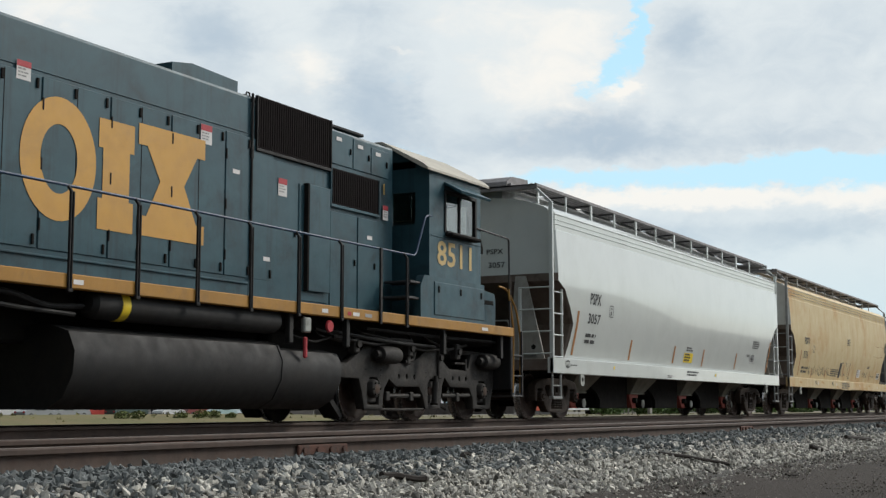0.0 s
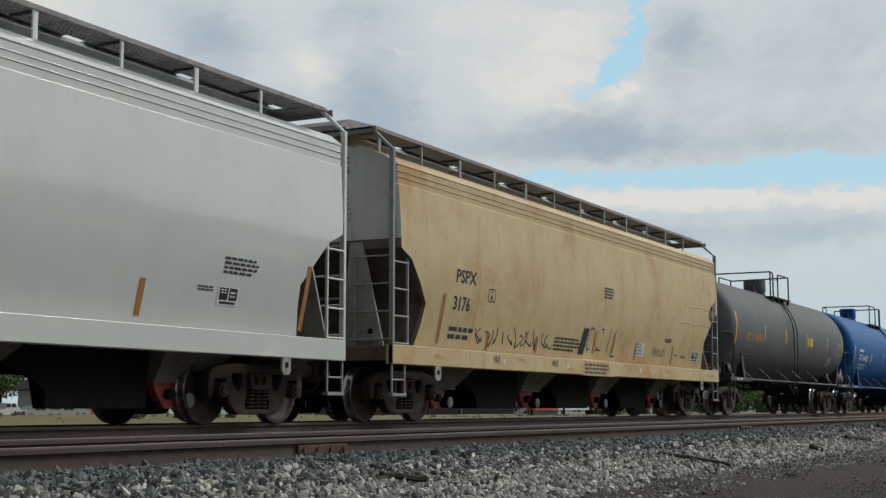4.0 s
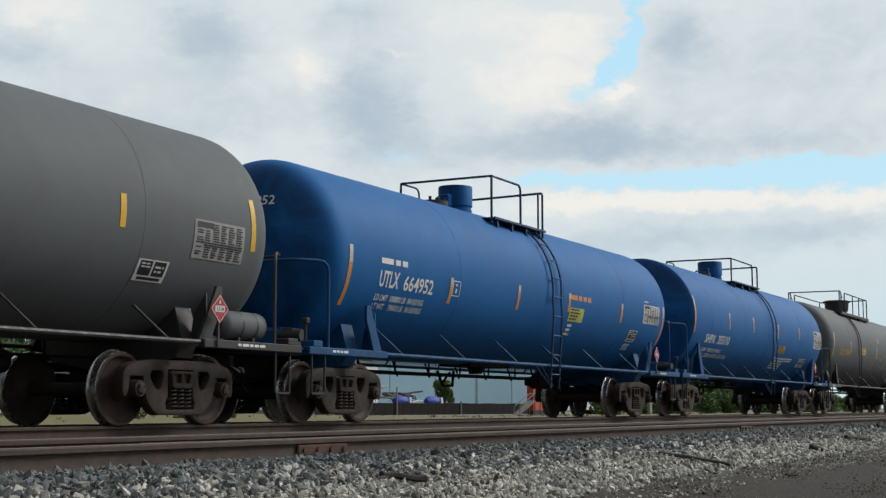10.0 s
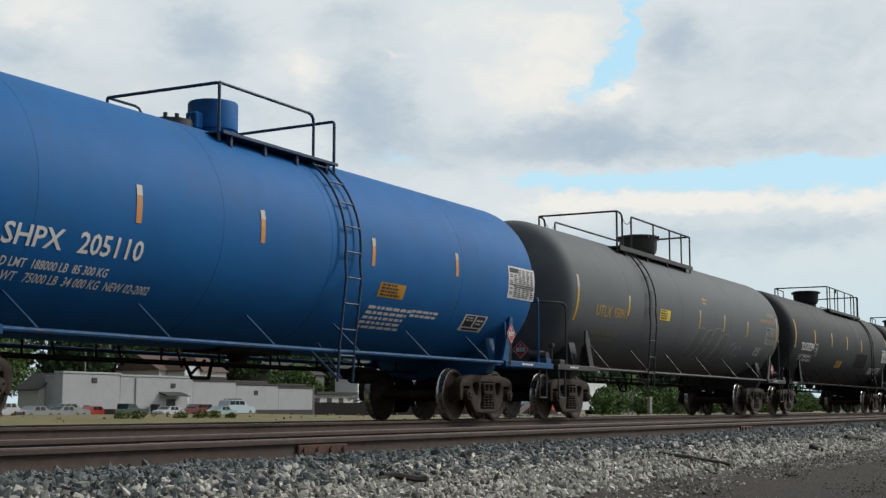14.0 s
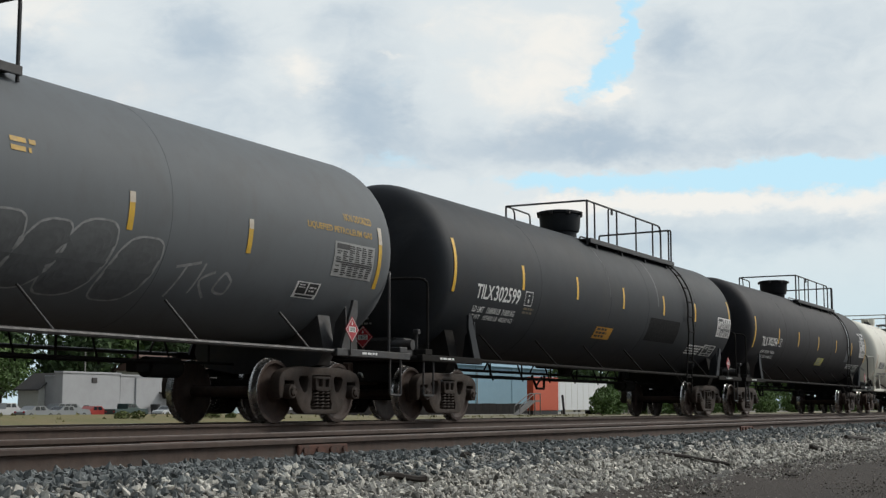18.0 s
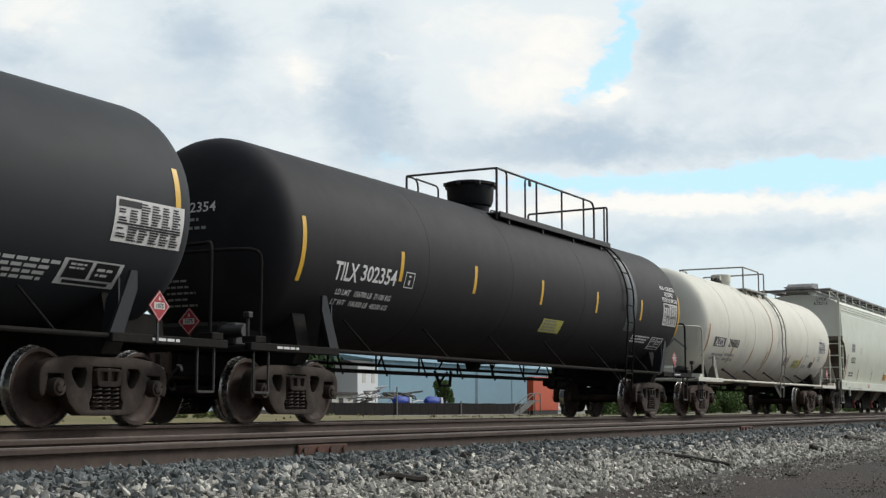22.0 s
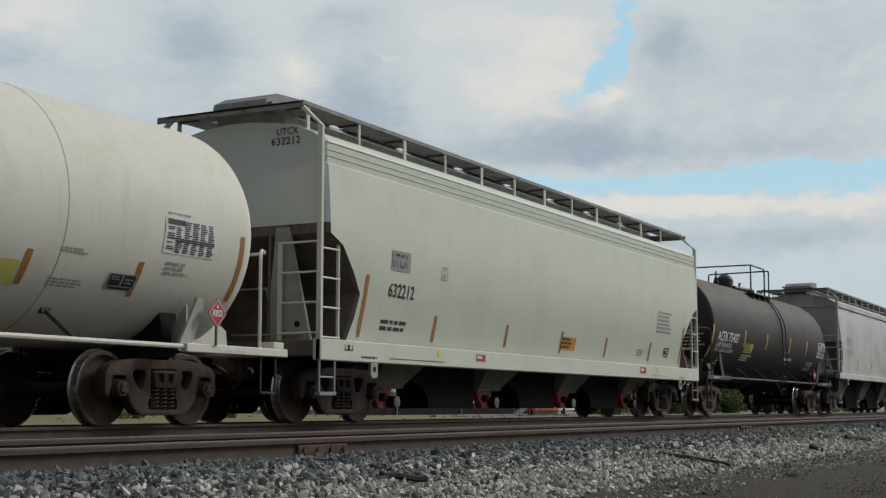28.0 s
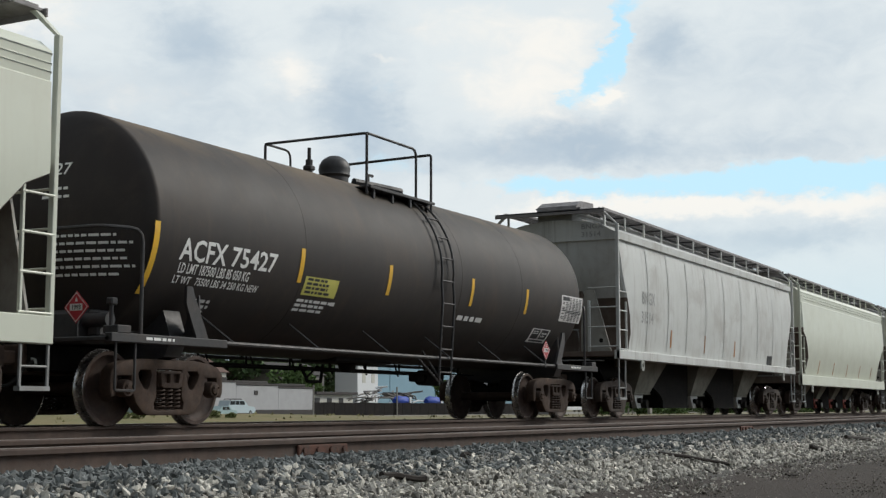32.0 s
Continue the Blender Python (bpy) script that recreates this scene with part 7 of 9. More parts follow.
stroke(mb, side, loops + [(57.38, 1.58)], 0.014)
for u in (47.5, 47.62, 50.15, 50.3):
    stroke(mb, side, [(u, 1.14), (u + 0.04, 1.04), (u + 0.1, 1.15), (u + 0.13, 1.0)], 0.025)
part("scribble", mb, M["sign_black"], car, "black illegible scribble", angle=0)
part("dark_smear", patch(MB(), side, 51.85, 52.15, 1.33, 1.88, 0.007, 0.25), M["tank_black"], car, "dark painted bar", angle=0)
for pts in (((58.7, 2.77), (59.2, 2.74), (59.75, 2.78), (60.3, 2.75), (60.78, 2.74), (61.1, 2.80)), ((58.19, 2.31), (58.8, 2.33), (59.33, 2.30), (60.1, 2.35), (60.6, 2.32), (60.85, 2.40))):
    part("rust_crack", stroke(MB(), side, list(pts), 0.014), M["rust_line"], car, "rusty crease in the sheet", angle=0)
# torn and buckled sheet at the following end
rnd = random.Random(3)
cols = [[side(60.62 + 0.12 * i + rnd.uniform(-0.04, 0.04), 2.42 + 0.11 * j + 0.05 * i + rnd.uniform(-0.03, 0.03), 0.008 + rnd.uniform(0, 0.05)) for j in range(5)] for i in range(5)]
part("buckled_sheet", MB().add([p for c in cols for p in c], [(5 * i + j, 5 * i + 5 + j, 5 * i + 6 + j, 5 * i + 1 + j) for i in range(4) for j in range(4) if (i, j) not in ((0, 0), (0, 3), (3, 0))]), M["bay_dirty"], car, "grey buckled sheet metal", angle=0)
for u, top in ((46.9, 3.6), (49.2, 3.7), (52.0, 3.6), (54.9, 3.65), (56.7, 2.5), (58.55, 3.7), (60.2, 3.7)):
    mb = stroke(MB(), side, [(u, top), (u + rnd.uniform(-0.04, 0.04), 3.0 if top > 3 else 2.2), (u + rnd.uniform(-0.05, 0.05), 2.2 if top > 3 else 1.8), (u - 0.06, 1.34)], 0.03)
    part("rust_run", mb, M["rust_faint"], car, "faint orange rust run", angle=0)
for u, z, w in ((45.2, 1.05, 0.4), (48.4, 1.1, 0.5), (51.0, 0.98, 0.3), (54.4, 1.12, 0.45), (56.2, 0.97, 0.5), (57.0, 1.08, 0.4), (60.4, 1.04, 0.7)):
    part("rust_spot", stroke(MB(), side, [(u, z), (u + w * 0.4, z + 0.02), (u + w, z - 0.03)], 0.07), M["rust_faint"], car, "faint orange rust spot", angle=0)
for u in (47.9, 50.9, 55.2, 58.9):
    plate("white_dab", side, u, u + 0.07, 1.02, 1.11, M["sign_white"], M["ink_grey"], car, 0)
# grey tank
car, side, front, mid = tank_car((63.75, 78.30), (62.90, 79.35), (63.45, 65.12, 76.42, 78.12), "tank_grey", "dark grey tank car with ochre lettering", rail=(69.62, 72.03), dome=(71.42, 0.36, 0.5), ladder_u=70.5,
                                 seams=(66.4, 69.9, 73.5, 76.0))
fit_text("reporting_mark", "UTLX", 64.76, 65.64, 2.18, 0.24, side, "ink_ochre", car)
fit_text("car_number", "664965", 65.78, 66.74, 2.18, 0.24, side, "ink_ochre", car)
small_prints(car, side, [(64.79, 2.0, 1, 0.06, 0.99), (64.72, 1.74, 2, 0.076, 1.66)], "ink_dim")
outline_box(car, side, 67.19, 67.45, 2.14, 2.4, "ink_dim")
stripes(car, side, [(63.73, 2.05, 2.98, 0.1, 0), (66.9, 2.26, 2.72, 0.1, 0), (69.52, 2.29, 2.73, 0.1, 0)], "stripe_yellow")
stripes(car, side, [(72.39, 2.26, 2.72, 0.1, 0), (75.6, 2.33, 2.73, 0.1, 0), (78.19, 2.3, 3.01, 0.1, 0)], "stripe_yellow")
plate("yellow_notice", side, 72.54, 73.28, 2.32, 2.6, M["sign_yellow"], M["ink_black"], car, 4, "yellow notice with black lines")
data_grid(car, side, 76.94, 77.99, 2.1, 2.6, "ink_grey", "steel_dark")
stencil_panel(car, side, 76.02, 76.58, 1.71, 2.0, "ink_white")
small_prints(car, side, [(72.61, 1.86, 3, 0.044, 0.79), (68.64, 1.88, 3, 0.042, 0.43)], "ink_dim")
placards(car, mid, 77.40, 1.48, "1114", 62.98, -0.75)
res = part("air_reservoir", MB().lathe([(-0.50, 0.0), (-0.49, 0.10), (-0.43, 0.17), (-0.36, 0.19), (0.36, 0.19), (0.43, 0.17), (0.49, 0.10), (0.50, 0.0)], 28, "x", (78.26 - mid, -1.22, 1.32)), M["tank_grey"], car)
for du in (-0.12, 0.2):
    part("reservoir_strap", MB().lathe([(du - 0.02, 0.193), (du + 0.02, 0.193)], 28, "x", (78.26 - mid, -1.22, 1.32)).box(78.26 - mid + du - 0.03, 78.26 - mid + du + 0.03, -1.34, -1.10, 1.04, 1.16, 0.01), M["steel_dark"], res)
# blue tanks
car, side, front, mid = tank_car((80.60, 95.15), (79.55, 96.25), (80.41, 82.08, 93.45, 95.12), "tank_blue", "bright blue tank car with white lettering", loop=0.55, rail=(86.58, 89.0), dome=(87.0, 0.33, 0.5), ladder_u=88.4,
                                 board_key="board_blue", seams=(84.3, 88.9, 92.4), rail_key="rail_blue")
small_prints(car, side, [(81.59, 2.47, 1, 0.09, 0.92)], "ink_white")
fit_text("reporting_mark", "UTLX", 81.58, 82.19, 2.11, 0.25, side, "ink_white", car)
fit_text("car_number", "664952", 82.35, 83.35, 2.1, 0.23, side, "ink_white", car)
fit_text("load_limit", "LD LMT  186800 LB  84 650 KG", 81.57, 83.15, 1.88, 0.10, side, "ink_white", car)
fit_text("light_weight", "LT WT    78400 LB  34 650 KG", 81.59, 83.18, 1.73, 0.10, side, "ink_white", car)
outline_box(car, side, 84.04, 84.32, 2.13, 2.4, "ink_white")
plate("yellow_notice", side, 89.3, 90.07, 1.99, 2.28, M["sign_lime"], M["ink_black"], car, 4, "")
small_prints(car, side, [(89.23, 2.44, 1, 0.1, 1.18)], "stripe_orange")
small_prints(car, side, [(89.39, 1.87, 3, 0.056, 0.29)], "ink_white")
data_grid(car, side, 93.73, 94.84, 2.19, 2.63, "sign_white", "sign_black")
stencil_panel(car, side, 93.04, 93.56, 1.7, 1.99, "ink_white")
small_prints(car, side, [(93.07, 1.61, 4, 0.027, 0.37), (93.81, 2.69, 1, 0.03, 0.36)], "ink_white")
stripes(car, side, [(80.68, 1.72, 2.67, 0.1, 0), (83.99, 1.99, 2.44, 0.1, 0), (86.75, 2.06, 2.53, 0.1, 0), (89.23, 2.18, 2.56, 0.1, 0), (92.29, 2.12, 2.55, 0.1, 0)], "stripe_orange")
stripes(car, side, [(95.13, 1.71, 2.65, 0.1, 0)], "stripe_orange")
end_text("end_number", [("664952", 0.1, 3.26, 0.14, 1.1)], front, "ink_white", car)
end_prints([(-0.0, 3.05, 1, 0.05, 0.3)], front, "ink_white", car)
placards(car, mid, 94.42, 1.48, "1114")
car, side, front, mid = tank_car((97.5, 112.2), (96.50, 113.2), (97.29, 99.05, 110.3, 112.0), "tank_blue", "bright blue tank car with sharp-edged heads", zc=2.61, r=1.56, loop=0.8, rail=(102.97, 105.89), dome=(104.13, 0.36, 0.52),
                                 ladder_u=105.47, head=0.42, crease=True, board_key="board_blue", seams=(99.1, 102.4, 105.0, 109.2), rail_key="rail_blue")
fit_text("reporting_mark", "SHPX", 98.69, 99.6, 1.95, 0.23, side, "ink_white", car)
fit_text("car_number", "205110", 99.84, 100.93, 1.95, 0.24, side, "ink_white", car)
fit_text("load_limit", "LD LMT  188000 LB  85 300 KG", 98.73, 100.48, 1.69, 0.11, side, "ink_white", car)
fit_text("light_weight", "LT WT   75000 LB  34 000 KG  NEW 02-2002", 98.72, 101.33, 1.51, 0.12, side, "ink_white", car)
plate("yellow_notice", side, 106.5, 107.31, 1.93, 2.17, M["sign_ochre"], M["ink_black"], car, 4, "")
small_prints(car, side, [(106.41, 1.72, 5, 0.054, 1.44), (107.78, 1.74, 2, 0.047, 0.96)], "ink_white")
stencil_panel(car, side, 109.68, 110.56, 1.5, 1.84, "ink_white")
data_grid(car, side, 111.06, 112.23, 2.25, 2.85, "sign_white", "sign_black")
stripes(car, side, [(97.57, 2.17, 3.13, 0.1, 0), (100.74, 2.4, 2.86, 0.1, 0), (103.26, 2.43, 2.88, 0.1, 0), (106.18, 2.39, 2.82, 0.1, 0), (108.98, 2.47, 2.87, 0.1, 0)], "stripe_orange")
end_text("end_number", [("205110", 0.15, 2.98, 0.12, 1.1)], front, "ink_white", car)
end_prints([(0.05, 2.82, 2, 0.05, 0.3), (0.0, 2.15, 3, 0.04, 0.5)], front, "ink_white", car)
placards(car, mid, 111.15, 1.58, "1114", 96.62, -0.34)
# second grey tank with a chalked scrawl
car, side, front, mid = tank_car((114.5, 131.2), (113.45, 132.0), (114.37, 116.05, 129.25, 130.95), "tank_grey", "dark grey pressure tank car with ochre lettering and a faint scrawl", zc=2.68, r=1.53,
                                 rail=(118.29, 123.88), dome=(122.58, 0.5, 0.55), ladder_u=119.05, rail_z=4.84, bowl=True, seams=(117.6, 121.5, 126.0))
fit_text("reporting_mark", "UTLX", 115.65, 116.59, 2.2, 0.24, side, "ink_ochre", car)
fit_text("car_number", "950911", 116.74, 117.58, 2.22, 0.21, side, "ink_ochre", car)
outline_box(car, side, 117.88, 118.13, 2.17, 2.42, "ink_dim")
small_prints(car, side, [(115.75, 1.77, 2, 0.095, 1.68)], "ink_dim")
plate("yellow_notice", side, 119.8, 120.56, 2.34, 2.6, M["sign_yellow"], M["ink_black"], car, 4, "yellow notice with black lines")
stripes(car, side, [(114.56, 2.02, 2.99, 0.1, 0), (117.63, 2.31, 2.76, 0.1, 0)], "stripe_fade")
stripes(car, side, [(123.0, 2.29, 2.77, 0.1, 0), (125.25, 2.31, 2.77, 0.1, 0), (127.63, 2.27, 2.73, 0.1, 0)], "stripe_fade")
small_prints(car, side, [(123.33, 3.06, 2, 0.058, 0.42)], "ink_ochre")
stencil_panel(car, side, 128.97, 129.57, 1.74, 2.0, "ink_white")
fit_text("hazard_wording", "NON ODORIZED", 130.01, 130.81, 3.01, 0.11, side, "ink_ochre", car)
fit_text("hazard_wording", "LIQUEFIED PETROLEUM GAS", 128.99, 130.78, 2.8, 0.09, side, "ink_ochre", car)
data_grid(car, side, 129.72, 130.85, 2.15, 2.67, "ink_grey", "steel_dark")
stripes(car, side, [(131.02, 2.04, 3.01, 0.1, 0)], "stripe_fade")
end_text("end_number", [("950911", 0.20, 3.16, 0.12, 1.0)], front, "ink_ochre", car)
fill, line = MB(), MB()
for u, z, rx, rz, lean in ((123.18, 1.84, 0.40, 0.52, 0.22), (123.92, 1.84, 0.34, 0.50, 0.24), (124.62, 1.86, 0.42, 0.56, 0.22), (125.50, 1.80, 0.40, 0.50, 0.20)):
    loop = [(u + rx * math.cos(t) + lean * math.sin(t), z + rz * math.sin(t) + 0.05 * math.sin(3 * t)) for t in [k * 0.3927 for k in range(17)]]
    stroke(line, side, loop, 0.045)
    rings = [[side(u + (p - u) * f, z + (q - z) * f, 0.005) for p, q in loop[:-1]] for f in (0.02, 0.2, 0.4, 0.6, 0.8, 1.0)]
    fill.rings(rings, False)
for pts in (((123.2, 2.15), (123.1, 1.9)), ((123.36, 2.2), (123.28, 1.85)), ((123.85, 2.1), (124.1, 2.0), (123.95, 1.85), (124.2, 1.75)), ((124.5, 2.05), (124.85, 2.0), (124.6, 1.8)), ((125.3, 2.1), (125.7, 2.05)), ((125.4, 1.9), (125.75, 1.85), (125.6, 1.6)),
            ((126.3, 1.95), (126.75, 2.05)), ((126.5, 2.0), (126.35, 1.5)), ((126.85, 2.05), (126.75, 1.6)), ((127.1, 1.95), (126.85, 1.8), (127.1, 1.55)), ((127.5, 1.85), (127.3, 1.95), (127.2, 1.7), (127.45, 1.65), (127.5, 1.85))):
    stroke(line, side, list(pts), 0.04)
part("scrawl_fill", fill, M["chalk_dark"], car, "dark sprayed fill of a scrawl", angle=0, kind="stuff")
part("scrawl", line, M["chalk"], car, "faint pale scrawl", angle=0, kind="stuff")
placards(car, mid, 130.15, 1.38, "1075", 113.55, -0.66)
# two black tanks
car, side, front, mid = tank_car((133.6, 150.4), (132.4, 151.4), (133.3, 135.03, 148.8, 150.5), "tank_black", "black pressure tank car with white lettering and yellow stripes", board_key="under", zc=2.66, r=1.52, rail=(141.01, 146.88),
                                 dome=(141.82, 0.48, 0.55), ladder_u=146.58, rail_z=4.84, tall_rail=True, bowl=True, seams=(137.3, 141.1, 143.6, 147.3))
fit_text("reporting_mark", "TILX", 134.51, 135.2, 2.17, 0.25, side, "ink_white", car)
fit_text("car_number", "302599", 135.23, 136.35, 2.17, 0.27, side, "ink_white", car)
outline_box(car, side, 136.57, 136.92, 2.16, 2.44, "ink_white")
fit_text("load_limit", "LD LMT   156800 LB  71050 KG", 134.54, 136.32, 1.91, 0.11, side, "ink_white", car)
fit_text("light_weight", "LT WT   105400 LB  48250 KG", 134.54, 136.35, 1.77, 0.09, side, "ink_white", car)
plate("yellow_notice", side, 140.6, 141.59, 1.67, 1.96, M["sign_ochre"], M["ink_black"], car, 3, "")
small_prints(car, side, [(136.61, 2.08, 2, 0.044, 0.47)], "ink_dim")
small_prints(car, side, [(147.27, 1.78, 4, 0.045, 1.33)], "ink_white")
plate("fresh_patch", side, 143.78, 146.03, 1.78, 2.36, M["patch_black"], M["patch_black"], car, 0, "fresh black paint patch")
data_grid(car, side, 149.21, 150.46, 2.15, 2.68, "sign_white", "sign_black")
stencil_panel(car, side, 148.62, 149.61, 1.53, 1.88, "ink_white")
stripes(car, side, [(133.6, 2.21, 3.15, 0.1, 0), (136.43, 2.45, 2.92, 0.1, 0), (139.15, 2.46, 2.93, 0.1, 0), (141.89, 2.44, 2.92, 0.1, 0), (144.69, 2.46, 2.93, 0.1, 0), (147.21, 2.44, 2.92, 0.1, 0), (150.34, 2.68, 3.19, 0.1, 0)], "stripe_yellow")
for u, w in ((141.05, 0.03), (144.25, 0.06)):
    part("pale_scuff", patch(MB(), side, u, u + w, 2.65, 3.95, 0.004), M["band_grey"], car, "pale scuffed line over the shell", angle=0)
end_text("end_number", [("302599", 0.35, 3.18, 0.15, 1.15)], front, "ink_white", car)
end_prints([(0.2, 3.0, 3, 0.06, 0.6), (0.3, 2.0, 5, 0.05, 0.5)], front, "ink_grey", car)
placards(car, mid, 149.97, 1.44, "1075", 132.5, -0.33)
car, side, front, mid = tank_car((153.1, 169.95), (151.9, 171.0), (152.8, 154.53, 168.3, 170.0), "tank_soot", "black pressure tank car with a grey scuffed band", board_key="under", zc=2.66, r=1.52, rail=(160.57, 166.49),
                                 dome=(161.42, 0.48, 0.55), ladder_u=166.37, rail_z=4.84, tall_rail=True, bowl=True, seams=(156.9, 160.2, 163.8, 167.0))
fit_text("reporting_mark", "TILX", 154.06, 154.71, 2.11, 0.27, side, "ink_white", car)
fit_text("car_number", "302354", 154.79, 155.87, 2.15, 0.24, side, "ink_white", car)
outline_box(car, side, 156.14, 156.44, 2.14, 2.4, "ink_white")
fit_text("load_limit", "LD LMT   156700 LB  71100 KG", 154.25, 155.88, 1.88, 0.09, side, "ink_white", car)
fit_text("light_weight", "LT WT   106300 LB  48200 KG", 154.25, 155.91, 1.71, 0.09, side, "ink_white", car)
plate("faded_notice", side, 161.96, 162.97, 1.67, 1.97, M["sign_lime"], M["ink_grey"], car, 4, "")
small_prints(car, side, [(167.18, 1.84, 3, 0.040, 1.2)], "ink_white")
stencil_panel(car, side, 168.53, 169.38, 1.55, 1.89, "ink_white")
stripes(car, side, [(153.16, 2.0, 2.94, 0.1, 0), (155.99, 2.23, 2.71, 0.1, 0), (158.63, 2.23, 2.72, 0.1, 0), (161.57, 2.23, 2.71, 0.1, 0), (164.51, 2.25, 2.7, 0.1, 0), (167.32, 2.25, 2.72, 0.1, 0)], "stripe_yellow")
fit_text("hazard_wording", "NON - ODORIZED", 168.81, 169.9, 3.10, 0.10, side, "ink_white", car)
fit_text("hazard_wording", "LIQUEFIED", 169.05, 169.71, 2.95, 0.10, side, "ink_white", car)
fit_text("hazard_wording", "PETROLEUM GAS", 168.83, 169.94, 2.80, 0.10, side, "ink_white", car)
data_grid(car, side, 168.88, 169.93, 2.22, 2.76, "sign_white", "steel_dark")
stripes(car, side, [(170.06, 2.01, 2.97, 0.1, 0)], "stripe_yellow")
part("grey_band", patch(MB(), side, 166.42, 167.0, 1.95, 3.85, 0.004), M["band_slate"], car, "grey scuffed band over the shell", angle=0)
end_text("end_number", [("TILX 302354", 0.70, 2.99, 0.14, 1.1)], front, "ink_white", car)
end_prints([(0.45, 2.86, 2, 0.07, 0.85), (0.4, 2.0, 5, 0.05, 0.55)], front, "ink_grey", car)
placards(car, mid, 169.5, 1.42, "1075", 152.0, -0.41)
# off-white tank
car, side, front, mid = tank_car((172.6, 187.25), (171.6, 188.35), (172.5, 174.15, 185.45, 187.1), "tank_white", "off-white tank car with orange stripes", loop=0.74, zc=2.50, r=1.55, rail=(178.0, 180.44), dome=(179.05, 0.3, 0.34),
                                 ladder_u=180.39, rail_z=4.5, rail_key="stay", struts=5, board=0.98, seams=(176.2, 180.0, 180.9), board_key="tank_white", rusty=True)
plate("mark_panel", side, 173.22, 174.3, 1.88, 2.15, M["steel_dark"], M["sign_white"], car, 0, "dark panel behind the reporting mark")
fit_text("reporting_mark", "ASOX", 173.37, 174.2, 1.9, 0.23, side, "ink_white", car)
fit_text("car_number", "296003", 174.62, 175.66, 1.92, 0.23, side, "ink_black", car)
small_prints(car, side, [(173.43, 1.61, 2, 0.073, 1.0), (174.64, 1.63, 2, 0.084, 1.03)], "ink_grey")
data_grid(car, side, 185.66, 186.68, 2.1, 2.55, "sign_white", "steel_dark")
plate("lime_notice", side, 182.56, 183.46, 1.48, 1.78, M["sign_lime"], M["ink_grey"], car, 2, "")
plate("grey_notice", side, 181.3, 181.82, 1.52, 1.83, M["ink_grey"], M["steel_dark"], car, 3, "")
stencil_panel(car, side, 184.87, 185.39, 1.55, 1.77, "ink_grey")
small_prints(car, side, [(185.71, 2.59, 1, 0.02, 0.44), (185.78, 1.96, 3, 0.036, 0.47), (183.98, 1.98, 2, 0.022, 0.51), (183.95, 1.6, 3, 0.024, 0.59)], "ink_grey")
stripes(car, side, [(172.64, 1.54, 2.47, 0.09, 0), (175.17, 1.41, 1.9, 0.09, 0), (177.25, 1.44, 1.93, 0.09, 0), (178.98, 1.43, 1.93, 0.09, 0), (181.88, 1.47, 1.92, 0.09, 0), (183.55, 1.49, 1.92, 0.09, 0), (185.36, 1.48, 1.95, 0.09, 0)], "stripe_rust")
stripes(car, side, [(187.24, 1.56, 2.46, 0.09, 0)], "stripe_rust")
for u in (174.45, 177.25, 181.05, 184.0):
    part("shell_band", MB().lathe([(u - mid - 0.008, 1.549), (u - mid - 0.005, 1.553), (u - mid + 0.005, 1.553), (u - mid + 0.008, 1.549)], 72, "x", (0, 0, 2.50)), M["stay"], car)
part("rust_band", patch(MB(), side, 179.16, 179.26, 1.2, 4.1, 0.004), M["rust_line"], car, "orange rust band over the shell", angle=0)
end_text("end_number", [("296003", 0.16, 2.92, 0.13, 1.1)], front, "ink_black", car)
end_prints([(0.3, 2.75, 2, 0.05, 0.5), (0.25, 1.95, 5, 0.05, 0.55)], front, "ink_grey", car)
mb = MB()
for pts in (((0.45, 1.75), (0.75, 2.05)), ((0.75, 2.05), (1.05, 1.78))):
    stroke(mb, front, list(pts), 0.05)
part("blank_placard_holder", mb, M["steel_grey"], car, angle=0)
placards(car, mid, 186.70, 1.42, "1114", 171.68, -0.26)
# cream hopper
car, side, front, mid, half = covered_hopper(189.05, 206.95, (189.62, 191.38, 204.77, 206.5), "hopper_cream", "cream white covered hopper car with smooth sides", end_paint="hopper_white")
plate("mark_panel", side, 191.02, 191.62, 2.36, 2.68, M["ink_grey"], M["ink_grey"], car, 0, "grey panel behind the reporting mark")
fit_text("reporting_mark", "UTCX", 191.03, 191.53, 2.41, 0.22, side, "ink_black", car)
fit_text("car_number", "632212", 191.01, 191.84, 1.95, 0.21, side, "ink_black", car)
small_prints(car, side, [(190.94, 1.53, 2, 0.058, 0.82), (190.18, 0.96, 1, 0.03, 0.51), (191.02, 0.97, 1, 0.015, 1.85)], "ink_black")
small_prints(car, side, [(203.71, 2.46, 6, 0.052, 1.08), (202.61, 1.53, 3, 0.033, 0.44), (203.12, 0.97, 1, 0.015, 1.24), (205.3, 0.95, 1, 0.03, 0.55)], "ink_grey")
outline_box(car, side, 192.68, 192.91, 2.34, 2.56, "ink_grey")
plate("ochre_notice", side, 198.09, 198.9, 1.39, 1.65, M["sign_ochre"], M["ink_black"], car, 3, "")
stencil_panel(car, side, 204.44, 204.89, 1.43, 1.69, "ink_white")
plate("red_notice", side, 202.46, 202.86, 1.01, 1.15, M["sign_red"], M["sign_white"], car, 1, "")
plate("red_notice", side, 194.03, 194.39, 1.03, 1.15, M["sign_red"], M["sign_white"], car, 1, "")
outline_box(car, side, 189.7, 189.93, 1.06, 1.23, "ink_black")
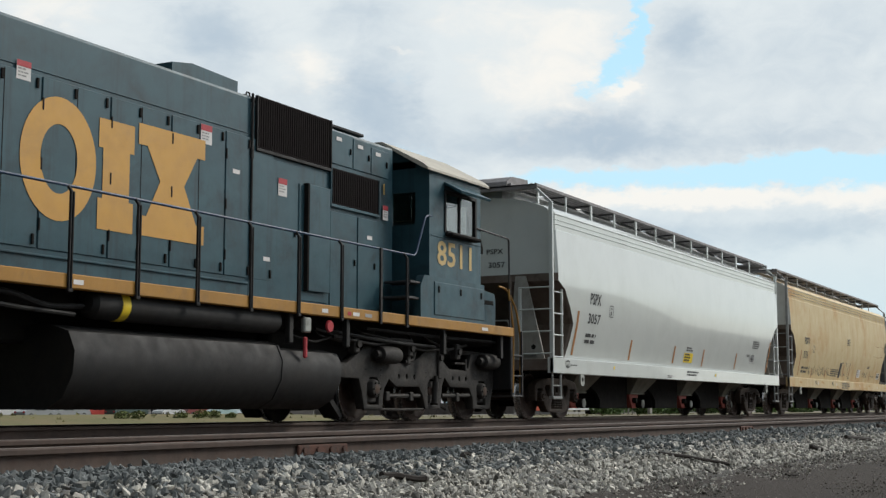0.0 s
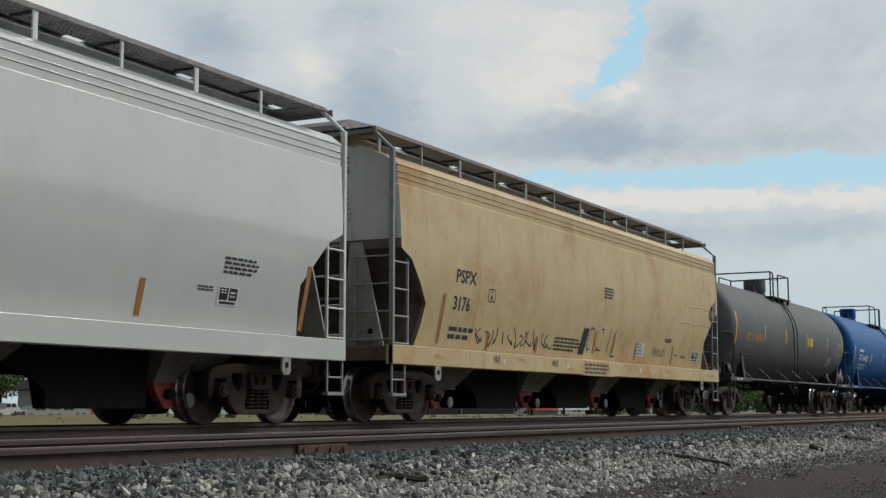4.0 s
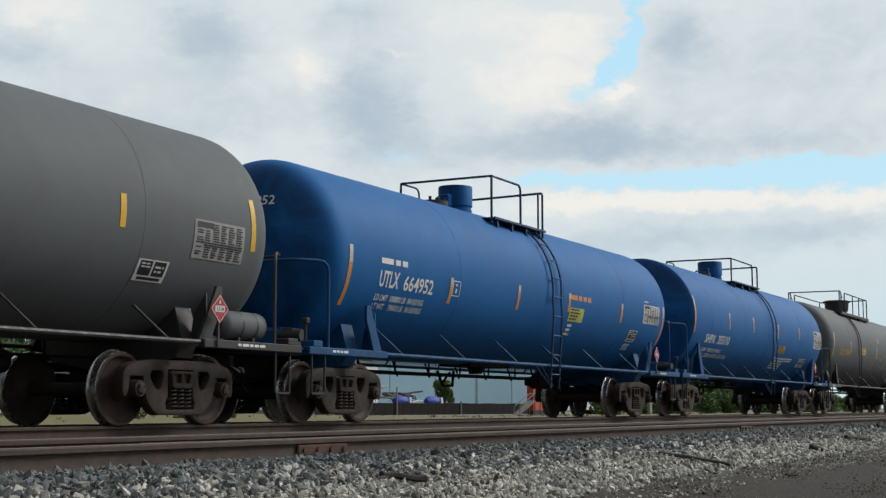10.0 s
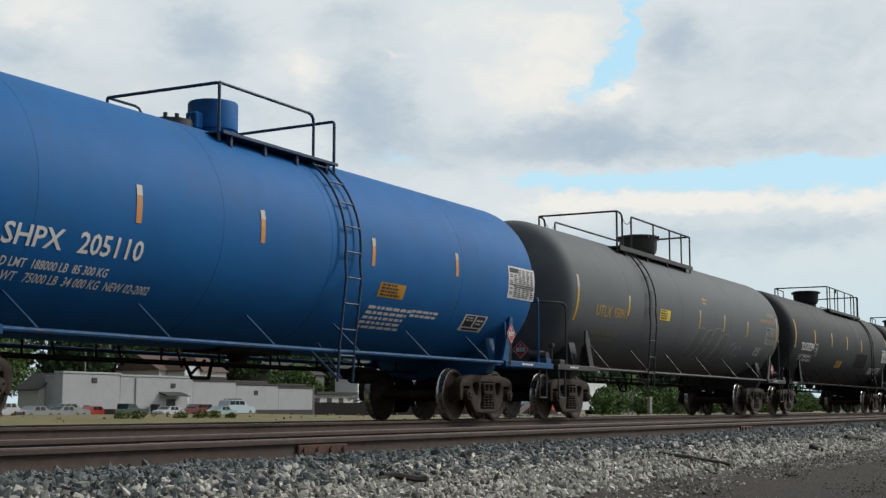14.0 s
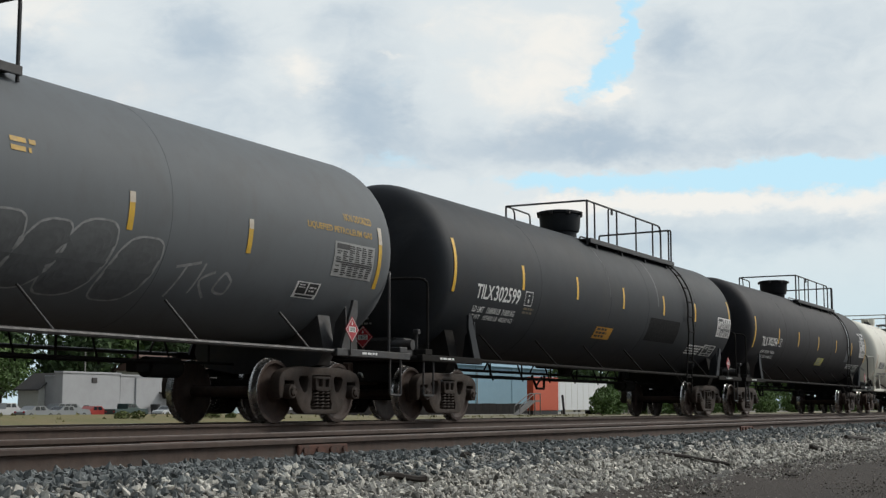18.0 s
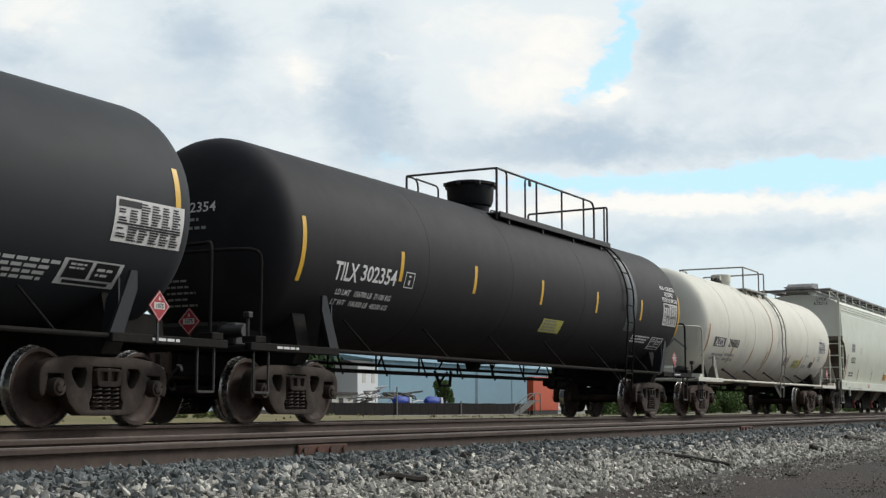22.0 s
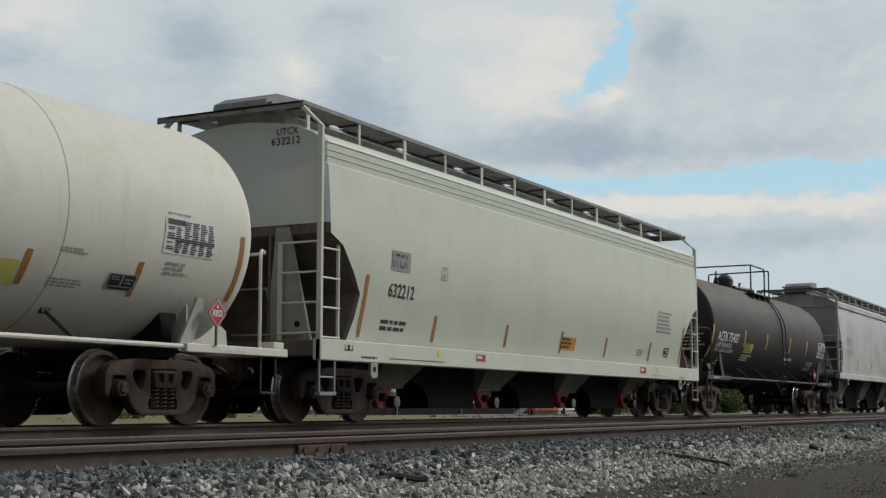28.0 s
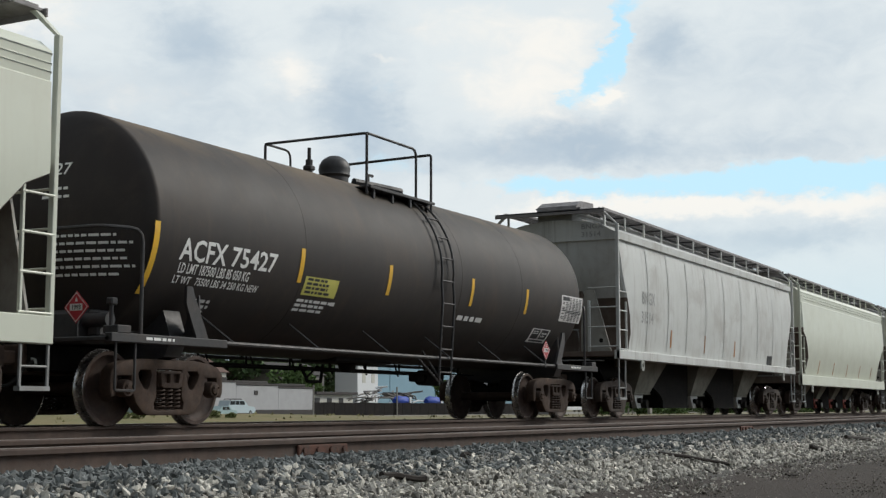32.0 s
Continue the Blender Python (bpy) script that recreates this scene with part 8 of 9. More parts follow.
stripes(car, side, [(190.35, 1.29, 2.23, 0.1, 0), (192.71, 1.31, 1.74, 0.1, 0), (195.53, 1.33, 1.75, 0.1, 0), (198.14, 1.32, 1.75, 0.1, 0), (200.62, 1.31, 1.74, 0.1, 0), (203.48, 1.31, 1.75, 0.1, 0), (205.76, 1.31, 2.22, 0.1, 0)], "stripe_rust")
end_text("end_number", [("UTCX", -0.72, 4.25, 0.10, 1.0), ("632212", -0.63, 4.10, 0.11, 1.1)], front, "ink_black", car)
plate("yellow_dot", side, 203.6, 203.7, 1.07, 1.17, M["sign_yellow"], M["ink_black"], car, 0)
plate("yellow_dot", side, 192.6, 192.7, 1.07, 1.17, M["sign_yellow"], M["ink_black"], car, 0)
# brown-black tank
car, side, front, mid = tank_car((208.75, 222.3), (207.95, 223.2), (208.72, 210.42, 221.1, 222.8), "tank_brown", "brown-black tank car with white lettering", loop=0.75, zc=2.50, r=1.5, rail=(214.47, 216.66), dome=(215.07, 0.27, 0.45),
                                 ladder_u=216.22, head=0.42, crease=True, ball=True, rusty=True, seams=(212.0, 216.9, 219.4))
fit_text("reporting_mark", "ACFX", 209.24, 210.19, 2.06, 0.27, side, "ink_white", car)
fit_text("car_number", "75427", 210.28, 211.32, 2.07, 0.25, side, "ink_white", car)
fit_text("load_limit", "LD LMT 187500 LBS 85 050 KG", 209.27, 210.76, 1.89, 0.13, side, "ink_white", car)
fit_text("light_weight", "LT WT   75500 LBS 34 250 KG NEW", 209.24, 211.04, 1.75, 0.10, side, "ink_white", car)
plate("lime_notice", side, 212.08, 212.97, 1.81, 2.09, M["sign_lime"], M["ink_black"], car, 4, "pale lime notice with dark lines")
small_prints(car, side, [(212.05, 1.7, 3, 0.044, 0.95), (217.01, 1.72, 1, 0.09, 1.29), (209.88, 1.51, 3, 0.049, 0.36), (212.93, 1.69, 1, 0.06, 0.15)], "ink_white")
stencil_panel(car, side, 220.3, 221.16, 1.43, 1.75, "ink_white")
data_grid(car, side, 221.33, 222.43, 1.96, 2.5, "sign_white", "sign_black")
stripes(car, side, [(208.75, 1.54, 2.48, 0.1, 0), (211.93, 1.98, 2.47, 0.1, 0), (214.42, 1.98, 2.46, 0.1, 0), (217.32, 2.0, 2.49, 0.1, 0), (219.65, 2.0, 2.48, 0.1, 0)], "stripe_yellow")
end_text("end_number", [("75427", 0.22, 3.1, 0.15, 1.1)], front, "ink_white", car)
end_prints([(-0.0, 2.9, 2, 0.06, 0.5), (-0.2, 2.30, 6, 0.055, 1.1)], front, "ink_white", car)
placards(car, mid, 220.35, 1.34, "1993", 208.02, -0.92)
# older hoppers
car, side, front, mid, half = covered_hopper(224.35, 240.6, (224.75, 226.35, 238.75, 240.4), "hopper_old", "dirty white covered hopper car with panelled sides", sill=(1.30, 1.50), sections=PANELLED, bays=3, posts=12)
fit_text("reporting_mark", "BNGX", 225.9, 226.81, 2.63, 0.28, side, "ink_grey", car)
fit_text("car_number", "31514", 225.87, 226.71, 2.19, 0.26, side, "ink_grey", car)
stripes(car, side, [(228.09, 1.69, 2.12, 0.1, 0), (230.89, 1.65, 2.11, 0.1, 0), (233.71, 1.64, 2.08, 0.1, 0)], "stripe_rust")
stencil_panel(car, side, 237.29, 237.9, 1.52, 1.8, "sign_black")
for u in (226.3, 227.8, 229.3, 230.9, 232.6, 234.3, 236.1, 237.9):
    part("panel_seam", patch(MB(), side, u, u + 0.05, 1.52, 3.96, 0.012), M["hopper_old"], car, angle=0)
end_text("end_number", [("BNGX", -0.67, 4.26, 0.11, 1.2), ("31514", -0.67, 4.08, 0.11, 1.2)], front, "ink_grey", car)
car, side, front, mid, half = covered_hopper(241.55, 256.6, (242.1, 243.8, 254.2, 255.9), "hopper_cream", "cream white covered hopper car with stained sides", sill=(0.98, 1.32))
stripes(car, side, [(244.5 + 2.4 * k, 1.40, 1.86, 0.1, 0) for k in range(5)], "stripe_rust")
car, side, front, mid, half = covered_hopper(257.7, 273.5, (258.2, 259.9, 271.2, 272.9), "hopper_old", "grey covered hopper car with stained sides", sill=(0.98, 1.32))

# ---------------------------------------------------------------- beyond the tracks
BM = {
    "wall": surface("white_block_wall", (0.36, 0.36, 0.365), 0.85, second=(0.32, 0.32, 0.325), scale=0.8, amount=0.5, dirt=(0.25, 0.245, 0.24), dirt_amount=0.3, dirt_scale=0.3),
    "blue_wall": surface("pale_blue_metal_wall", (0.19, 0.31, 0.39), 0.7, second=(0.175, 0.29, 0.365), scale=0.3, amount=0.5),
    "roof": surface("dark_roofing", (0.055, 0.05, 0.048), 0.9),
    "roof_red": surface("brown_shingles", (0.12, 0.075, 0.06), 0.9),
    "fence": surface("dark_fence_screen", (0.012, 0.011, 0.011), 0.95, second=(0.022, 0.017, 0.015), scale=0.7, spec=0.15),
    "post": surface("grey_timber_post", (0.25, 0.235, 0.21), 0.9),
    "tarp": surface("blue_tarpaulin", (0.015, 0.055, 0.33), 0.6),
    "red": surface("orange_red_container", (0.46, 0.075, 0.03), 0.6, amount=0.4),
    "white": surface("white_trailer_panel", (0.62, 0.63, 0.64), 0.6, amount=0.3),
    "cream": surface("cream_siding", (0.50, 0.49, 0.44), 0.8),
    "dark": surface("dark_opening", (0.02, 0.02, 0.022), 0.6),
    "bark": surface("grey_brown_bark", (0.06, 0.048, 0.038), 0.9),
    "leaf": surface("mid_green_leaves", (0.085, 0.14, 0.04), 0.8, island=0.5, bump=0),
    "leaf_dark": surface("dark_green_leaves", (0.05, 0.085, 0.03), 0.8, island=0.5, bump=0),
    "grass": surface("dry_grass_blades", (0.20, 0.185, 0.085), 0.9, island=0.3, bump=0),
    "weed": surface("green_weed_leaves", (0.13, 0.15, 0.05), 0.9, island=0.5, bump=0),
    "tyre": surface("black_tyre", (0.02, 0.02, 0.02), 0.85),
    "junk": surface("weathered_scrap", (0.16, 0.15, 0.14), 0.8, second=(0.08, 0.075, 0.07), scale=3),
}
BM["glass_dark"] = surface("tinted_car_glass", (0.02, 0.025, 0.03), 0.12, bump=0, spec=0.6)
Z0 = -1.0


def building():
    b = thing("workshop_building", "long low white block building with a stepped dark roof edge", "building", "", (165, 128, Z0))

    def w(x0, x1, h, key="wall", depth=14):
        o = part("wall", MB().box(x0 - 165, x1 - 165, 0, depth, 0, h, 0.05), BM["wall"], b)
        part("parapet", MB().box(x0 - 165 - 0.1, x1 - 165 + 0.1, -0.12, depth, h, h + 0.28, 0.04), BM["roof"] if x0 > 160 else BM["wall"], b)
        return o
    w(135, 146.2, 5.75, depth=1.5)
    w(146.2, 162.3, 5.55)
    w(162.3, 173, 5.15)
    w(173, 184.5, 4.75)
    w(184.5, 195, 4.4)
    part("roof_unit", MB().box(163 - 165, 172 - 165, 1, 8, 5.4, 6.0, 0.1), BM["roof"], b)
    part("roof_unit", MB().box(174 - 165, 183 - 165, 1, 8, 4.9, 5.5, 0.1), BM["roof"], b)
    part("roof_unit", MB().box(186 - 165, 194 - 165, 1, 8, 4.7, 5.2, 0.1), BM["roof"], b)
    part("doorway", MB().box(156.2 - 165, 158.2 - 165, -0.05, 0.3, 0, 2.5, 0.02), BM["dark"], b)
    part("porch_roof", MB().prism([(-1.6, 3.0), (0.0, 3.5), (0.0, 3.3), (-1.6, 2.85)], 154.5 - 165, 159.6 - 165, "yz"), BM["roof"], b)
    part("porch_side", MB().prism([(159.5 - 165, 3.3), (159.5 - 165, 0.4), (159.0 - 165, 2.7)], -1.5, -1.4), BM["white"], b)
    for x, z in ((139.6, 1.2), (157.6, 4.4), (178.2, 3.6), (141, 4.9)):
        part("wall_vent", MB().box(x - 165 - 0.5, x - 165 + 0.5, -0.1, 0.1, z - 0.35, z + 0.35, 0.03), BM["roof"], b)
    part("downpipe", MB().cyl((149.4 - 165, -0.1, 0), (149.4 - 165, -0.1, 5.4), 0.12, 8), BM["wall"], b)
    part("plinth", MB().box(163 - 165, 195 - 165, -0.06, 0.0, 0, 0.9, 0.02), BM["roof"], b)
    part("dustbin", MB().cyl((152.6 - 165, -1.0, 0), (152.6 - 165, -1.0, 1.7), 0.6, 12, 0.7), BM["dark"], b)


building()


def house(x, y, w, h, roof_h, depth, wall, roof, label, gable=True, panes="dark"):
    b = thing("house", label, "house", "", (x, y, Z0))
    part("wall", MB().box(-w / 2, w / 2, 0, depth, 0, h, 0.04), BM[wall], b)
    if gable:
        part("gable", MB().prism([(-w / 2, h), (w / 2, h), (0, h + roof_h)], 0.02, depth, "xz"), BM[wall], b)
        part("roof", MB().prism([(-w / 2 - 0.5, h - 0.25), (0, h + roof_h + 0.12), (w / 2 + 0.5, h - 0.25), (w / 2 + 0.5, h - 0.05), (0, h + roof_h + 0.35), (-w / 2 - 0.5, h - 0.05)], -0.4, depth + 0.4, "xz"), BM[roof], b)
    else:
        part("roof", MB().prism([(-0.5, h), (depth / 2, h + roof_h), (depth + 0.5, h)], -w / 2 - 0.4, w / 2 + 0.4, "yz"), BM[roof], b)
    for k in range(2):
        part("window", MB().box(-w * 0.28 + k * w * 0.45, -w * 0.28 + k * w * 0.45 + w * 0.16, -0.06, 0.1, h * 0.62, h * 0.85, 0.02), BM[panes], b)
    return b


house(148.5, 142, 7, 3.9, 2.0, 4, "cream", "roof", "small pale house with a grey gable roof")
house(203, 160, 20, 8.0, 2.9, 10, "cream", "roof_red", "wide house with white eaves and brown shingle roof", False)
house(197.5, 156, 4.5, 8.0, 2.0, 5, "white", "roof_red", "white gabled front of a brown roofed house")
house(247, 165, 17, 8.4, 2.6, 10, "junk", "roof", "grey house with a dark roof behind the workshop", False)
house(266, 160, 9.0, 11.0, 1.0, 6, "white", "roof", "narrow tall white building behind the yard", False, "cream")


def shed():
    b = thing("warehouse", "large pale blue metal warehouse", "warehouse", "", (374, 185, Z0))
    part("wall", MB().box(-64, 64, 0, 40, 0, 14.0, 0.1), BM["blue_wall"], b)
    part("roof", MB().prism([(-1, 14.0), (20, 17.0), (41, 14.0)], -64.6, 64.6, "yz"), BM["blue_wall"], b)
    for k in range(5):
        part("wall_rib", MB().box(-55 + k * 26, -54.9 + k * 26, -0.15, 0.0, 0, 14.0, 0.03), BM["blue_wall"], b)


shed()


def fence():
    f = thing("yard_fence", "dark screened yard fence with pale posts", "fence", "", (170.4, 112, Z0))
    for k in range(27):
        x = k * 3.0
        part("fence_panel", MB().box(x, x + 2.98, 0, 0.08, 0.02, 2.02 + 0.03 * math.sin(k * 1.7), 0.02), BM["fence"], f)
    for x, h in ((-0.2, 4.6), (24.8, 4.6), (48.0, 2.4)):
        part("post", MB().cyl((x, -0.2, 0), (x, -0.2, h), 0.13, 8), BM["post"], f)


fence()


def yard():
    rnd = random.Random(21)
    t = thing("low_shed", "low white shed with a flat roof behind the fence", "shed", "", (210, 135, Z0))
    part("wall", MB().box(-4, 9, 0, 5, 0, 3.6, 0.04), BM["cream"], t)
    part("roof", MB().box(-4.6, 9.6, -0.8, 5.5, 3.6, 4.1, 0.04), BM["roof"], t)
    for k in range(3):
        part("window", MB().box(-4 + k * 4, -2.4 + k * 4, -0.06, 0.05, 2.0, 3.0, 0.02), BM["dark"], t)
    p = thing("scrap_heap", "heap of bent scrap metal and timber behind the fence", "scrap", "", (208, 122, Z0))
    for k in range(34):
        x, z = rnd.uniform(-8, 12), rnd.uniform(2.0, 4.2)
        a, ln = rnd.uniform(-0.5, 0.5), rnd.uniform(1.5, 5)
        mb = MB().tube([(x, rnd.uniform(-1, 3), z), (x + ln * 0.5 * math.cos(a), rnd.uniform(-1, 3), z + ln * 0.5 * math.sin(a) + 0.3), (x + ln * math.cos(a), rnd.uniform(-1, 3), z + ln * math.sin(a))], rnd.uniform(0.06, 0.2), 6, 0.4)
        part("scrap_piece", mb, BM[rnd.choice(["junk", "dark", "white", "post", "junk"])], p)
    part("scrap_base", MB().box(-8, 13, 0.5, 4, 0, 2.0, 0.4), BM["junk"], p)
    part("slanting_sheet", MB().prism([(4, 3.8), (11, 2.6), (11, 2.45), (4, 3.65)], 0, 3), BM["post"], p)
    for x, w in ((201.5, 5.0), (213.2, 5.5)):
        b = thing("covered_boat", "boat under a blue tarpaulin", "boat", "covered boats", (x + 8, 119, Z0))
        n, rings = 14, []
        for i in range(n + 1):
            u = i / n
            k = max(math.sin(3.1416 * min(u * 0.93 + 0.07, 1)), 0.01) ** 0.5
            rings.append([(-w / 2 + w * u, 1.1 * k * math.cos(c) + 0.02, 2.35 + (1.0 * k + 0.12 * math.sin(9 * u)) * math.sin(c) * (1.0 if math.sin(c) > 0 else 0.9)) for c in [6.28318 * j / 12 for j in range(12)]])
        part("tarpaulin", MB().rings(rings), BM["tarp"], b)
        part("trailer", MB().box(-w * 0.4, w * 0.45, -0.8, 0.8, 0.45, 0.62, 0.05).cyl((0, -1.0, 0.35), (0, 1.0, 0.35), 0.35, 14).box(-0.3, 0.3, -0.6, 0.6, 0.6, 1.8, 0.05), BM["junk"], b)
        part("strap", MB().box(w * 0.18, w * 0.30, -1.15, -0.95, 1.5, 3.1, 0.03), BM["white"], b)
    c = thing("shipping_container", "plain orange-red container beside a steel stair", "container", "", (217.5, 95, Z0))
    part("body", MB().box(-4.9, 6.0, 0, 1.2, 0.75, 6.5, 0.06), BM["red"], c)
    part("base_beam", MB().box(-4.8, 5.9, 0.1, 1.1, 0, 0.75, 0.04), BM["dark"], c)
    stair = part("stair", MB().prism([(-14.4, 0), (-13.6, 0), (-7.2, 2.2), (-5.0, 2.2), (-5.0, 2.5), (-7.6, 2.5)], -1.4, -0.4), BM["junk"], c)
    for y in (-1.4, -0.4):
        rail = MB().tube([(-13.6, y, 0.4), (-13.4, y, 1.5), (-7.4, y, 3.6), (-5.0, y, 3.6)], 0.09, 6, 0.3)
        for x in (-7.4, -5.2):
            rail.tube([(x, y, 0.0), (x, y, 3.6)], 0.09, 6)
        part("stair_rail", rail, BM["junk"], stair)
    part("leaning_bar", MB().cyl((3.4, -2.2, 0), (4.0, -1.6, 3.4), 0.22, 8), BM["dark"], c)
    c = thing("white_trailer", "white box trailer beside the container", "trailer", "", (235.4, 95, Z0))
    part("box", MB().box(-12.0, 12.0, 0, 2.6, 0.8, 6.2, 0.06), BM["white"], c)
    for k in range(9):
        part("panel_joint", MB().box(-11.5 + k * 2.8, -11.42 + k * 2.8, -0.02, 0, 0.9, 6.1, 0.004), BM["cream"], c)
    part("wheel", MB().cyl((7, 0.2, 0.5), (7, 2.4, 0.5), 0.5, 16).cyl((8.2, 0.2, 0.5), (8.2, 2.4, 0.5), 0.5, 16), BM["tyre"], c)
    part("landing_leg", MB().box(-9.2, -8.9, 0.4, 0.7, 0, 0.9, 0.02).box(-9.2, -8.9, 1.9, 2.2, 0, 0.9, 0.02), BM["junk"], c)
    for k in range(5):
        q = thing("timber_post", "leaning grey timber post in the grass", "post", "row of posts", (248.6 + k * 1.7, 93 - k * 0.3, Z0))
        part("post", MB().cyl((0, 0, 0), (0.2 * math.sin(k), 0, 4.6 - 0.25 * k), 0.17, 8), BM["post"], q)
    q = thing("utility_pole", "thin grey utility pole", "pole", "", (150, 138, Z0))
    part("pole", MB().cyl((0, 0, 0), (0, 0, 9.5), 0.14, 8, 0.1), BM["post"], q)
    q = thing("utility_pole", "thin grey utility pole behind the warehouse yard", "pole", "", (352, 175, Z0))
    part("pole", MB().cyl((0, 0, 0), (0, 0, 12.0), 0.2, 8, 0.14), BM["post"], q)


yard()


def parked_car(x, y, kind, paint, label, back=False, length=4.5):
    """A parked car with body, glass, lights and four wheels, side on to the tracks."""
    c = thing("parked_car", label, "car", "parked cars", pose(x, y, Z0, 0, 0, 180 if back else 0))
    prof = {"sedan": [(-2.2, 0.35), (-2.22, 0.75), (-1.9, 0.92), (-1.35, 0.98), (-0.75, 1.42), (0.55, 1.42), (1.15, 0.98), (2.05, 0.85), (2.22, 0.6), (2.2, 0.32)],
            "wagon": [(-2.3, 0.38), (-2.32, 1.0), (-2.2, 1.1), (-1.95, 1.68), (0.35, 1.72), (1.05, 1.12), (2.1, 1.0), (2.3, 0.75), (2.28, 0.36)],
            "pickup": [(-2.7, 0.45), (-2.72, 1.05), (-0.75, 1.08), (-0.7, 1.72), (0.45, 1.74), (1.05, 1.15), (2.4, 1.05), (2.62, 0.8), (2.6, 0.42)]}[kind]
    k = length / 4.5
    prof = [(a * k, b) for a, b in prof]
    part("body", MB().prism(prof, -0.86, 0.86), paint, c, angle=25)
    top = [p for p in prof if p[1] > 1.3]
    x0, x1 = min(p[0] for p in top), max(p[0] for p in top)
    zt = max(p[1] for p in top)
    n = 2 if kind != "wagon" else 3
    for j in range(n):
        a, b = x0 + (x1 - x0) * j / n + 0.06, x0 + (x1 - x0) * (j + 1) / n - 0.06
        for s in (-0.868, 0.868):
            part("side_window", MB().prism([(a - (0.16 if j == 0 else 0), zt - 0.48), (b + (0.22 if j == n - 1 else 0), zt - 0.48), (b, zt - 0.08), (a, zt - 0.08)], s - 0.006, s + 0.006), BM["glass_dark"], c)
    part("windscreen", MB().prism([(x1 + 0.05, zt - 0.06), (x1 + 0.56 * k, zt - 0.42), (x1 + 0.60 * k, zt - 0.42), (x1 + 0.09, zt - 0.04)], -0.7, 0.7), BM["glass_dark"], c)
    for wx in (-1.4 * k, 1.4 * k):
        for s in (-1, 1):
            w = part("wheel", MB().cyl((wx, s * 0.66, 0.32), (wx, s * 0.88, 0.32), 0.32, 18), BM["tyre"], c)
            part("rim", MB().cyl((wx, s * 0.86, 0.32), (wx, s * 0.89, 0.32), 0.19, 12), M["steel_grey"], w)
    e0, e1 = prof[0][0], prof[-1][0]
    for s in (-0.62, 0.62):
        part("headlight", MB().box(e1 - 0.06, e1 + 0.02, s - 0.16, s + 0.16, 0.62, 0.76, 0.02), M["sign_white"], c)
        part("tail_light", MB().box(e0 - 0.03, e0 + 0.05, s - 0.14, s + 0.14, 0.66, 0.84, 0.02), M["sign_red"], c)
    part("bumper", MB().box(e1 - 0.1, e1 + 0.06, -0.8, 0.8, 0.34, 0.5, 0.04).box(e0 - 0.06, e0 + 0.1, -0.8, 0.8, 0.36, 0.52, 0.04), M["steel_dark"], c)
    return c


def car_paint(name, c):
    return surface(name, c, 0.35, second=tuple(v * 0.9 for v in c), amount=0.4, bump=0, coat=0.3)


PAINTS = {"silver": car_paint("silver_car_paint", (0.22, 0.23, 0.235)), "white": car_paint("white_car_paint", (0.48, 0.48, 0.475)), "maroon": car_paint("maroon_car_paint", (0.16, 0.03, 0.03)),
          "red": car_paint("red_car_paint", (0.36, 0.05, 0.04)), "green": car_paint("dark_green_car_paint", (0.035, 0.06, 0.055)), "blue": car_paint("pale_blue_car_paint", (0.26, 0.36, 0.36)), "ice": car_paint("ice_blue_van_paint", (0.42, 0.50, 0.53))}
for x, y, kind, col, label, back in ((110.6, 113, "pickup", "white", "white pickup truck parked on the gravel lot", False), (110.9, 109, "sedan", "silver", "silver saloon parked on the gravel lot", False),
                                     (115.6, 109.5, "sedan", "silver", "silver saloon with dark windows", True), (122.4, 115, "wagon", "silver", "silver estate car by the workshop", False),
                                     (128.8, 117, "sedan", "red", "red saloon by the workshop wall", False), (131.6, 114, "pickup", "green", "dark green pickup truck with an empty bed", False),
                                     (137.2, 112, "sedan", "white", "pale low saloon on the gravel lot", True), (149.0, 117, "wagon", "maroon", "maroon estate car by the workshop wall", True), (142.8, 108, "sedan", "blue", "pale blue saloon at the edge of the grass", False),
                                     (155.6, 115, "wagon", "ice", "pale blue and white van with a roof rack", False), (105.0, 112, "sedan", "white", "white saloon at the lot's edge", True)):
    made = parked_car(x, y, kind, PAINTS[col], label, back, {"wagon": 5.6, "pickup": 5.2, "sedan": 4.7}[kind])
    if "van" in label:
        made.scale = (1.12, 1.1, 1.32)
        for y0 in (-0.5, 0.5):
            part("roof_rack", MB().tube([(-2.0, y0, 1.70), (-1.9, y0, 1.84), (0.2, y0, 1.84), (0.3, y0, 1.72)], 0.05, 6, 0.05), BM["dark"], made)


# ---------------------------------------------------------------- plants
def leaf_cloud(name, blobs, count, size, material, parent, seed, flat=0.5):
    """Many small leaves about a few rough masses."""
    rng = np.random.default_rng(seed)
    b = np.array(blobs, float)
    pick = rng.choice(len(b), count, p=(b[:, 3] ** 2) / (b[:, 3] ** 2).sum())
    d = rng.normal(0, 1, (count, 3))
    d /= np.linalg.norm(d, axis=1)[:, None]
    rad = b[pick, 3] * rng.uniform(0.45, 1.12, count) ** 0.6
    c = b[pick, :3] + d * rad[:, None] * np.array([1, 1, 0.85])
    a = rng.normal(0, 1, (count, 3))
    a /= np.linalg.norm(a, axis=1)[:, None]
    t = np.cross(a, rng.normal(0, 1, (count, 3)))
    t /= np.linalg.norm(t, axis=1)[:, None]
    s = size * rng.uniform(0.5, 1.3, count)[:, None]
    vs = np.stack([c - a * s, c + t * s * flat, c + a * s, c - t * s * flat], 1).reshape(-1, 3)
    fs = [(4 * k, 4 * k + 1, 4 * k + 2, 4 * k + 3) for k in range(count)]
    return part(name, MB().add(vs.tolist(), fs), material, parent, angle=0)


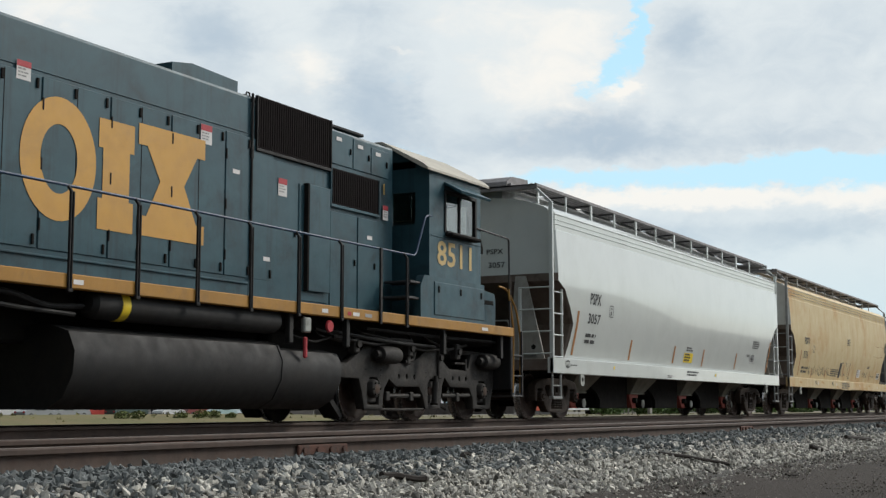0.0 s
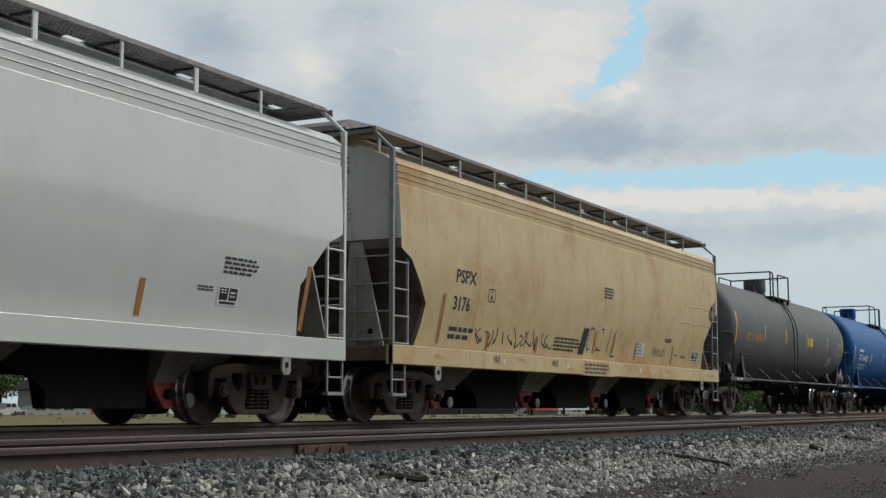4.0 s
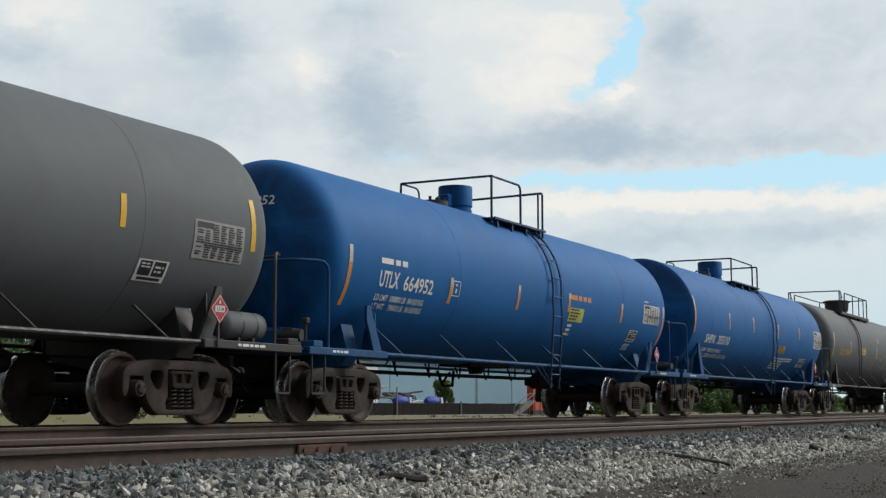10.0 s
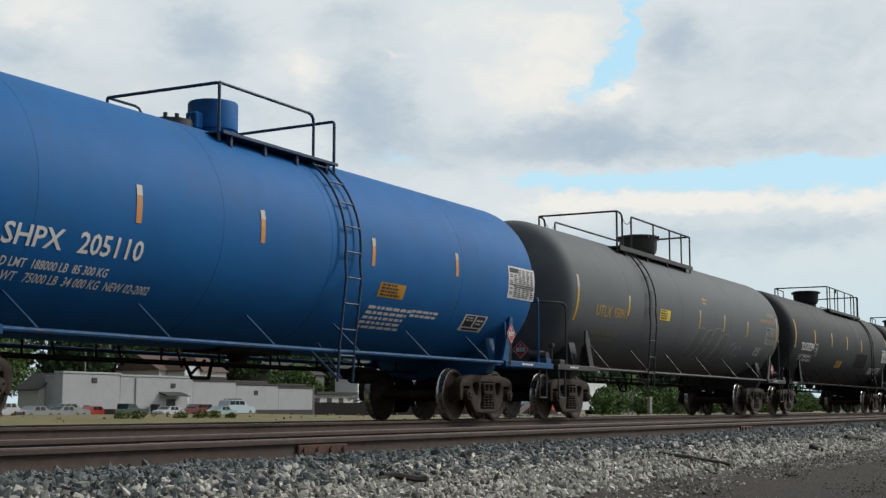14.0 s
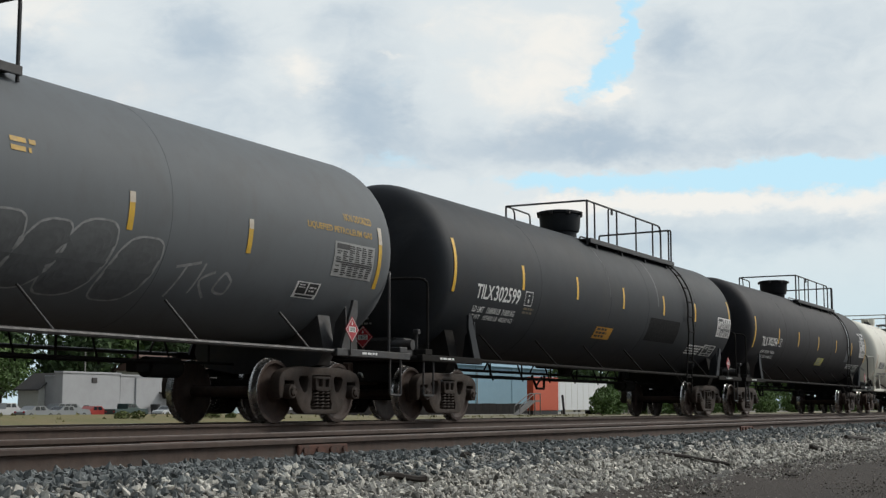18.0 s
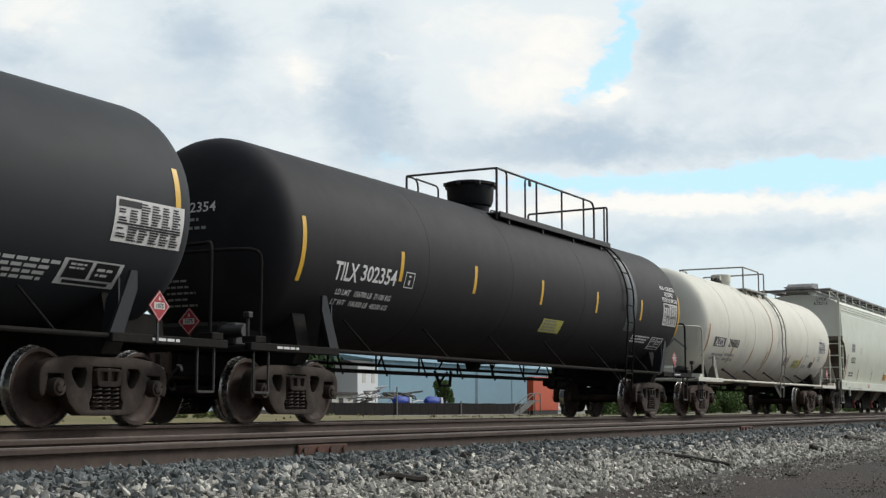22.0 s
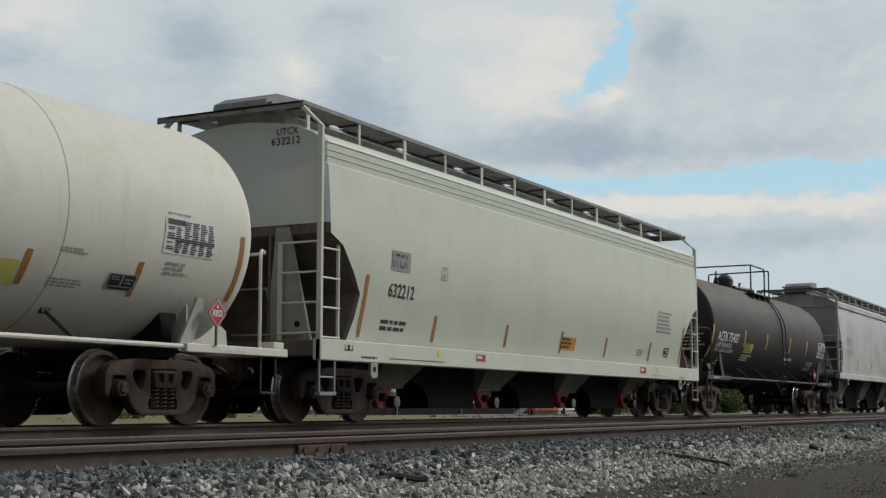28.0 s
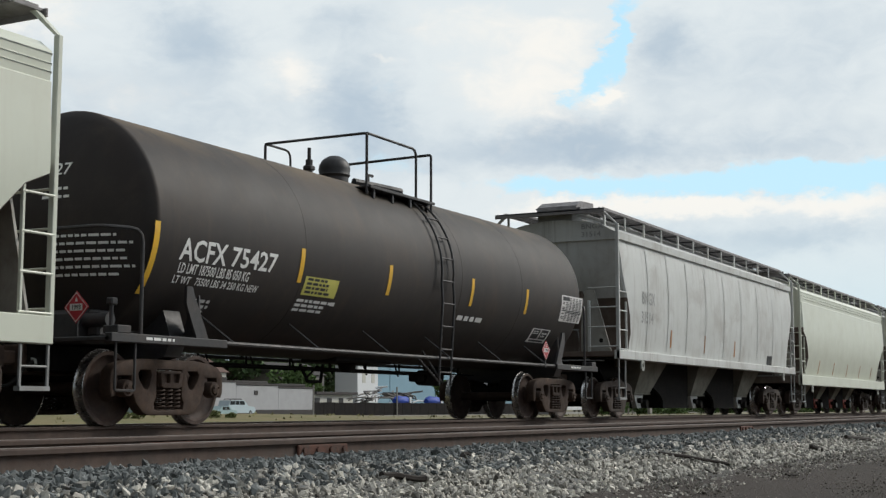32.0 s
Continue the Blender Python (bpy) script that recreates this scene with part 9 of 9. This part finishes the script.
def tree(x, y, h, spread, seed, label, key="leaf", leaves=1500, name="tree", group="trees beyond the tracks", size=0.34):
    rnd = random.Random(seed)
    t = thing(name, label, name, group, (x, y, Z0))
    mb = MB().cyl((0, 0, 0), (0.1 * h * rnd.uniform(-1, 1) * 0.3, 0, h * 0.45), h * 0.028 + 0.05, 10, h * 0.018)
    blobs = []
    for k in range(9):
        a, r = k * 2.4 + rnd.uniform(-0.4, 0.4), spread * rnd.uniform(0.25, 0.7)
        z = h * rnd.uniform(0.35, 0.86)
        p = (math.cos(a) * r, math.sin(a) * r, z)
        mb.tube([(0, 0, h * rnd.uniform(0.2, 0.4)), (p[0] * 0.5, p[1] * 0.5, z * 0.75), p], h * 0.010 + 0.01, 5, 0.4)
        blobs.append((*p, spread * rnd.uniform(0.28, 0.5)))
    blobs.append((0, 0, h * 0.8, spread * 0.45))
    part("trunk", mb, BM["bark"], t)
    leaf_cloud("crown", blobs, leaves, size, BM[key], t, seed)
    return t


def shrub(x, y, h, w, seed, label):
    """A bush that is leafy down to the ground."""
    rnd = random.Random(seed)
    t = thing("bush", label, "bush", "row of bushes", (x, y, Z0 + 0.1))
    blobs = [(rnd.uniform(-w, w), rnd.uniform(-0.8, 0.8), rnd.uniform(0.15, 0.72) * h, h * rnd.uniform(0.2, 0.36)) for _ in range(16)]
    mb = MB()
    for b in blobs[:8]:
        mb.tube([(b[0] * 0.3, 0, 0), (b[0] * 0.7, b[1] * 0.5, b[2] * 0.6), b[:3]], 0.03 * h ** 0.5, 5, 0.3)
    part("stem", mb, BM["bark"], t)
    leaf_cloud("leaves", blobs, 2600, 0.11 * h ** 0.6, BM["leaf"], t, seed)


for k in range(11):
    tree(110 + k * 15.5 + (k * 37 % 7), 176 + (k * 29 % 11), 17 + (k * 13 % 5), 10, 40 + k, "broad dark green tree behind the houses", "leaf_dark" if k % 3 else "leaf", 4200, size=0.7)
for k in range(11):
    tree(368 + k * 25 + (k * 37 % 9), 150 + (k * 29 % 17), 14 + (k * 13 % 6), 10, 140 + k, "tall green tree beyond the bushes", "leaf" if k % 3 else "leaf_dark", 2600, size=0.8)
for k, (x, y, h, s) in enumerate(((142, 152, 12, 6.0), (150, 157, 13, 6.5), (159, 164, 12, 6.0), (147, 170, 14, 7.0), (221, 150, 9.5, 5.0), (229, 152, 8.5, 4.0), (284.5, 150, 8.0, 3.0))):
    tree(x, y, h, s, 60 + k, "green tree beside the workshop yard", "leaf", 2200, size=0.42)
for k in range(22):
    x = 186 + k * 6.4 + (k * 31 % 5) + max(k - 12, 0) * 6
    shrub(x, 72 + (k * 17 % 5), 3.4 + (k * 23 % 7) * 0.3, 3.4, 80 + k, "leafy green bush at the edge of the grass")
for k in range(15):
    shrub(300 + k * 24 + (k * 31 % 7), 112 + (k * 17 % 9), 6.0 + (k * 23 % 5) * 0.4, 9.0, 180 + k, "wide thicket of green bushes before the trees")
# the wood across the road, which the glossy car sides mirror
for k in range(16):
    tree(-20 + k * 17 + (k * 37 % 9), -62 - (k * 29 % 13), 13 + (k * 13 % 5), 9, 300 + k, "tall green tree on the near side of the line", "leaf_dark", 1300, "tree", "wood on the near side", 1.1)
q = thing("concrete_post", "short pale concrete post before the bushes", "post", "", (177.5, 62, Z0))
part("post", MB().box(-0.45, 0.45, -0.2, 0.2, 0, 2.7, 0.06).box(-0.6, 0.6, -0.25, 0.25, 2.3, 2.7, 0.05), BM["post"], q)


def weeds():
    """Dry grass in the strip beyond the train, and green clumps in it."""
    rng = np.random.default_rng(5)
    vs, fs = [], []
    n = 1500
    y = 17 + 85 * rng.uniform(0, 1, n) ** 1.3
    x = y * rng.uniform(0.9, 3.2, n) + rng.uniform(-4, 4, n)
    h = rng.uniform(0.05, 0.17, n)
    w = rng.uniform(0.03, 0.08, n) * (1 + y / 40)
    a = rng.uniform(0, 3.14, n)
    for k in range(n):
        z = ground_z(y[k]) + mound(x[k], y[k])
        dx, dy = math.cos(a[k]) * w[k], math.sin(a[k]) * w[k]
        lean = rng.uniform(-0.1, 0.1)
        vs += [(x[k] - dx, y[k] - dy, z - 0.02), (x[k] + dx, y[k] + dy, z - 0.02), (x[k] + lean, y[k], z + h[k])]
        fs.append((3 * k, 3 * k + 1, 3 * k + 2))
    g = part("dry_grass", MB().add(vs, fs), BM["grass"], None, "dry yellow grass beyond the tracks", angle=0)
    tagged(g, category="grass", kind="stuff")
    for k, (x0, y0, s) in enumerate(((49.3, 43, 0.42), (50.4, 43, 0.45), (53.6, 43, 0.42), (55.2, 43, 0.5), (56.3, 43, 0.45), (57.2, 42.6, 0.32))):
        t = thing("weed_clump", "low green weed clump in dry grass", "weed", "weeds in the grass", (x0, y0, ground_z(y0) + mound(x0, y0)))
        leaf_cloud("leaves", [(0, 0, s * 0.4, s * 0.55), (0.5 * s, 0, s * 0.35, s * 0.5), (-0.5 * s, 0.1, s * 0.3, s * 0.45)], 320, 0.07, BM["weed"], t, 200 + k)


weeds()

# pieces of wood on the gravel: from and to, thickness
for x0, y0, x1, y1, r in ((12.1, 4.14, 12.86, 3.66, 0.016), (7.08, 4.17, 7.40, 4.03, 0.021), (13.25, 3.27, 13.5, 3.21, 0.012), (16.85, 3.86, 16.95, 3.72, 0.03), (20.0, 4.06, 20.9, 3.88, 0.028),
                          (8.62, 4.42, 8.74, 4.40, 0.02), (24.4, 4.4, 24.9, 4.3, 0.035)):
    z0, z1 = ground_z(y0) + r * 1.6, ground_z(y1) + r * 1.6
    st = thing("stick", "dark rotten stick lying on the gravel", "stick", "sticks on the gravel", (x0, y0, z0))
    rnd = random.Random(int(x0 * 10))
    part("branch", MB().tube([((x1 - x0) * k / 6 + rnd.uniform(-0.01, 0.01), (y1 - y0) * k / 6 + rnd.uniform(-0.012, 0.012), (z1 - z0) * k / 6 + rnd.uniform(0, 0.014)) for k in range(7)], r, 7), M["wood_dark"], st)


# ---------------------------------------------------------------- what moves
def motions():
    times = [k * 0.5 for k in range(65)]
    for car_ob, start in TRAIN:
        walk(car_ob, [(t, pose(start - travelled(t), YC, 0)) for t in times])
    turns = [k / 10 for k in range(321)]
    for w, x, r in ROLLING:
        walk(w, [(t, pose(x, 0, r, 0, -math.degrees(travelled(t) / r), 0)) for t in turns])
    walk(SKY, [(0, pose(*EYE, 0, 0, 0)), (16, pose(*EYE, -0.08, 0.145, 0.38)), (32, pose(*EYE, -0.155, 0.29, 0.76))])


motions()
